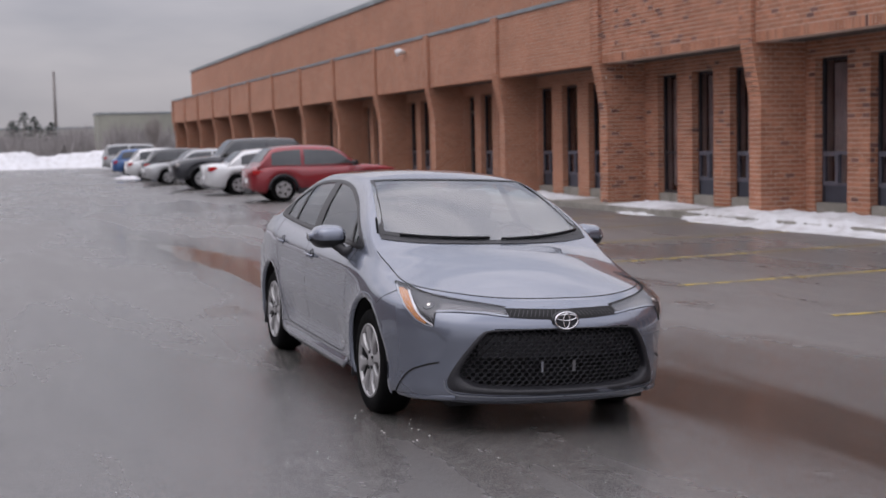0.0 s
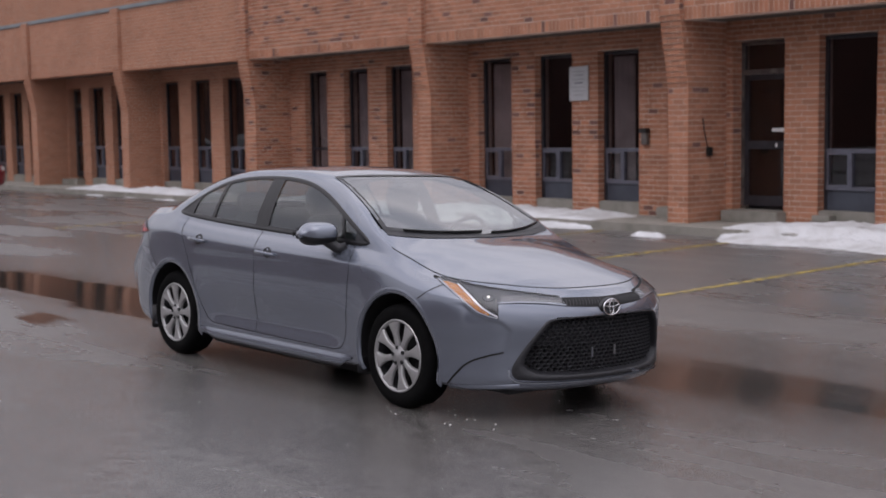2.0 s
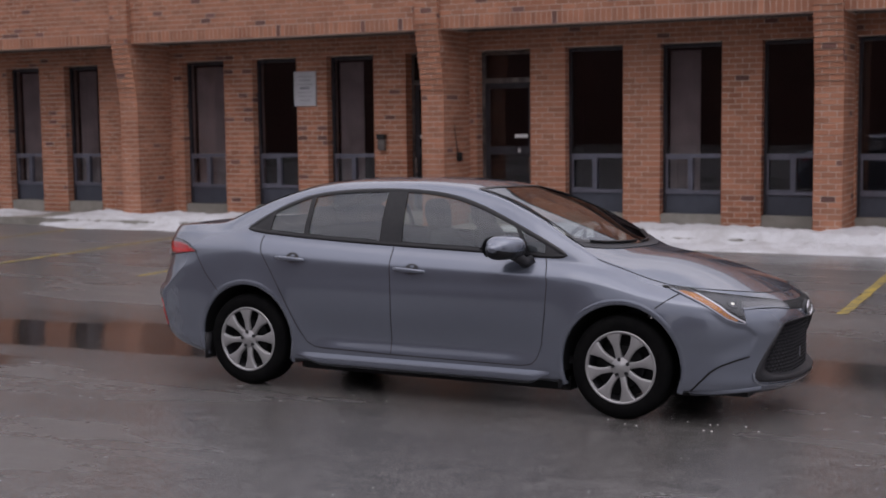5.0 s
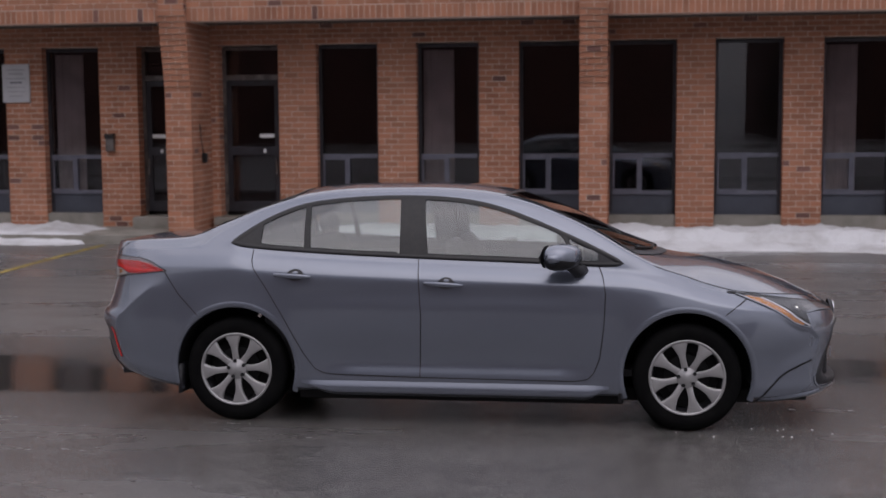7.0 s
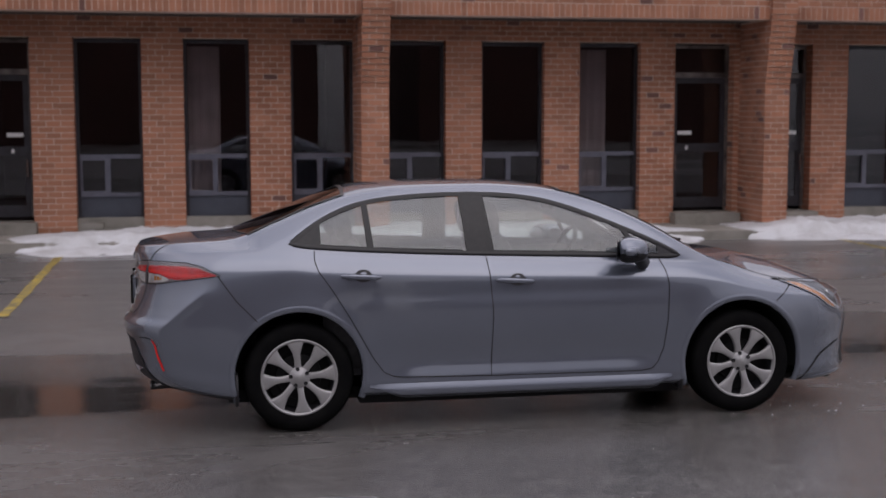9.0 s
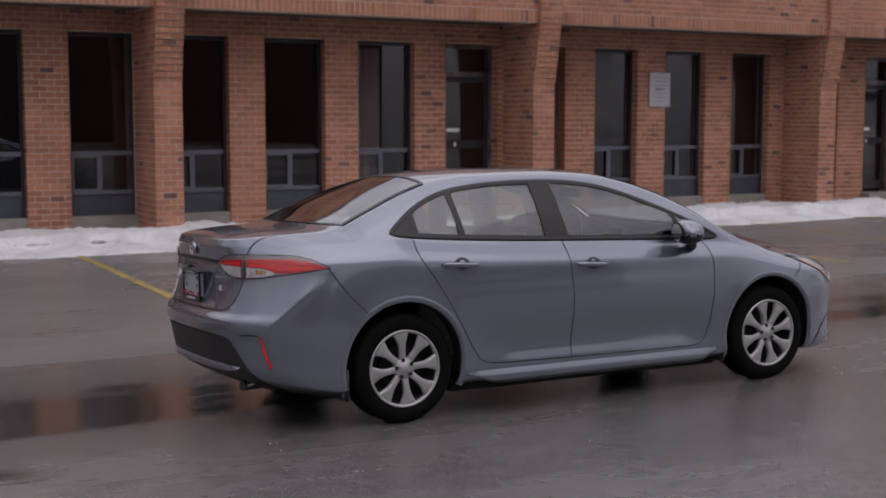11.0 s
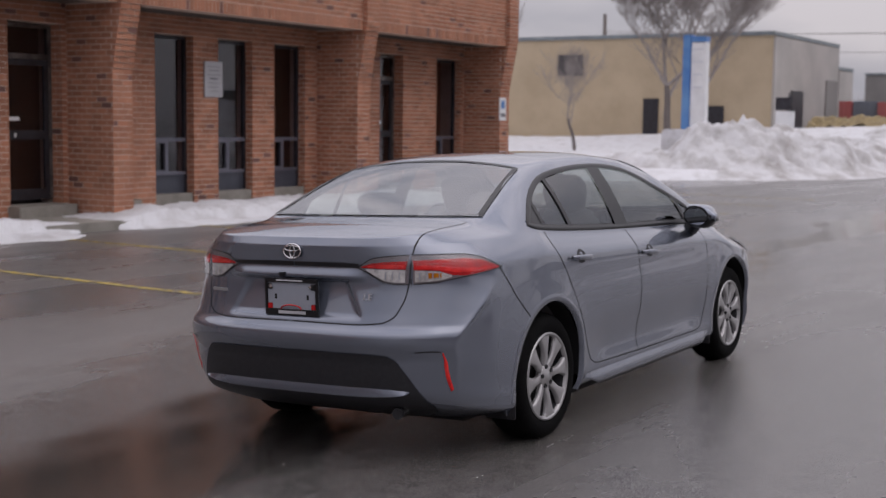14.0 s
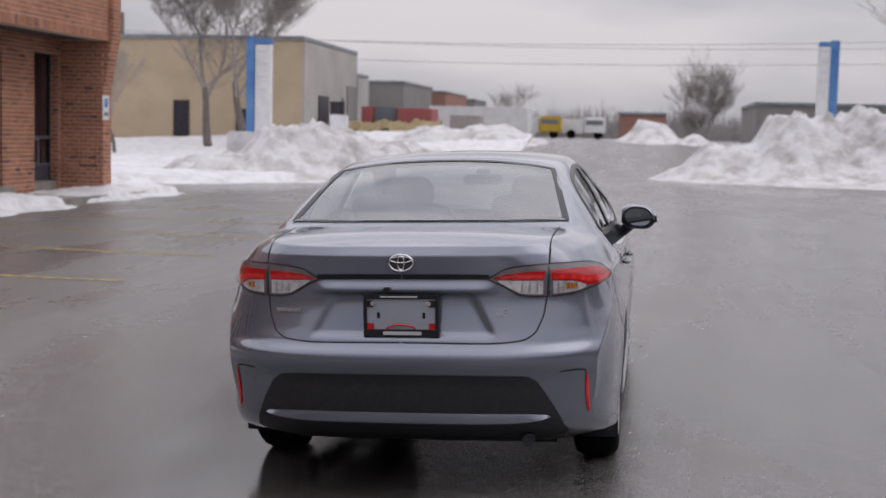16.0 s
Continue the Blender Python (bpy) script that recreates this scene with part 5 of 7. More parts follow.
def flank_line(pts, width, off, bulge=0.0, n=40, nw=3, fade=0.0):
    """A band on the flank along points of u and height."""
    p = resample(pts, n)
    rows = []
    for w in range(nw + 1):
        row = []
        for i, q in enumerate(p):
            a, b = p[max(i - 1, 0)], p[min(i + 1, n)]
            pa, _ = on_flank(a.x, a.y)
            pb, _ = on_flank(b.x, b.y)
            run, rise = math.hypot(pb.x - pa.x, pb.y - pa.y), pb.z - pa.z
            k = math.hypot(run, rise) or 1
            e = (w / nw - 0.5) * width
            du = (b.x - a.x) / run if run > 1e-6 else 0
            pt, nn = on_flank(min(2.9999, max(0.0, q.x - rise / k * e * du)), q.y + run / k * e)
            soft = min(1.0, min(i, n - i) / (n * fade)) if fade else 1.0
            row.append(pt + nn * (off * (1 + 2 * (1 - soft)) + bulge * soft * math.sin(math.pi * w / nw)))
        rows.append(row)
    return grid_faces(bmesh.new(), rows)


def zone(rows, k0=0.0, k1=1.0, off=0.003, nw=6, n=44):
    """A sheet on the flank from rows of u, lower and upper height; k0..k1 take a share of the height."""
    srt = sorted(rows)
    xs = [r[0] for r in srt]

    def at(u, c):
        return float(np.interp(u, xs, [r[c] for r in srt]))
    us = [rows[0][0] + (rows[-1][0] - rows[0][0]) * i / n for i in range(n + 1)]
    return flank_sheet(us, lambda i: at(us[i], 1) + (at(us[i], 2) - at(us[i], 1)) * k0, lambda i: at(us[i], 1) + (at(us[i], 2) - at(us[i], 1)) * k1, off, nw)


# headlamps: an outer corner that reaches down and a slim inner arm
LAMP_OUT = ([(0.441, 0.806), (0.525, 0.745), (0.59, 0.698), (0.669, 0.637), (0.738, 0.611), (0.793, 0.600)], [(0.441, 0.807), (0.575, 0.789), (0.67, 0.771), (0.793, 0.7555)])
LAMP_IN = ([(0.793, 0.684), (0.916, 0.688), (1.068, 0.682), (1.187, 0.668)], [(0.793, 0.7555), (0.838, 0.750), (1.004, 0.730), (1.153, 0.710)])
AMBER = ([(0.464, 0.788), (0.535, 0.742), (0.60, 0.694), (0.676, 0.638), (0.735, 0.618)], [(0.512, 0.788), (0.560, 0.776), (0.632, 0.715), (0.69, 0.662), (0.745, 0.626)])
SILVER = ([(0.560, 0.778), (0.632, 0.715), (0.69, 0.662), (0.745, 0.628), (0.789, 0.609)], [(0.574, 0.779), (0.644, 0.719), (0.699, 0.668), (0.751, 0.635), (0.789, 0.618)])
EDGE = ([(0.448, 0.800), (0.535, 0.735), (0.60, 0.688), (0.672, 0.634), (0.738, 0.611), (0.789, 0.602)], [(0.464, 0.800), (0.540, 0.741), (0.606, 0.693), (0.678, 0.639), (0.740, 0.617), (0.789, 0.609)])
BOWL = ([(0.600, 0.765), (0.665, 0.722), (0.715, 0.678), (0.788, 0.645)], [(0.610, 0.778), (0.67, 0.764), (0.73, 0.757), (0.788, 0.750)])
GUIDE = ([(0.812, 0.694), (0.916, 0.697), (1.06, 0.691), (1.165, 0.680)], [(0.812, 0.726), (0.916, 0.721), (1.05, 0.707), (1.155, 0.695)])
for side in (0, 1):
    def half(bm):
        orient(bm)
        return flip(bm) if side else bm
    lamp = part("headlamp", half(span(*LAMP_OUT, "q", 0.002, 40, 12)), M["trim"], sedan, "dark headlamp with amber corner and lit projector", True)
    part("lamp_arm", half(span(*LAMP_IN, "q", 0.002, 40, 8)), M["smoke"], lamp, "slim smoked inner arm", True)
    part("reflector_bowl", half(span(*BOWL, "q", 0.004, 30, 8)), M["smoke"], lamp, "", True)
    part("turn_lens", half(span(*AMBER, "q", 0.005, 30, 6)), M["amber"], lamp, "amber corner lens", True)
    part("silver_line", half(span(*SILVER, "q", 0.007, 30, 3)), M["chrome_soft"], lamp, "", True)
    part("silver_edge", half(span(*EDGE, "q", 0.006, 30, 2)), M["satin"], lamp, "", True)
    part("light_bar", half(span(*GUIDE, "q", 0.005, 36, 4)), M["guide"], lamp, "pale grey light guide", True)
    part("arm_line", half(span([(a, b + 0.001) for a, b in LAMP_IN[0]], [(a, b + 0.008) for a, b in LAMP_IN[0]], "q", 0.006, 36, 2)), M["satin"], lamp, "", True)
    p, n = cast(0.738, 0.714, "q")
    a = n.cross(Vector((0, 0, 1))).normalized()
    b = n.cross(a)
    bm = grid_faces(bmesh.new(), [[p + n * d + (a * math.cos(q) + b * math.sin(q)) * r for q in [k * math.pi / 12 for k in range(24)]] for r, d in ((0.036, 0.004), (0.034, 0.011), (0.028, 0.009), (0.0, 0.009))], True)
    part("projector", half(bm), M["smoke"], lamp, "", True)
    bm = grid_faces(bmesh.new(), [[p + n * d + (a * math.cos(q) + b * math.sin(q)) * r for q in [k * math.pi / 10 for k in range(20)]] for r, d in ((0.010, 0.010), (0.0, 0.012))], True)
    part("bulb", half(bm), M["lamp_on"], lamp, "lit headlamp bulb", True)
    for lo_up in (LAMP_OUT, LAMP_IN):
        g = part("lens_cover", half(span(*lo_up, "q", 0.015, 40, 10)), M["lens"], lamp, "", True)
        g.visible_shadow = False
    part("lamp_gap", half(ribbon([(0.425, 0.812), (0.575, 0.793), (0.67, 0.775), (0.838, 0.754), (1.004, 0.734), (1.153, 0.714)], "q", 0.010, 0.004)), M["gap"], lamp, "", True)

# grille: surround, backing, honeycomb
mouth = [tuple(p[:2]) for p in resample(soften(MOUTH, 2), 120, True)]
LIP = [(-0.425, 0.609), (0.425, 0.609), (0.492, 0.575), (0.614, 0.375), (0.640, 0.280), (0.585, 0.238), (-0.585, 0.238), (-0.640, 0.280), (-0.614, 0.375), (-0.492, 0.575)]
ins, outs = soften(MOUTH, 2), soften(LIP, 2)
rows = []
for k, o in ((1.0, 0.0005), (0.97, 0.006), (0.5, 0.005), (0.06, 0.003), (-0.12, -0.014), (-0.5, -0.06)):
    row = []
    for (a0, b0), (a1, b1) in zip(ins, outs):
        a, b = a0 + (a1 - a0) * k, b0 + (b1 - b0) * k
        h, n = cast(-abs(a), b, "f")
        row.append(Vector((h.x + o, a, b)))
    rows.append(row)
surround = part("grille_surround", orient(grid_faces(bmesh.new(), rows, True), (1.5, 0, 0.4)), M["plastic"], sedan, "charcoal plastic grille surround", True)
rows = []
for k in (0.0, 0.25, 0.5, 0.75, 1.0):
    rows.append([Vector((2.12, a * (1 - k) * 1.02, 0.42 + (b - 0.42) * (1 - k) * 1.05)) for a, b in mouth])
# near-black sheet in place of the shaded space behind the grille
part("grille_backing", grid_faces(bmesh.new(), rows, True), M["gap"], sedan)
vs, fs = [], []
PX, PZ = 0.041, 0.0222
inner = inset(mouth, -0.006)
for r in range(-1, 18):
    for c in range(-17, 18):
        y, z = (c + (0.5 if r % 2 else 0)) * PX, 0.255 + r * PZ
        if not inside(inner, y, z):
            continue
        h, _ = cast(-abs(y), z, "f")
        i = len(vs)
        for k, d in ((0.645, -0.06), (0.64, -0.048), (0.572, -0.048), (0.56, -0.07)):
            for q in range(6):
                a = math.pi / 2 + q * math.pi / 3
                vs.append((h.x + d, y + PX * 0.9 * k * math.cos(a), z + PZ * 1.18 * k * math.sin(a)))
        for lv in range(3):
            for q in range(6):
                fs.append((i + lv * 6 + q, i + lv * 6 + (q + 1) % 6, i + lv * 6 + 6 + (q + 1) % 6, i + lv * 6 + 6 + q))
tagged(obj_from("grille_mesh", vs, fs, M["mesh"], sedan), "black honeycomb grille mesh", kind="stuff")
part("grille_plate", grid_faces(bmesh.new(), [[Vector((cast(-abs(y), z, "f")[0].x - 0.066, y, z)) for y in np.linspace(-0.47 + 0.0, 0.47, 30)] for z in (0.435, 0.48, 0.53, 0.565)]), M["plastic"], sedan, "closed middle band of the grille")
part("tow_eye_mark", boxes((2.262, 2.268, -0.135, -0.123, 0.36, 0.42)), M["satin"], sedan)
part("sensor_mark", boxes((2.262, 2.268, 0.055, 0.072, 0.36, 0.42)), M["guide"], sedan)
# satin ribbon colours in the highlight on the surround's lower edge
chin = [(-y, z) for y, z in ((0.642, 0.31), (0.640, 0.270), (0.618, 0.245), (0.575, 0.234), (0.40, 0.231), (0.20, 0.230), (0.004, 0.230))]
both("chin_line", ribbon(chin, "f", 0.008, 0.006), M["satin"], sedan)
# upper grille band and badge
both("upper_grille", zone([(u_nose(0.335), 0.668, 0.710), (u_nose(0.25), 0.662, 0.709), (u_nose(0.12), 0.655, 0.706), (2.9999, 0.650, 0.703)], off=0.003), M["gap"], sedan, "black upper grille band")
for i in range(12):
    y = 0.32 - i * 0.024
    both("grille_rib", flank_line([(u_nose(y), 0.668), (u_nose(y - 0.02), 0.700)], 0.004, 0.004, 0.001, 4, 1), M["mesh"], sedan)


def badge(centre, out, w, h, parent):
    """Chrome oval: an outer ring, a flat inner oval across and one upright."""
    c, o = Vector(centre), Vector(out).normalized()
    side = o.cross(Vector((0, 0, 1))).normalized()
    up = side.cross(o)

    def oval(a, b, r, dy=0.0, lift=0.006):
        return tube(bmesh.new(), [c + side * (a * math.cos(q)) + up * (b * math.sin(q) + dy) + o * lift for q in [k * math.pi / 20 for k in range(40)]], r, 8, True)
    base = part("badge", grid_faces(bmesh.new(), [[c + side * (w * k * math.cos(q)) + up * (h * k * math.sin(q)) + o * 0.002 for q in [j * math.pi / 16 for j in range(32)]] for k in (1.0, 0.0)], True), M["plastic"], parent, "chrome oval badge")
    part("badge_ring", oval(w, h, w * 0.075), M["chrome"], base, "", True)
    part("badge_oval", oval(w * 0.88, h * 0.36, w * 0.06, h * 0.38), M["chrome"], base, "", True)
    part("badge_oval", oval(w * 0.27, h * 0.86, w * 0.06), M["chrome"], base, "", True)


badge((2.287, 0.0, 0.648), (1, 0, 0.05), 0.068, 0.046, sedan)
part("badge_seat", grid_faces(bmesh.new(), [[Vector((2.284 - (0.02 if k == 1 else 0), 0.088 * k * math.cos(q), 0.642 + 0.062 * k * math.sin(q))) for q in [j * math.pi / 16 for j in range(32)]] for k in (1.0, 0.92, 0.0)], True), M["plastic"], sedan)

# corner blades and creases of the front bumper
# flat near-black ribbon paints the shade of the recessed groove
both("bumper_slot", ribbon([(0.511, 0.203), (0.545, 0.256), (0.60, 0.320), (0.640, 0.349), (0.669, 0.363), (0.75, 0.391), (0.827, 0.409)], "q", 0.010, 0.0025), M["gap"], sedan)
both("bumper_blade", flank_line([(u_x(1.78), 0.185), (u_nose(0.70), 0.205), (u_nose(0.60), 0.215)], 0.03, 0.002, 0.012), M["paint"], sedan)

# tail lamps: one piece round the corner, one on the boot lid
TAIL_OUT = ([(-0.943, 0.857), (-0.833, 0.863), (-0.743, 0.878), (-0.645, 0.889), (-0.504, 0.910)], [(-0.949, 0.990), (-0.822, 0.988), (-0.69, 0.983), (-0.60, 0.962), (-0.504, 0.912)])
TAIL_IN = ([(-1.185, 0.932), (-1.13, 0.902), (-1.077, 0.866), (-1.023, 0.857), (-0.966, 0.857)], [(-1.185, 0.935), (-1.129, 0.975), (-1.064, 0.985), (-0.957, 0.990)])
TAIL_PARTS = (
    ("tail_lamp", "red and clear tail lamp round the corner", TAIL_OUT,
     ([(-0.940, 0.922), (-0.83, 0.916), (-0.76, 0.893), (-0.70, 0.888), (-0.645, 0.893), (-0.520, 0.910)], [(-0.943, 0.964), (-0.822, 0.965), (-0.69, 0.964), (-0.605, 0.951), (-0.520, 0.915)]),
     ([(-0.936, 0.927), (-0.83, 0.921), (-0.74, 0.904), (-0.65, 0.903), (-0.57, 0.911)], [(-0.937, 0.944), (-0.83, 0.940), (-0.74, 0.928), (-0.65, 0.921), (-0.57, 0.918)]),
     ([(-0.936, 0.866), (-0.845, 0.870), (-0.80, 0.876), (-0.765, 0.886)], [(-0.936, 0.920), (-0.845, 0.914), (-0.80, 0.905), (-0.765, 0.891)]), (-0.915, -0.885, -0.855, -0.825)),
    ("tail_lamp", "red and clear tail lamp on the boot lid", TAIL_IN,
     ([(-1.165, 0.933), (-1.10, 0.928), (-0.975, 0.924)], [(-1.172, 0.938), (-1.125, 0.954), (-1.062, 0.960), (-0.966, 0.963)]),
     ([(-1.14, 0.934), (-1.10, 0.932), (-0.978, 0.929)], [(-1.14, 0.943), (-1.10, 0.948), (-0.976, 0.946)]),
     ([(-1.150, 0.923), (-1.12, 0.902), (-1.070, 0.873), (-1.023, 0.866), (-0.980, 0.866)], [(-1.150, 0.928), (-1.10, 0.926), (-0.978, 0.922)]), (-1.065, -1.035, -1.005)),
)
for side in (0, 1):
    for name, lab, whole, red, band, clear, ribs in TAIL_PARTS:
        def half(bm):
            orient(bm)
            return flip(bm) if side else bm
        lamp = part(name, half(span(*whole, "p", 0.002, 44, 10)), M["lamp_rim"], sedan, lab, True)
        part("red_lens", half(span(*red, "p", 0.004, 40, 5)), M["red"], lamp, "", True)
        part("red_band", half(span(*band, "p", 0.0055, 40, 3)), M["red_bright"], lamp, "", True)
        part("clear_lens", half(span(*clear, "p", 0.005, 30, 5)), M["clear"], lamp, "clear reversing lens", True)
        if whole is TAIL_OUT:
            part("turn_lens", half(span([(-0.875, 0.882), (-0.815, 0.886)], [(-0.875, 0.908), (-0.815, 0.904)], "p", 0.0062, 10, 4)), M["amber"], lamp, "amber turn lens", True)
        for q in ribs:
            part("lens_rib", half(ribbon([(q, 0.878), (q, 0.90), (q + 0.004, 0.914)], "p", 0.005, 0.0068)), M["satin"], lamp)
        g = part("lens_cover", half(span(*whole, "p", 0.012, 44, 10)), M["lens"], lamp, "", True)
        g.visible_shadow = False
        part("lamp_gap", half(ribbon(whole[0], "p", 0.005, 0.003)), M["gap"], lamp)
        part("lamp_gap", half(ribbon(whole[1], "p", 0.005, 0.003)), M["gap"], lamp)
# dark and bright bands between the lamps
both("boot_band", ribbon([(-0.362, 0.942), (-0.2, 0.945), (-0.004, 0.945)], "r", 0.020, 0.004), M["trim"], sedan, "black band under the boot lip")
badge((cast(0, 1.003, "r")[0].x - 0.004, 0.0, 1.003), (-1, 0, 0.05), 0.05, 0.034, sedan)
# plate holder
PH = 0.787
M["plate_grey"] = material("plate_grey", (0.30, 0.32, 0.37), 0.4, second=(0.27, 0.29, 0.33), scale=6)
PX = min(cast(y, z, "r")[0].x for y in (-0.14, 0.0) for z in (PH - 0.085, PH, PH + 0.085)) - 0.002
holder = part("plate_frame", boxes((PX -0.0120, PX +0.0000, -0.158, 0.158, PH - 0.088, PH - 0.058), (PX -0.0120, PX +0.0000, -0.158, 0.158, PH + 0.068, PH + 0.088), (PX -0.0120, PX +0.0000, -0.158, -0.143, PH - 0.058, PH + 0.068), (PX -0.0120, PX +0.0000, 0.143, 0.158, PH - 0.058, PH + 0.068), bevel=0.002), M["trim"], sedan, "black plate frame without a plate")
part("frame_bar", boxes((PX -0.0145, PX -0.0120, -0.085, 0.075, PH - 0.080, PH - 0.066)), M["pale_bar"], holder)
part("frame_bar", boxes((PX -0.0145, PX -0.0120, -0.07, 0.085, PH + 0.075, PH + 0.081)), M["pale_bar"], holder)
for s in (-1, 1):
    for zz in (PH + 0.048, PH - 0.046):
        part("frame_corner", boxes((PX -0.0100, PX +0.0000, min(s * 0.143, s * 0.115), max(s * 0.143, s * 0.115), zz - 0.014, zz + 0.014), bevel=0.003), M["trim" if zz > PH else "red"], holder)
    part("screw", tube(bmesh.new(), [(PX -0.0160, s * 0.118, PH + 0.05), (PX +0.0000, s * 0.118, PH + 0.05)], 0.009, 10), M["chrome"], holder)
    part("slot", boxes((PX -0.0060, PX +0.0050, s * 0.095 - 0.006, s * 0.095 + 0.006, PH - 0.012, PH + 0.012)), M["gap"], holder)
part("frame_mark", tube(bmesh.new(), [(PX -0.0130, 0.06 * math.cos(a), PH - 0.058 + 0.02 * math.sin(a)) for a in [k * math.pi / 10 for k in range(11)]], 0.004, 6), M["red"], holder)
part("boot_button", boxes((PX - 0.010, PX + 0.02, 0.045, 0.075, PH + 0.098, PH + 0.116), bevel=0.004), M["trim"], sedan)
part("plate_board", boxes((PX -0.0040, PX +0.0200, -0.143, 0.143, PH - 0.058, PH + 0.068)), M["plate_grey"], holder)
for y0, y1, z0 in ((0.44, 0.555, 0.80),):
    bm = bmesh.new()
    k = 7 if y0 > 0 else 2
    for i in range(k):
        a = y0 + (y1 - y0) * i / k
        b = a + (y1 - y0) / k * 0.72
        pa, na = on_flank(u_tail(abs((a + b) / 2)), z0)
        box(bm, pa.x - 0.006, pa.x + 0.003, a, b, z0 - 0.007, z0 + 0.007)
    tagged(part("name_bars", bm, M["alloy"], sedan, "small chrome lettering bars"), kind="stuff")
# trim mark on the boot lid
mark = bpy.data.curves.new("trim_mark", "FONT")
mark.body = "LE"
mark.shear = 0.25
mark.size, mark.extrude, mark.space_character = 0.042, 0.002, 1.25
mark.materials.append(M["chrome_soft"])
mark_ob = new("trim_mark", mark)
mark_ob.parent = sedan
mx_at, _ = on_flank(u_tail(0.40), 0.80)
mark_ob.matrix_local = Matrix(((0, 0, -1, mx_at.x - 0.005), (-1, 0, 0, -0.385), (0, 1, 0, 0.785), (0, 0, 0, 1)))
tagged(mark_ob, "small chrome trim letters")
# lower bumper
both("bumper_panel", zone([(u_tail(0.69), 0.25, 0.285), (u_tail(0.672), 0.22, 0.31), (u_tail(0.61), 0.20, 0.43), (u_tail(0.555), 0.20, 0.512), (u_tail(0.52), 0.20, 0.534), (u_tail(0.44), 0.20, 0.541), (u_tail(0.3), 0.20, 0.543), (0.0, 0.20, 0.544)], off=0.004, nw=12, n=90), M["plastic"], sedan, "dark grey plastic lower bumper panel")
both("bumper_strip", zone([(u_tail(0.605), 0.366, 0.368), (u_tail(0.58), 0.357, 0.370), (u_tail(0.52), 0.349, 0.376), (u_tail(0.40), 0.345, 0.380), (0.0, 0.344, 0.381)], off=lambda w: 0.005 + 0.014 * (1 - w), n=70), M["paint"], sedan, "slim painted strip across the lower bumper")
both("reflector", flank_line([(u_tail(0.741), 0.547), (u_tail(0.750), 0.45), (u_tail(0.763), 0.367)], 0.029, 0.003, 0.004, 20, 4), M["red_bright"], sedan, "upright red reflector")
both("bumper_slot", flank_line([(u_tail(0.645), 0.553), (u_tail(0.71), 0.556), (u_tail(0.737), 0.552)], 0.005, 0.0015), M["gap"], sedan)
part("exhaust_tip", tube(bmesh.new(), [(-2.02, -0.50, 0.27), (-2.14, -0.51, 0.262), (-2.2, -0.515, 0.245)], 0.022, 14, cap=False), M["steel"], sedan, "steel exhaust tip", True)
part("exhaust_pipe", tube(bmesh.new(), [(-2.2, -0.512, 0.25), (-1.9, -0.45, 0.25), (-1.6, -0.2, 0.24), (-1.2, 0.0, 0.2)], 0.028, 10), M["plastic"], sedan)

# wipers and cowl
part("cowl", grid_faces(bmesh.new(), [[Vector((WS_BASE(y) + e, y, cast(WS_BASE(y) + e, -abs(y), "z")[0].z + 0.004)) for y in np.linspace(-0.70, 0.70, 50)] for e in (-0.02, 0.02, 0.055)]), M["plastic"], sedan, "black cowl panel")
for y0, y1, k in ((-0.58, -0.02, 0.0), (0.05, 0.66, 0.0)):
    pts = []
    for i in range(13):
        t = i / 12
        y = y0 + (y1 - y0) * t
        x = WS_BASE(y) - 0.01 - 0.022 * t
        pts.append((x, y, cast(x, -abs(y), "z")[0].z + 0.015))
    w = part("wiper", tube(bmesh.new(), pts, 0.007, 8), M["trim"], sedan, "black wiper arm", True)
    part("wiper_blade", tube(bmesh.new(), [(p[0] - 0.012, p[1], p[2] - 0.008) for p in pts[4:]], 0.006, 6), M["trim"], w)

# cabin
def cushion(x0, x1, y0, y1, z0, z1, r):
    """A padded block with well rounded edges."""
    bm = boxes((x0, x1, y0, y1, z0, z1))
    bmesh.ops.bevel(bm, geom=list(bm.edges), offset=r, segments=6, affect="EDGES", clamp_overlap=True)
    return bm


def padded(rows):
    """Upholstery lofted through rows of height, half width, half depth and set-back."""
    rings = []
    for z, w, d, back in rows:
        ring_pts = []
        for k in range(28):
            a = 2 * math.pi * k / 28
            c, q = math.cos(a), math.sin(a)
            ring_pts.append(Vector((back + d * math.copysign(abs(c) ** 0.6, c), w * math.copysign(abs(q) ** 0.55, q), z)))
        rings.append(ring_pts)
    return grid_faces(bmesh.new(), rings, True)


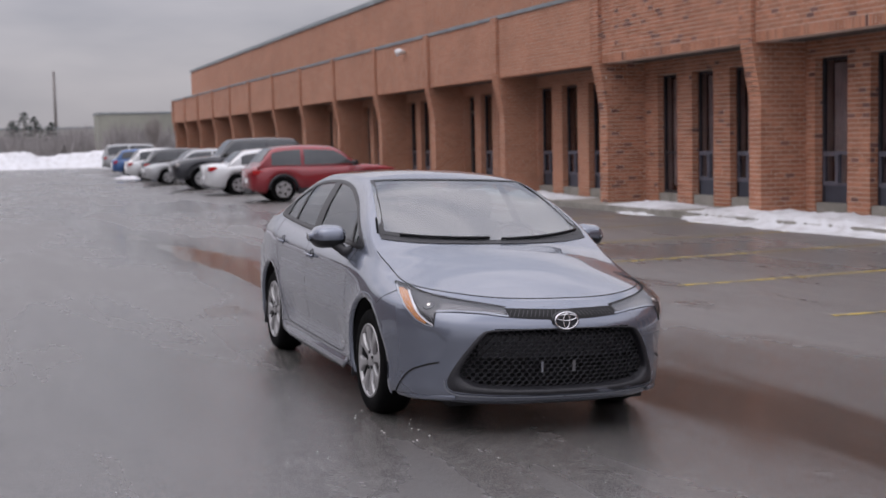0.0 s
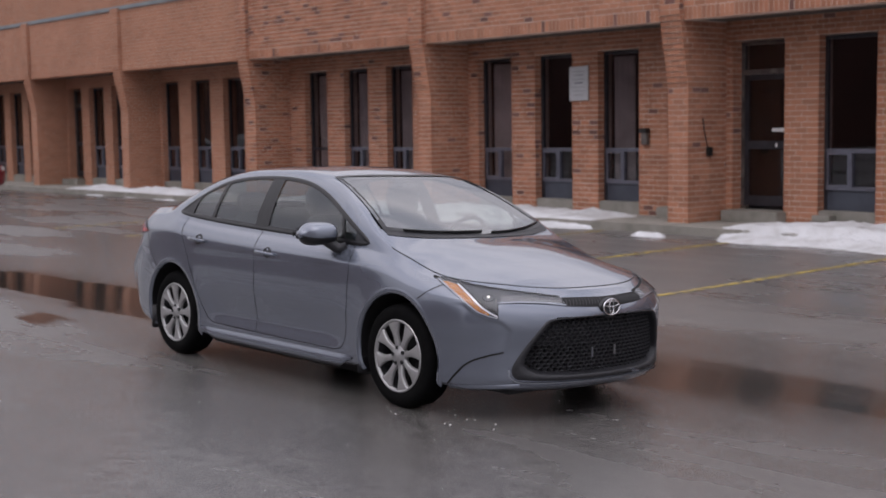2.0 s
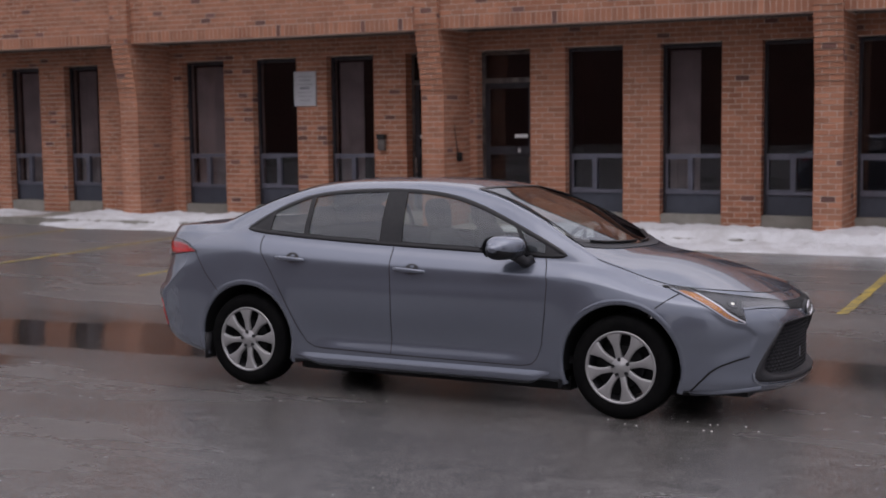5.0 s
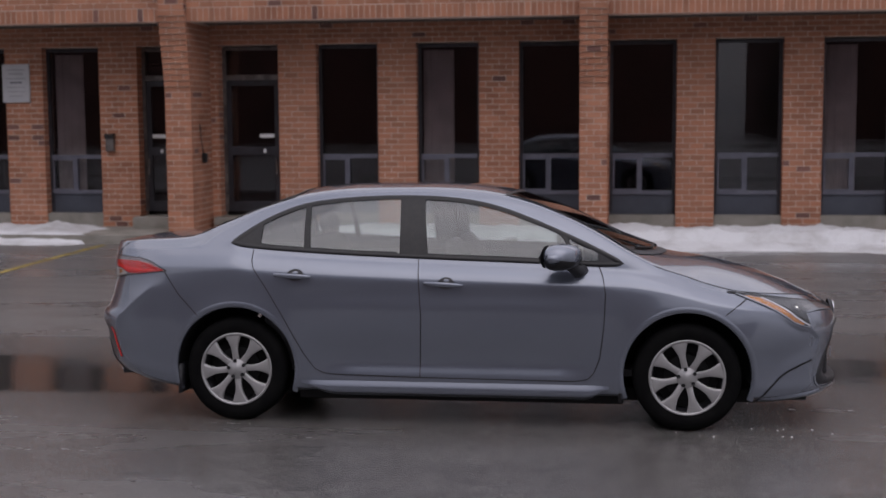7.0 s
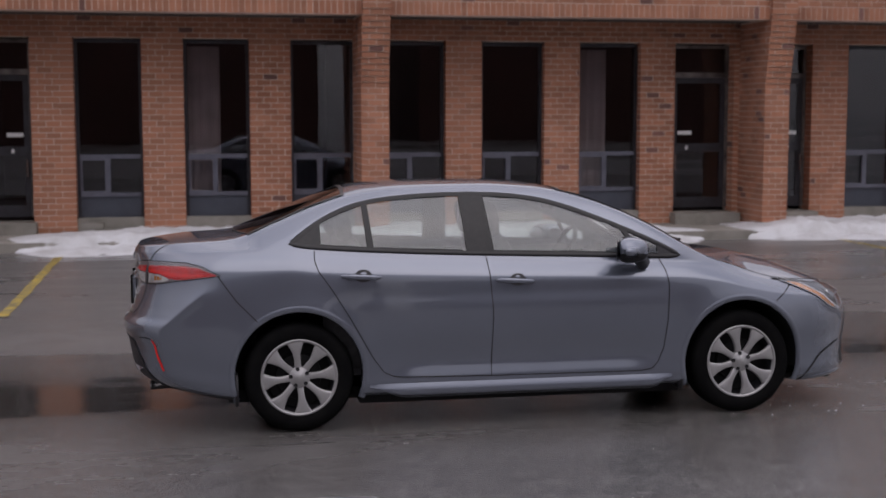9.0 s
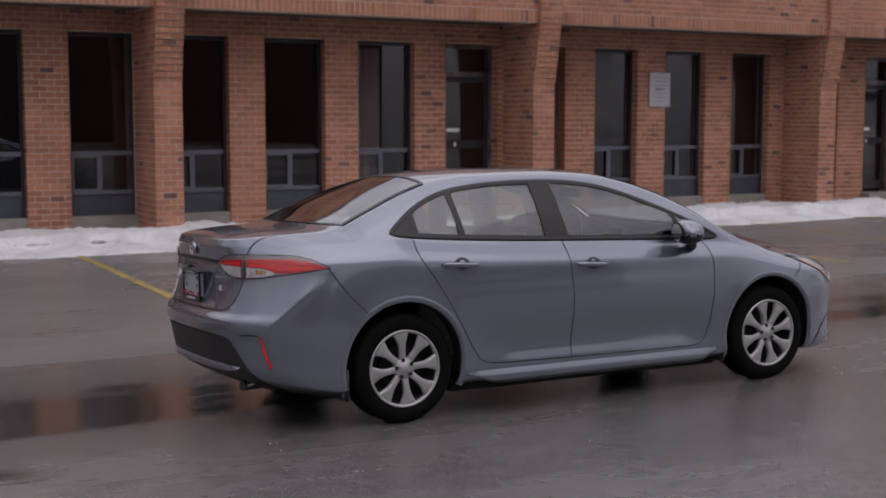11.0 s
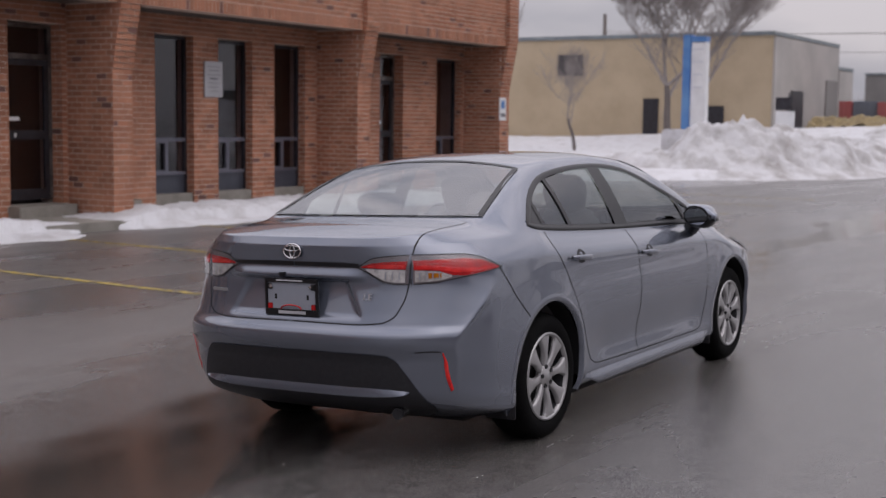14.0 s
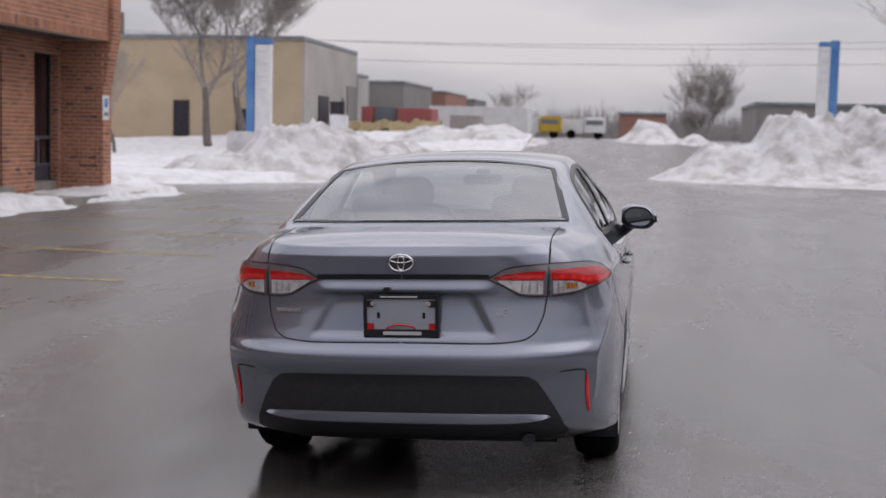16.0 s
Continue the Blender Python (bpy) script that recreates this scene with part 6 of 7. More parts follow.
def seat(x, y, w):
    s = part("seat", cushion(x - 0.25, x + 0.27, y - w, y + w, 0.38, 0.56, 0.07), M["cloth"], sedan, "dark cloth seat", True)
    top = 0.70 if w < 0.4 else 0.92
    bm = padded([(0.0, w * 0.9, 0.07, 0), (0.12, w * 0.98, 0.085, 0), (0.34, w, 0.085, 0), (0.48, w * (top + 1) / 2, 0.075, 0), (0.56, w * top, 0.065, 0), (0.605, w * top * 0.9, 0.05, 0), (0.63, w * top * 0.72, 0.03, 0), (0.635, 0.0, 0.0, 0)])
    bmesh.ops.transform(bm, matrix=Matrix.Translation((x - 0.24, y, 0.50)) @ Matrix.Rotation(radians(-20), 4, "Y"), verts=bm.verts)
    part("seat_back", bm, M["cloth"], s, smooth=True)
    tall = 0.20 if w < 0.4 else 0.13
    for yy in ((y,) if w < 0.4 else (-0.36, 0.36)):
        bm = padded([(-0.03, 0.0, 0.0, 0), (-0.025, 0.08, 0.03, 0), (0.0, 0.118, 0.045, 0), (tall * 0.45, 0.138, 0.055, 0), (tall * 0.75, 0.132, 0.052, 0), (tall * 0.92, 0.11, 0.04, 0), (tall, 0.075, 0.02, 0), (tall + 0.002, 0.0, 0.0, 0)])
        bmesh.ops.transform(bm, matrix=Matrix.Translation((x - 0.47, yy, 1.10)) @ Matrix.Rotation(radians(-10), 4, "Y"), verts=bm.verts)
        part("headrest", bm, M["cloth"], s, smooth=True)


seat(0.36, -0.36, 0.25)
seat(0.36, 0.36, 0.25)
seat(-0.56, 0.0, 0.62)
part("cabin_floor", boxes((-1.3, 1.2, -0.74, 0.74, 0.30, 0.34)), M["plastic"], sedan)
part("parcel_shelf", boxes((-1.72, -1.05, -0.60, 0.60, 0.97, 1.0)), M["cloth"], sedan)
part("dashboard", boxes((0.72, 1.10, -0.72, 0.72, 0.62, 0.93), bevel=0.06), M["plastic"], sedan, "dark dashboard")
part("display", boxes((0.69, 0.72, -0.12, 0.10, 0.92, 1.02), bevel=0.008), M["trim"], sedan)
sw = Matrix.Translation((0.56, 0.37, 0.93)) @ Matrix.Rotation(radians(-65), 4, "Y")
bm = tube(bmesh.new(), [sw @ Vector((0.185 * math.cos(a), 0.185 * math.sin(a), 0)) for a in [k * math.pi / 16 for k in range(32)]], 0.016, 8, True)
wheel_ob = part("steering_wheel", bm, M["trim"], sedan, "black steering wheel", True)
bm = boxes((-0.06, 0.06, -0.16, 0.16, -0.02, 0.02), bevel=0.015)
bmesh.ops.transform(bm, matrix=sw, verts=bm.verts)
part("wheel_hub", bm, M["trim"], wheel_ob)
part("inside_mirror", boxes((0.34, 0.375, -0.12, 0.12, 1.235, 1.295), bevel=0.012), M["trim"], sedan)
part("sensor_box", boxes((0.36, 0.43, -0.05, 0.05, 1.30, 1.33), bevel=0.012), M["guide"], sedan)
part("headliner", orient(grid_faces(bmesh.new(), [[Vector((x, y, cast(x, -abs(y), "z")[0].z - 0.03)) for y in np.linspace(-0.52, 0.52, 20)] for x in np.linspace(-1.0, 0.27, 20)]), (0, 0, 2.5)), M["lining"], sedan, "pale grey roof lining", True)
for x0, x1 in ((-1.2, -0.26), (-0.2, 0.82)):
    both("door_card", boxes((x0, x1, -0.76, -0.72, 0.34, 0.955), bevel=0.015), M["cloth"], sedan)

# ---- snow ----
def snow_field(name, x0, x1, y0, y1, step, height, mat, label, base=None, kind="", group=""):
    """Snow as one sheet over a patch; height(x, y) gives its depth, and bare ground stays bare."""
    nx, ny = max(2, int((x1 - x0) / step)), max(2, int((y1 - y0) / step))
    base = base or ground_z
    v, f, hs = [], [], []
    for j in range(ny + 1):
        for i in range(nx + 1):
            x, y = x0 + (x1 - x0) * i / nx, y0 + (y1 - y0) * j / ny
            h = height(x, y)
            hs.append(h)
            v.append((x, y, base(x, y) + (h if h > 0 else -0.06)))
    for j in range(ny):
        for i in range(nx):
            q = (j * (nx + 1) + i, j * (nx + 1) + i + 1, (j + 1) * (nx + 1) + i + 1, (j + 1) * (nx + 1) + i)
            if max(hs[k] for k in q) > 0:
                f.append(q)
    used = sorted({k for q in f for k in q})
    re = {k: i for i, k in enumerate(used)}
    ob = obj_from(name, [v[k] for k in used], [tuple(re[k] for k in q) for q in f], M[mat], smooth=True)
    return tagged(ob, label, "snow", group, kind)


def nz(x, y, s, seed=0.0):
    return noise.noise(Vector((x * s + seed, y * s - seed * 0.7, seed * 1.3)))


def lumps(x, y, seed=0.0):
    return 0.5 * nz(x, y, 0.9, seed) + 0.3 * nz(x, y, 2.3, seed + 5) + 0.16 * nz(x, y, 5.5, seed + 9) + 0.08 * nz(x, y, 12, seed + 3)


def kerb_base(x, y):
    return ZB if y > 9.75 else ground_z(x, y)


for k, (a, c, deep, front) in enumerate(((-27.0, -19.4, 0.12, 9.3), (-17.3, -13.9, 0.13, 9.3), (-13.5, -6.6, 0.13, 9.0), (-4.45, 5.3, 0.15, 8.85), (5.9, 15.2, 0.16, 8.95), (15.9, 21.2, 0.14, 9.2))):
    def depth(x, y, a=a, c=c, deep=deep, front=front, k=k):
        e = min(x - a, c - x) + 0.5 * nz(x, y, 0.8, k)
        d = min(y - front - 0.25 - 0.35 * nz(x, y, 0.7, k + 3), 11.3 - y + 0.2 * nz(x, y, 1.1, k))
        s = min(1.0, max(0.0, e / 1.0)) ** 0.8 * min(1.0, max(0.0, d / 0.7)) ** 0.75
        return s * (0.78 * deep + 0.13 * lumps(x * 1.3, y * 1.3, k * 3.1) + 0.05 * nz(x, y, 9, k)) - 0.02 if s > 0 else -0.05
    snow_field("snow_bank", a - 0.6, c + 0.6, front - 0.4, 11.45, 0.075, depth, "snow", "low bank of white cleared snow along the pavement", kerb_base, group="snow banks along the building")


def heap_depth(peaks, seed, rough=0.5):
    def depth(x, y):
        h = 0.0
        for px, py, ph, rx, ry in peaks:
            q = ((x - px) / rx) ** 2 + ((y - py) / ry) ** 2
            if q < 9:
                h = max(h, ph * min(1.0, 1.5 * math.exp(-q * 0.8))) + 0.06 * ph * math.exp(-q * 0.75)
        if h < 0.05:
            return -0.05
        return h * (0.92 + 0.75 * rough * lumps(x * 1.1, y * 1.1, seed)) + (0.4 * rough * lumps(x * 2.3, y * 2.3, seed + 4) + 0.26 * rough * (0.5 - abs(nz(x, y, 1.5, seed + 6)) * 2.2) + 0.2 * rough * (0.4 - abs(nz(x, y, 3.4, seed + 2)) * 2.2)) * min(1, h * 2) - 0.06
    return depth


snow_field("snow_pile", 26.5, 50, 3.5, 15.5, 0.12, heap_depth(((33, 10.3, 1.6, 2.4, 1.4), (33.6, 9.2, 1.5, 2.4, 1.2), (34.8, 8.0, 1.15, 2.2, 1.1), (37.5, 7.6, 0.75, 2.6, 1.1), (31.0, 12.0, 0.75, 1.8, 1.4), (40.5, 9.5, 1.1, 2.2, 1.4), (42.5, 8.0, 0.9, 2.2, 1.2), (46, 9.8, 0.9, 2.4, 1.5)), 2.0), "snow_dirty", "high ploughed pile of lumpy dirty snow", group="ploughed snow piles")
snow_field("snow_pile", 36.5, 52, -22, 1.5, 0.12, heap_depth(((43, -3.9, 1.35, 2.3, 1.4), (43.2, -6.5, 2.45, 2.7, 1.75), (43.8, -9.6, 2.7, 3.0, 2.3), (44.2, -13.2, 2.7, 3.0, 2.5), (44.5, -17, 2.5, 3.0, 2.4), (42.2, -2.4, 0.5, 1.6, 0.9)), 7.0, 0.34), "snow_dirty", "high ploughed pile of lumpy dirty snow", group="ploughed snow piles")
snow_field("snow_pile", 55, 76, -8, 14, 0.35, heap_depth(((64, -0.9, 1.15, 2.0, 1.0), (62, -3.2, 0.5, 1.5, 0.5), (60, 7.4, 0.8, 2.5, 1.6), (58, 10.2, 0.75, 2.5, 1.4)), 11.0), "snow_dirty", "far ploughed pile of snow by the road", group="ploughed snow piles")


def lawn(x, y):
    edge = float(np.interp(y, [5.0, 6.5, 8.6, 9.4, 13.5, 70], [60, 37, 31, 28, 23.2, 23.0]))
    d = x - edge + 0.8 * nz(x, y, 0.5, 3) + 0.4 * nz(x, y, 1.4, 8)
    if d <= 0:
        return -0.05
    return 0.25 * min(1.0, d / 1.6) ** 0.6 + 0.12 * lumps(x, y, 4) * min(1, d) + 0.02


snow_field("snow_lawn", 22, 62, 5.2, 60, 0.32, lawn, "snow", "wide lawn covered with trodden white snow", kind="structure")
snow_field("snow_bank", -112, -96, -60, 9.5, 0.4, heap_depth([(-105 + 1.5 * math.sin(i), -58 + i * 2.6, 1.15 + 0.25 * math.sin(i * 2.1), 3.0, 2.2) for i in range(26)], 21.0, 0.35), "snow", "long far bank of ploughed snow at the lot's end", group="ploughed snow piles")
snow_field("snow_patch", -64, -56, 2.6, 5.4, 0.2, heap_depth(((-60, 4, 0.16, 2.2, 0.5),), 31.0), "snow", "thin remaining patch of snow on the asphalt")
snow_field("snow_patch", -6.0, -4.6, 8.9, 9.6, 0.05, heap_depth(((-5.3, 9.25, 0.12, 0.35, 0.12),), 33.0), "snow", "thin remaining patch of snow on the asphalt")


def crumbs():
    v, f = [], []
    r = random.Random(5)
    for i in range(230):
        near = i < 13
        x, y = (r.gauss(1.85, 0.3), r.gauss(-0.80, 0.16)) if near else (r.uniform(-3, 5), r.uniform(-4.5, 0.2))
        s = abs(r.gauss(0.001, 0.004)) + 0.002 if near else r.uniform(0.0012, 0.003)
        z = ground_z(x, y) + s * 0.3
        i0 = len(v)
        for d in ((1, 0, 0), (-1, 0, 0), (0, 1, 0), (0, -1, 0), (0, 0, 1), (0, 0, -1)):
            v.append((x + d[0] * s * r.uniform(0.7, 1.8), y + d[1] * s * r.uniform(0.7, 1.6), z + d[2] * s * r.uniform(0.5, 1.0)))
        f += [(i0 + a, i0 + b, i0 + c) for a, b, c in ((0, 2, 4), (2, 1, 4), (1, 3, 4), (3, 0, 4), (2, 0, 5), (1, 2, 5), (3, 1, 5), (0, 3, 5))]
    tagged(obj_from("ice_crumbs", v, f, M["snow_dirty"]), "small crumbs of ice and grit on the asphalt", "ice", kind="stuff")


crumbs()

# ---- fittings on the building ----
for x, z in ((-8.52, 2.40), (9.72, 2.25)):
    sg = thing("wall_sign", "white notice board with grey lines on a brick pillar", "sign", "notice boards")
    part("board", boxes((x - 0.225, x + 0.225, YW - 0.035, YW - 0.008, z - 0.3, z + 0.3), bevel=0.004), M["pale_bar"], sg)
    for i, (w, h) in enumerate(((0.3, 0.02), (0.24, 0.03), (0.32, 0.02), (0.2, 0.03), (0.3, 0.016), (0.28, 0.016), (0.22, 0.016))):
        part("text_bar", boxes((x - w / 2, x + w / 2, YW - 0.037, YW - 0.035, z + 0.2 - i * 0.068, z + 0.2 + h - i * 0.068)), M["sign_line"] if i != 3 else M["grey_bar"], sg)
ic = thing("intercom", "grey wall intercom box with a dark hood", "intercom")
part("case", boxes((-7.06, -6.92, YW - 0.075, YW - 0.008, 1.32, 1.52), bevel=0.01), M["frame_grey"], ic)
part("hood", boxes((-7.065, -6.915, YW - 0.11, YW - 0.008, 1.52, 1.60), bevel=0.006), M["black"], ic)
jb = thing("cable_box", "small dark junction box with a cable", "junction box")
part("case", boxes((PIERS[3] + PIER_W + 0.008, PIERS[3] + PIER_W + 0.07, 10.72, 10.82, 1.16, 1.30), bevel=0.006), M["black"], jb)
part("cable", tube(bmesh.new(), [(PIERS[3] + PIER_W + 0.02, 10.75, 1.3), (PIERS[3] + PIER_W + 0.018, 10.68, 1.5), (PIERS[3] + PIER_W + 0.018, 10.63, 1.75)], 0.008, 6), M["black"], jb)
wlp = thing("wall_lamp", "white wall lamp on the brick fascia", "lamp")
part("lamp_body", tube(bmesh.new(), [(-31.9, YFAS - 0.01, 4.5), (-31.9, YFAS - 0.18, 4.52), (-31.9, YFAS - 0.3, 4.46)], [0.06, 0.1, 0.12], 12), M["white"], wlp, smooth=True)
ps = thing("bay_sign", "small white and blue parking sign on the end pier", "sign")
part("board", boxes((17.98, 18.28, YL - 0.03, YL - 0.01, 1.62, 2.12), bevel=0.004), M["white"], ps)
part("blue_square", boxes((18.05, 18.21, YL - 0.033, YL - 0.03, 1.88, 2.06)), M["blue"], ps)
part("text_bar", boxes((18.03, 18.23, YL - 0.033, YL - 0.03, 1.70, 1.78)), M["grey_bar"], ps)
dp = thing("downpipe", "rust-brown downpipe beside the pier", "pipe", "downpipes")
part("pipe", tube(bmesh.new(), [(6.96, 10.75, 0.15), (6.96, 10.75, 3.2)], 0.045, 10), M["brick_dark"], dp, smooth=True)
bl = thing("loose_blocks", "grey concrete blocks on the sill", "block")
for i, (x, y, z) in enumerate(((-3.62, YW - 0.18, 0.13), (-3.3, YW - 0.2, 0.13), (-3.58, YW - 0.19, 0.21))):
    part("block", boxes((x, x + 0.3, y - 0.1, y + 0.1, z, z + 0.08), bevel=0.008), M["concrete"], bl)


# ---- bare trees ----
def bare_tree(name, x, y, z, height, seed, spread, label, low=0.28, levels=5, stems=1):
    r = random.Random(seed)
    tr = thing(name, label, "tree", "bare trees")
    trunk, limbs, twigs = bmesh.new(), bmesh.new(), bmesh.new()

    def grow(p, d, length, rad, level):
        pts, rr = [p], [rad]
        q, dd = p.copy(), d.copy()
        n = 4 if level < 4 else 3
        for i in range(n):
            dd = (dd + Vector((r.gauss(0, 0.11), r.gauss(0, 0.11), r.gauss(0.08, 0.06)))).normalized()
            q = q + dd * (length / n)
            pts.append(q.copy())
            rr.append(rad * (1 - 0.42 * (i + 1) / n))
        tube(trunk if level == 0 else limbs if level < 3 else twigs, pts, [max(k, 0.008 if height > 6 else 0.0055) for k in rr], 8 if level == 0 else 5 if level < 3 else 3, cap=False)
        if level >= levels:
            return
        if 1 <= level < levels - 1:
            for i in range(5 if height > 6 else 2):
                a = r.uniform(0, 2 * math.pi)
                nd = (dd * 0.5 + Vector((math.cos(a), math.sin(a), 0.25))).normalized()
                grow(pts[r.choice((1, 2, 3))], nd, length * r.uniform(0.3, 0.5), max(0.008, rr[-1] * 0.4), levels - 1)
        kids = r.choice((3, 4)) if level < 2 else 3 if level < 4 else 4
        for i in range(kids):
            at = pts[-1] if i == 0 else pts[r.choice((1, 2, 3) if level > 3 else (2, 3, 4) if level else (3, 4))]
            a = r.uniform(0, 2 * math.pi)
            tilt = r.uniform(0.25, 0.72) * spread
            nd = (dd * math.cos(tilt) + Vector((math.cos(a), math.sin(a), 0.15)) * math.sin(tilt)).normalized()
            grow(at, nd, length * r.uniform(0.66, 0.92), rr[-1] * r.uniform(0.6, 0.82), level + 1)
    for i in range(stems):
        lean = Vector((r.uniform(-0.6, 0.6), r.uniform(-0.6, 0.6), 1)).normalized() if stems > 1 else Vector((0, 0, 1))
        grow(Vector((x, y, z)), lean, height * low * (r.uniform(0.7, 1.1) if stems > 1 else 1.0), height * 0.02 / stems ** 0.5, 0)
    part("trunk", trunk, M["bark" if stems == 1 else "twig"], tr, smooth=True)
    tagged(part("branchwork", limbs, M["twig"], tr, smooth=True), kind="stuff")
    tagged(part("crown", twigs, M["twig"], tr, smooth=True), kind="stuff")


bare_tree("bare_tree", 52, 19.9, 0.3, 11.5, 3, 1.15, "leafless grey tree with a wide twiggy crown", 0.28, 6)
bare_tree("bare_tree", 53, 18.3, 0.3, 12.0, 8, 1.15, "leafless grey tree with a wide twiggy crown", 0.3, 6)
bare_tree("bare_tree", 47, 22.5, 0.3, 4.6, 12, 1.1, "small leafless tree on a snowy lawn", 0.34, 5)
bare_tree("bare_tree", 49, 28.9, 0.4, 9.0, 51, 1.0, "slender leafless tree beside a pole on the snowy lawn", 0.3, 6)
bare_tree("bare_shrub", 66, -3.9, 1.35, 4.6, 17, 1.2, "tall bushy leafless shrub behind a snow pile", 0.27, 5, 4)
bare_tree("bare_shrub", 67, -3.2, 1.35, 2.8, 18, 1.4, "low dense leafless shrub behind a snow pile", 0.26, 4, 7)
bare_tree("bare_tree", 47, -12.6, 0.5, 8.5, 23, 1.0, "leafless tree beside a blue pylon sign", 0.25, 6)
bare_tree("bare_tree", 44, -41, 0.0, 11.0, 41, 1.05, "tall leafless tree across the lot", 0.27, 5)
bare_tree("bare_tree", 52, -37, 0.0, 10.0, 42, 1.1, "tall leafless tree across the lot", 0.27, 5)
bare_tree("bare_tree", 92, 9.6, 1.35, 5.0, 27, 1.1, "distant small leafless tree", 0.25, 5)
bare_tree("bare_tree", -118, 16.5, 0.0, 9.0, 31, 1.0, "distant leafless tree behind the building", 0.2, 5)
bare_tree("bare_tree", -126, 14.0, 0.0, 7.0, 33, 1.1, "distant leafless tree behind the building", 0.2, 5)

# ---- far side of the road ----
M["yellow_paint"] = material("yellow_paint", (0.6, 0.42, 0.04), 0.5, second=(0.5, 0.34, 0.03), scale=3)
def house_block(name, label, rows, mat, roof="coping", windows=()):
    h = thing(name, label, "building")
    for r in rows:
        part("wall", boxes(r), M[mat], h)
        part("roof_edge", boxes((r[0] - 0.1, r[1] + 0.1, r[2] - 0.1, r[3] + 0.1, r[5] + 0.004, r[5] + 0.22)), M[roof], h)
    for w in windows:
        win = part("window", boxes(w), M["frame_dark"], h)
    return h


tan_b = house_block("tan_warehouse", "tan brick warehouse with a pale grey side wall", [(61.3, 74, 17.9, 75, 0.0, 6.35), (74.2, 77.5, 17.9, 60, 0.0, 5.0)], "tan", windows=[(61.22, 61.32, 29.0, 30.6, 4.3, 5.5), (61.22, 61.32, 24.3, 25.2, 0.9, 3.0), (61.22, 61.32, 20.5, 21.6, 0.9, 2.6)])
part("side_wall", boxes((61.35, 74, 17.78, 17.9, 0.0, 6.3), (74.2, 77.5, 17.78, 17.9, 0.0, 4.95)), M["pale"], tan_b, "pale grey side wall")
part("door", boxes((64.3, 66.5, 17.70, 17.78, 1.3, 3.5)), M["frame_dark"], tan_b)
part("door", boxes((71.2, 73.6, 17.70, 17.78, 1.3, 4.3)), M["grey_wall"], tan_b)
part("roof_unit", boxes((65.5, 67.5, 37.5, 38.7, 6.5, 7.7), bevel=0.05), M["grey_wall"], tan_b, "grey rooftop air unit")
yp = thing("yellow_pipe", "yellow gas pipe standing against the tan wall", "pipe")
part("pipe", tube(bmesh.new(), [(61.15, 34.3, 0.4), (61.15, 34.3, 2.4)], 0.09, 10), M["yellow_paint"], yp, smooth=True)
house_block("grey_hall", "flat-roofed grey-brown industrial building far off", [(130, 148, 25.5, 29.9, 0, 6.8)], "grey_wall")
house_block("brick_hall", "flat-roofed orange brick building far off", [(150, 168, 24.15, 28.2, 0, 6.5)], "red_wall")
house_block("grey_hall", "small flat-roofed grey building far off", [(172, 185, 23.6, 26.8, 0, 6.2)], "grey_wall")
house_block("brick_hall", "low brown brick building beyond the road", [(100, 112, -2.0, 1.8, 0, 3.4)], "red_wall")
house_block("grey_hall", "long dark grey flat-roofed hall beyond the snow", [(85, 100, -60, -8.0, 0, 4.0)], "grey_wall")
# unseen halls inferred from reflections; height and place set to block low sky
house_block("brick_hall", "unseen brown brick hall across the lot that blocks low sky", [(-120, 4, -60, -35, 0, 10.0)], "dark_brick")
house_block("brick_hall", "unseen brown brick hall across the lot that blocks low sky", [(10, 29, -66, -40, 0, 9.0)], "dark_brick")


def container(x0, x1, y0, y1, z0, z1, mat, name, label, ribs=True):
    c = thing(name, label, "container")
    part("box", boxes((x0, x1, y0, y1, z0, z1), bevel=0.03), M[mat], c)
    if ribs:
        for i in range(int((y1 - y0) / 0.3)):
            part("rib", boxes((x0 - 0.04, x0 - 0.002, y0 + 0.1 + i * 0.3, y0 + 0.22 + i * 0.3, z0 + 0.1, z1 - 0.1)), M[mat], c)


# container colours paled, with distance haze mixed into the paint
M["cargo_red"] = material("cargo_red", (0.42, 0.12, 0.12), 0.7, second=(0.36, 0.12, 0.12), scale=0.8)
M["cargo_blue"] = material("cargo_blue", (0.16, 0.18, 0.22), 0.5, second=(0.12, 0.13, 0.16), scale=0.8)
M["yellow"] = material("yellow", (0.55, 0.38, 0.04), 0.5, second=(0.45, 0.3, 0.03), scale=1.2)
M["straw"] = material("straw", (0.32, 0.25, 0.13), 0.9, second=(0.2, 0.155, 0.09), scale=3, grain=0.5, grain_scale=8)
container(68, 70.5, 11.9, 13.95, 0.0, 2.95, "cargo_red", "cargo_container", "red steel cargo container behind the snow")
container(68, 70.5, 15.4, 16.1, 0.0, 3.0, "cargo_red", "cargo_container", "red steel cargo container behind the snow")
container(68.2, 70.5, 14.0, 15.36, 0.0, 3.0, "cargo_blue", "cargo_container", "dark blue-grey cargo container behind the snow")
container(76, 79, 7.0, 13.4, 0.0, 3.3, "white", "cargo_trailer", "white box trailer parked beyond the snow", False)
container(61, 62.5, 8.1, 9.7, 0.0, 2.5, "twig", "timber_stack", "dark stack of timber beyond the snow", False)
snow_field("dry_reeds", 63, 67, 10.8, 16.6, 0.2, lambda x, y: 0.75 + 0.4 * nz(x * 3, y * 3, 1.3, 2) - 0.25 * abs(x - 65), "straw", "strip of tall straw-coloured reeds by the road")
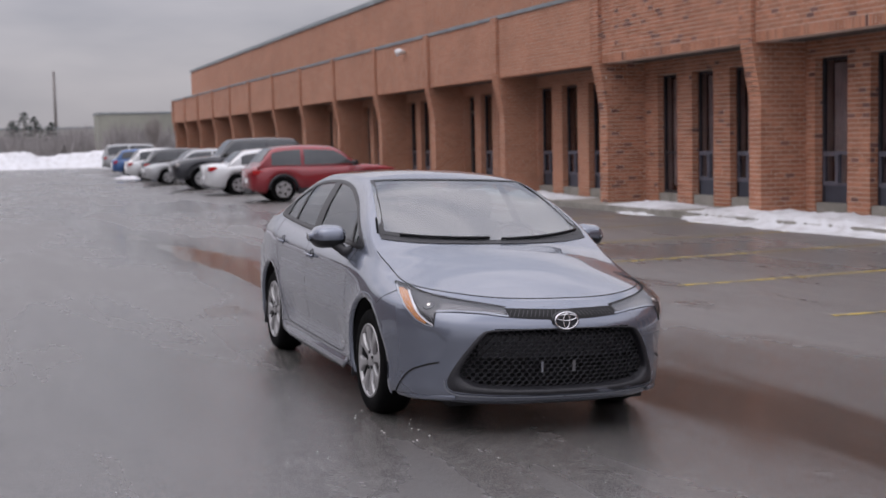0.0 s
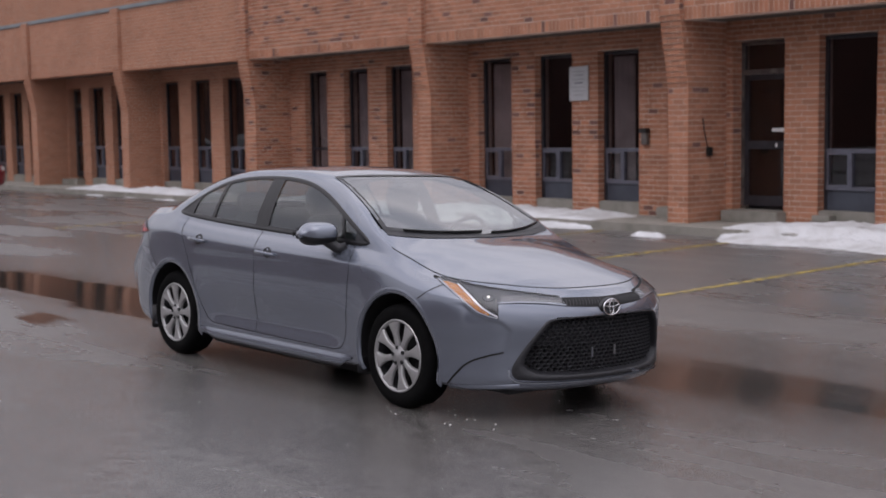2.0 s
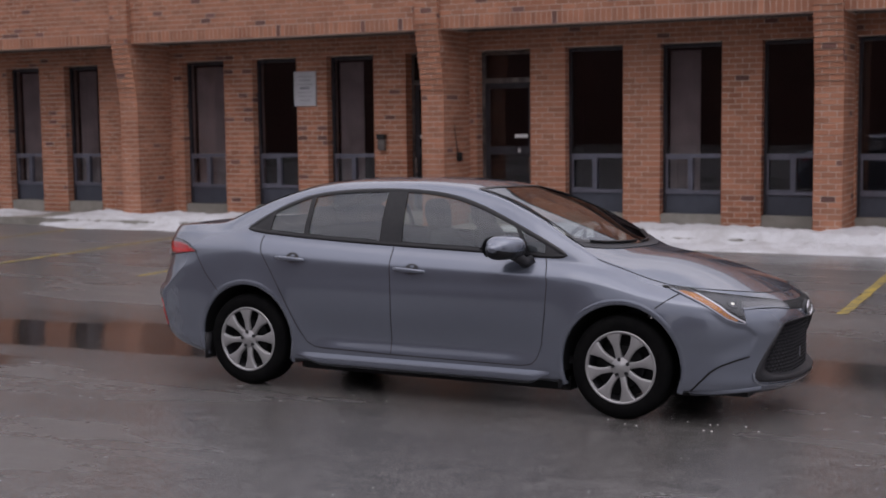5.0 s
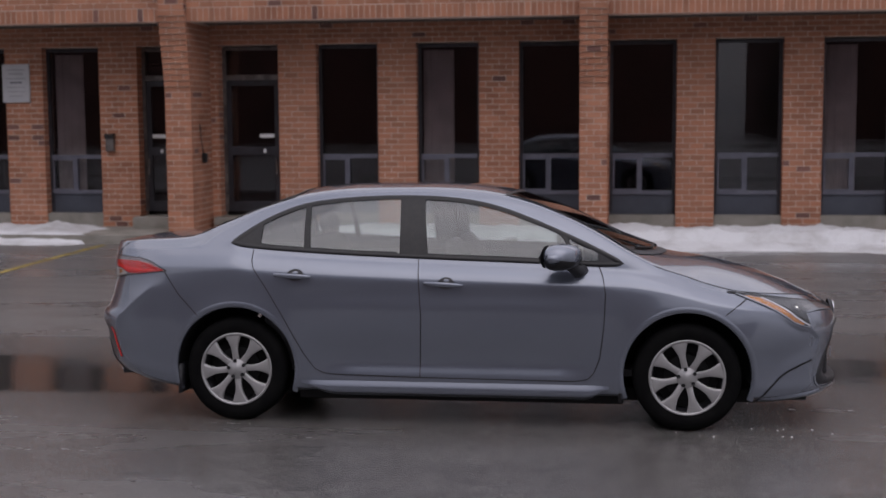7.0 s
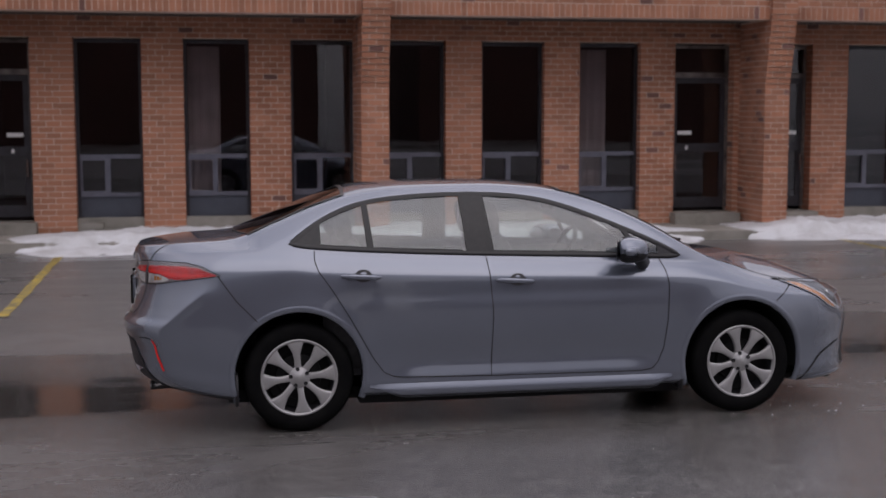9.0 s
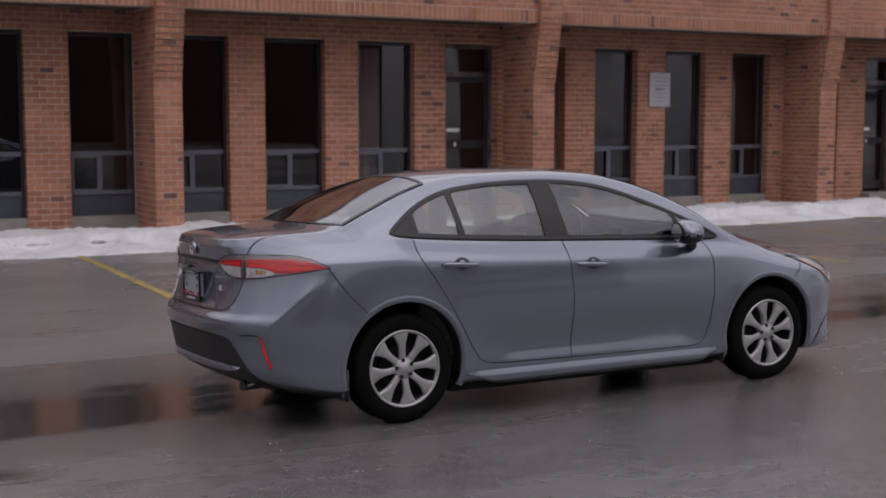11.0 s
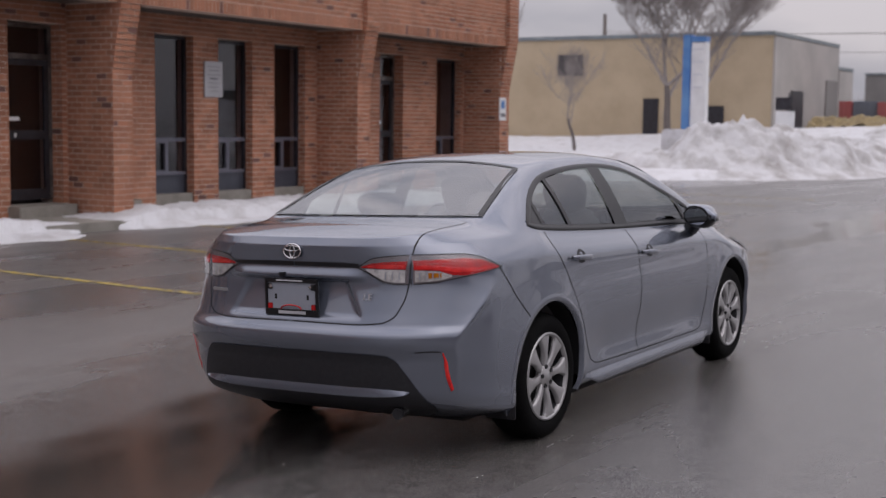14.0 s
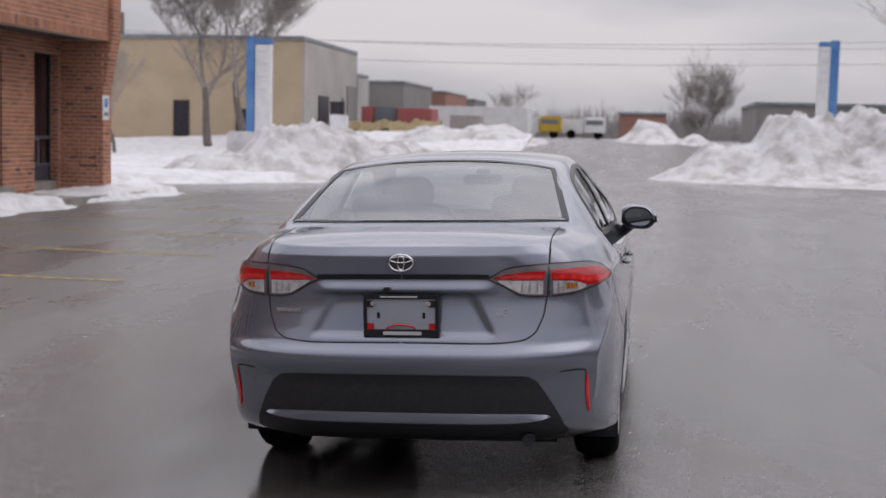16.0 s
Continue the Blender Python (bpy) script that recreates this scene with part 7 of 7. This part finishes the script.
for x, y, mat, lab in ((92, 6.0, "yellow", "yellow truck parked far down the road"), (94, 2.7, "white", "white truck parked far down the road")):
    tk = thing("truck", lab, "truck", "far trucks")
    part("cab", boxes((x, x + 2.0, y, y + 1.6, 1.75, 3.05), bevel=0.12), M[mat], tk)
    part("load_box", boxes((x + 0.4, x + 3, y + 1.65, y + 3.4, 1.75, 2.9), bevel=0.04), M["white"], tk)
    part("windscreen", boxes((x - 0.01, x + 0.02, y + 0.15, y + 1.45, 2.45, 2.8)), M["grey_bar"], tk)
    for yy in (y + 0.5, y + 2.6):
        part("wheel", tube(bmesh.new(), [(x + 0.1, yy, 1.7), (x + 0.4, yy, 1.7)], 0.35, 16), M["tyre"], tk)


def pylon(x, y0, y1, z0, z1, blue_left, label):
    p = thing("pylon_sign", label, "sign", "blue and white pylon signs")
    w = y1 - y0
    b0, b1 = (y1 - w * 0.36, y1) if blue_left else (y0, y0 + w * 0.42)
    part("blue_post", boxes((x, x + 0.5, b0, b1, z0, z1), bevel=0.03), M["blue"], p, "blue post")
    part("white_panel", boxes((x + 0.05, x + 0.42, min(y0, b1) if blue_left else b1, b0 if blue_left else y1, z0, z1 - 0.25), bevel=0.02), M["white"], p)
    part("blue_cap", boxes((x + 0.03, x + 0.45, y0 + 0.002 if blue_left else b1, b0 if blue_left else y1, z1 - 0.24, z1 - 0.06), bevel=0.01), M["blue"], p)
    for i in range(4):
        part("text_bar", boxes((x + 0.035, x + 0.05, y0 + 0.12 * w if blue_left else b1 + 0.05, (b0 if blue_left else y1) - 0.08 * w, z1 - 0.5 - i * 0.42, z1 - 0.46 - i * 0.42)), M["sign_pale"], p)


pylon(34.4, 11.66, 12.46, 0.8, 4.56, True, "tall blue and white pylon sign with empty panels")
pylon(50, -8.68, -7.84, 0.3, 5.85, False, "tall blue and white pylon sign with grey lines")
part("pylon_plinth", boxes((33.9, 35.4, 10.6, 12.95, 0.2, 1.42), bevel=0.06), M["snow"], None)
tagged(bpy.data.objects["pylon_plinth"], "snow-covered block at the foot of the pylon", "plinth")


def post(name, x, y, z0, z1, rad, label, arm=None, mat="frame_grey"):
    p = thing(name, label, "pole")
    part("shaft", tube(bmesh.new(), [(x, y, z0), (x, y, (z0 + z1) / 2), (x, y, z1)], [rad, rad * 0.9, rad * 0.75], 10), M[mat], p, smooth=True)
    if arm:
        part("arm", tube(bmesh.new(), [(x, y, z1 - 0.1), (x - arm * 0.5, y, z1 + 0.25), (x - arm, y, z1 + 0.2)], rad * 0.5, 8), M[mat], p, smooth=True)
        part("lamp_head", boxes((x - arm - 0.5, x - arm, y - 0.15, y + 0.15, z1 + 0.12, z1 + 0.26), bevel=0.03), M[mat], p)
    return p


post("street_lamp", 46, 26.75, 0.2, 9.0, 0.13, "dark street lamp pole on the snowy lawn", 1.6, "bark")
post("utility_pole", 75, 34, 0, 9.0, 0.16, "wooden utility pole with wires", None, "bark")
post("utility_pole", 75, -32, 0, 9.0, 0.16, "wooden utility pole with wires", None, "bark")
post("radio_mast", -300, 13.0, 0, 19, 0.35, "thin grey radio mast far off")
sb = post("notice_post", 40, 10.5, 0.2, 2.75, 0.05, "white notice board on a dark post in the snow", None, "frame_dark")
part("board", boxes((39.9, 39.94, 10.25, 10.95, 1.35, 2.1)), M["white"], sb)
part("top_board", boxes((39.88, 39.93, 10.4, 10.95, 2.14, 2.6)), M["frame_dark"], sb)
for z0, z1 in ((7.25, 7.3), (7.1, 7.9), (6.0, 6.5)):
    wr = thing("power_wire", "thin black overhead power wire", "wire", "overhead wires")
    pts = []
    for i in range(25):
        t = i / 24
        pts.append((75, 34 - 66 * t, z0 + (z1 - z0) * t - 0.8 * 4 * t * (1 - t) + 0.6))
    part("wire", tube(bmesh.new(), pts, 0.014, 5), M["frame_grey"], wr)

# ---- far left: low halls and scrub ----
house_block("far_hall", "long pale grey-green hall with a sloping roof line far off", [(-185, -178, 12.3, 40, 0, 6.2)], "far_green")
house_block("far_hall", "pale flat hall far beyond the lot", [(-262, -255, -30, 18.5, 0, 5.4)], "pale")

def scrub_band(x0, x1, y0, y1, h, count, seed):
    """A far belt of bare scrub: many thin upright twigs."""
    r = random.Random(seed)
    v, f = [], []
    for i in range(count):
        x, y = r.uniform(x0, x1), r.uniform(y0, y1)
        hh = h * (0.55 + 0.35 * nz(x, y, 0.12, seed) + 0.35 * r.random())
        for k in range(5):
            w = r.uniform(0.05, 0.16)
            dx, dy = r.gauss(0, 0.9), r.gauss(0, 0.9)
            i0 = len(v)
            v += [(x, y - w, 0), (x, y + w, 0), (x + dx, y + dy, hh * r.uniform(0.6, 1.0))]
            f.append((i0, i0 + 1, i0 + 2))
    tagged(obj_from("far_scrub", v, f, M["scrub"]), "distant band of bare grey-brown scrub", "scrub", kind="stuff")


scrub_band(-240, -205, -70, 40, 6.0, 2600, 3)
scrub_band(-150, -135, 10, 45, 5.5, 900, 4)
scrub_band(190, 260, -160, 110, 8.5, 4200, 5)


def conifer(x, y, h, seed):
    r = random.Random(seed)
    t = thing("conifer", "dark green conifer far beyond the lot", "tree", "far conifers")
    part("trunk", tube(bmesh.new(), [(x, y, 0), (x, y, h * 0.9)], [0.25, 0.06], 6), M["bark"], t)
    bm = bmesh.new()
    for i in range(260):
        k = r.random() ** 0.7
        z = h * (0.15 + 0.85 * k)
        rad = h * 0.34 * (1 - k) ** 0.8 * r.uniform(0.5, 1.1) + 0.1
        a = r.uniform(0, 6.28)
        p = Vector((x + rad * math.cos(a), y + rad * math.sin(a), z))
        s = 0.5
        vs = [bm.verts.new(p + Vector((r.uniform(-s, s), r.uniform(-s, s), r.uniform(-s, s) * 0.5))) for _ in range(3)]
        bm.faces.new(vs)
    tagged(part("needles", bm, M["pine"], t), kind="stuff")


for i, (x, y, h) in enumerate(((-250, 4.6, 8.6), (-250, 6.5, 7.6), (-252, 2.6, 7.0), (-250, 9.5, 6.4), (-248, 29, 7.6))):
    conifer(x, y, h, i)

# ---- parked cars ----
def car_paint(name, color):
    M[name] = material(name, color, 0.35, metal=0.2, second=tuple(c * 0.9 for c in color), scale=2, coat=1.0)
    return name


M["far_glass"] = material("far_glass", (0.05, 0.055, 0.06), 0.06, second=(0.065, 0.07, 0.076), scale=2, spec=0.9)


def parked_car(name, label, at, paint, length, width, height, belt, hood, cowl, ws_top, rear_top, rear_base, wheel_r, base, cladding=False, deck=None, rear_lamps=True, wheel_x=None):
    """A plain parked car, nose along x: lower body, cabin with glass, wheels, lamps. Lengths in metres, from its middle."""
    car = thing(name, label, "car", "parked cars", at=at)
    hl, hw = length / 2, width / 2
    deck = deck or belt
    wx = wheel_x or (-length * 0.29, length * 0.31)
    bm = bmesh.new()
    rows = []
    n = 44
    for i in range(n + 1):
        x = -hl + length * i / n
        e = min(1.0, max(0.0, (hl - abs(x)) / 0.45))
        w = hw * (0.80 + 0.20 * math.sqrt(1 - (1 - e) ** 2))
        if x > cowl:
            top = hood + (belt - hood) * (1 - smoothstep(cowl, hl, x)) - 0.12 * (1 - e) ** 2
        elif x < rear_base:
            top = deck - 0.05 * (1 - e) ** 2
        else:
            top = belt
        low = base + 0.10 * (1 - e) ** 2
        for cx in wx:
            if abs(x - cx) < wheel_r * 1.18:
                low = max(low, wheel_r + math.sqrt(max(0.0, (wheel_r * 1.18) ** 2 - (x - cx) ** 2)))
        low = min(low, top - 0.06)
        h = top - low
        rows.append([Vector((x, y * w, low + h * k)) for y, k in ((0, 0.0), (-0.9, 0.0), (-0.985, 0.12), (-1, 0.45), (-0.985, 0.75), (-0.93, 0.95), (-0.8, 1.0), (0, 1.02), (0.8, 1.0), (0.93, 0.95), (0.985, 0.75), (1, 0.45), (0.985, 0.12), (0.9, 0.0))])
    grid_faces(bm, rows, True)
    bm.faces.new([v for v in bm.verts][:14])
    bm.faces.new([v for v in bm.verts][-14:])
    bmesh.ops.recalc_face_normals(bm, faces=bm.faces)
    part("body", bm, M[paint], car, smooth=True)
    # cabin: a rounded shell with panes let into it
    tw = hw * 0.76
    bw = hw * 0.93
    mid = (rear_top + ws_top) / 2 - 0.05

    def top_z(x):
        return lerp_table(x, rear_base, belt - 0.03, rear_top, height - 0.05, mid, height, ws_top, height - 0.04, cowl, belt - 0.03)

    def side_y(x, z):
        k = min(1.0, max(0.0, (z - belt) / (height - belt)))
        return bw + (tw - bw) * k + 0.03 * math.sin(math.pi * k)
    bm = bmesh.new()
    rows = []
    for i in range(33):
        x = rear_base + (cowl - rear_base) * i / 32
        zt = top_z(x)
        e = min(0.07, max(0.004, (zt - belt + 0.04) * 0.3))
        ring = [(side_y(x, belt), belt - 0.05), (side_y(x, (zt + belt) / 2), (zt + belt) / 2), (side_y(x, zt - e), zt - e), (side_y(x, zt) - 0.05, zt - e * 0.2), (tw * 0.6, zt + 0.012), (0, zt + 0.02)]
        rows.append([Vector((x, -y, z)) for y, z in ring] + [Vector((x, y, z)) for y, z in ring[-2::-1]])
    grid_faces(bm, rows)
    bmesh.ops.recalc_face_normals(bm, faces=bm.faces)
    part("roof", bm, M[paint], car, "painted cabin shell and roof", smooth=True)

    def across(x0, x1):
        rows = []
        for i in range(9):
            x = x0 + (x1 - x0) * i / 8
            zt = top_z(x)
            w = max(0.3, side_y(x, zt) - 0.12)
            rows.append([Vector((x, w * k, zt + 0.026 - 0.010 * abs(k))) for k in (-1, -0.6, 0, 0.6, 1)])
        return grid_faces(bmesh.new(), rows)
    part("windshield", across(cowl - 0.06, ws_top + (cowl - ws_top) * 0.12), M["far_glass"], car, smooth=True)
    part("rear_window", across(rear_base + (rear_top - rear_base) * 0.2, rear_top - (rear_top - rear_base) * 0.12), M["far_glass"], car, smooth=True)
    for s in (-1, 1):
        x_lo, x_hi = rear_base + (rear_top - rear_base) * 0.75, ws_top + (cowl - ws_top) * 0.72
        for x0, x1 in ((x_lo, mid - 0.05), (mid + 0.05, x_hi)):
            rows = []
            for k in (0, 0.5, 1):
                row = []
                for i in range(9):
                    x = x0 + (x1 - x0) * i / 8
                    zl, zh = belt + 0.025, max(belt + 0.03, top_z(x) - 0.11)
                    z = zl + (zh - zl) * k
                    row.append(Vector((x, s * (side_y(x, z) + 0.012), z)))
                rows.append(row)
            part("side_window", grid_faces(bmesh.new(), rows), M["far_glass"], car, smooth=True)
        part("door_mirror", boxes((cowl - 0.3, cowl - 0.12, min(s * hw, s * (hw + 0.16)), max(s * hw, s * (hw + 0.16)), belt - 0.02, belt + 0.12), bevel=0.03), M["black" if cladding else paint], car, smooth=True)
        if cladding:
            part("sill_cladding", boxes((wx[0] + wheel_r * 1.2, wx[1] - wheel_r * 1.2, min(s * hw, s * (hw - 0.1)) - 0.004, max(s * hw, s * (hw - 0.1)) + 0.004, base - 0.02, base + 0.16), bevel=0.015), M["plastic"], car)
        for cx in wx:
            if cladding:
                part("arch_cladding", tube(bmesh.new(), [(cx + wheel_r * 1.2 * math.cos(a), s * (hw - 0.02), wheel_r + wheel_r * 1.2 * math.sin(a)) for a in [k * math.pi / 14 for k in range(15)]], 0.045, 8), M["plastic"], car, smooth=True)
            t = part("wheel", tube(bmesh.new(), [(cx, s * (hw - 0.23), wheel_r), (cx, s * (hw - 0.02), wheel_r)], wheel_r, 28), M["tyre"], car, smooth=False)
            part("rim", tube(bmesh.new(), [(cx, s * (hw - 0.03), wheel_r), (cx, s * (hw - 0.008), wheel_r)], wheel_r * 0.66, 24), M["alloy"], t)
            for k in range(5):
                a = k * 2 * math.pi / 5
                part("rim_gap", boxes(*[(cx + wheel_r * 0.4 * math.cos(a) - 0.035, cx + wheel_r * 0.4 * math.cos(a) + 0.035, min(s * (hw - 0.02), s * (hw - 0.004)), max(s * (hw - 0.02), s * (hw - 0.004)), wheel_r + wheel_r * 0.4 * math.sin(a) - 0.035, wheel_r + wheel_r * 0.4 * math.sin(a) + 0.035)]), M["tyre"], t)
        part("tail_lamp", boxes((-hl + 0.02, -hl + 0.32, min(s * hw * 0.62, s * hw * 0.955), max(s * hw * 0.62, s * hw * 0.955), deck - 0.24, deck - 0.1), bevel=0.02), M["red"], car)
        part("headlamp", boxes((hl - 0.4, hl - 0.04, min(s * hw * 0.55, s * hw * 0.93), max(s * hw * 0.55, s * hw * 0.93), hood - 0.26, hood - 0.12), bevel=0.03), M["clear"], car)
    part("rear_plate", boxes((-hl - 0.012, -hl + 0.03, -0.16, 0.16, base + 0.3, base + 0.42)), M["white"], car)
    part("front_grille", boxes((hl - 0.1, hl + 0.004, -hw * 0.5, hw * 0.5, base + 0.12, base + 0.32), bevel=0.02), M["plastic"], car)
    part("rear_bumper_trim", boxes((-hl - 0.004, -hl + 0.12, -hw * 0.7, hw * 0.7, base + 0.02, base + 0.16), bevel=0.02), M["plastic"], car)
    return car


def stand(x, y, turn):
    return Matrix.Translation((x, y, ground_z(x, y))) @ Matrix.Rotation(radians(turn), 4, "Z")


car_paint("car_red", (0.24, 0.012, 0.02))
car_paint("car_white", (0.66, 0.67, 0.68))
car_paint("car_dark", (0.014, 0.016, 0.022))
car_paint("car_silver", (0.36, 0.37, 0.38))
car_paint("car_blue", (0.03, 0.10, 0.28))
parked_car("crossover", "red crossover with dark cladding parked nose-in", stand(-27.9, 6.2, 90), "car_red", 4.3, 1.78, 1.56, 1.0, 0.92, 1.0, 0.15, -1.45, -2.0, 0.34, 0.24, True, wheel_x=(-1.27, 1.27))
parked_car("white_sedan", "white sedan parked nose-in beside the building", stand(-33.6, 6.1, 90), "car_white", 4.7, 1.8, 1.45, 0.95, 0.84, 1.0, 0.3, -1.1, -1.75, 0.33, 0.22, deck=1.02)
parked_car("pickup", "dark blue pickup backed into its bay", stand(-40.2, 6.2, -90), "car_dark", 5.2, 1.95, 1.84, 1.2, 1.10, 0.95, 0.3, -1.9, -2.45, 0.40, 0.36, True)
parked_car("silver_sedan", "silver sedan parked nose-out in a bay", stand(-47.0, 5.7, -90), "car_silver", 4.6, 1.78, 1.46, 0.94, 0.86, 1.0, 0.3, -1.1, -1.8, 0.32, 0.22)
parked_car("white_hatchback", "white hatchback parked nose-in in a bay", stand(-55.5, 5.7, 90), "car_white", 4.4, 1.78, 1.52, 0.96, 0.88, 1.0, 0.35, -1.5, -2.0, 0.33, 0.22)
parked_car("dark_hatchback", "dark grey hatchback parked nose-in in a bay", stand(-51.5, 6.0, 90), "car_dark", 4.4, 1.78, 1.5, 0.95, 0.87, 1.0, 0.35, -1.5, -2.0, 0.33, 0.22)
parked_car("blue_hatchback", "bright blue hatchback parked nose-in in a bay", stand(-67.0, 6.0, 90), "car_blue", 4.2, 1.75, 1.48, 0.94, 0.86, 1.0, 0.35, -1.5, -1.95, 0.32, 0.22)
parked_car("minivan", "silver minivan parked nose-in at the far end", stand(-84.0, 7.3, 90), "car_silver", 5.0, 1.95, 1.8, 1.05, 0.98, 1.5, 0.7, -2.1, -2.4, 0.34, 0.24)
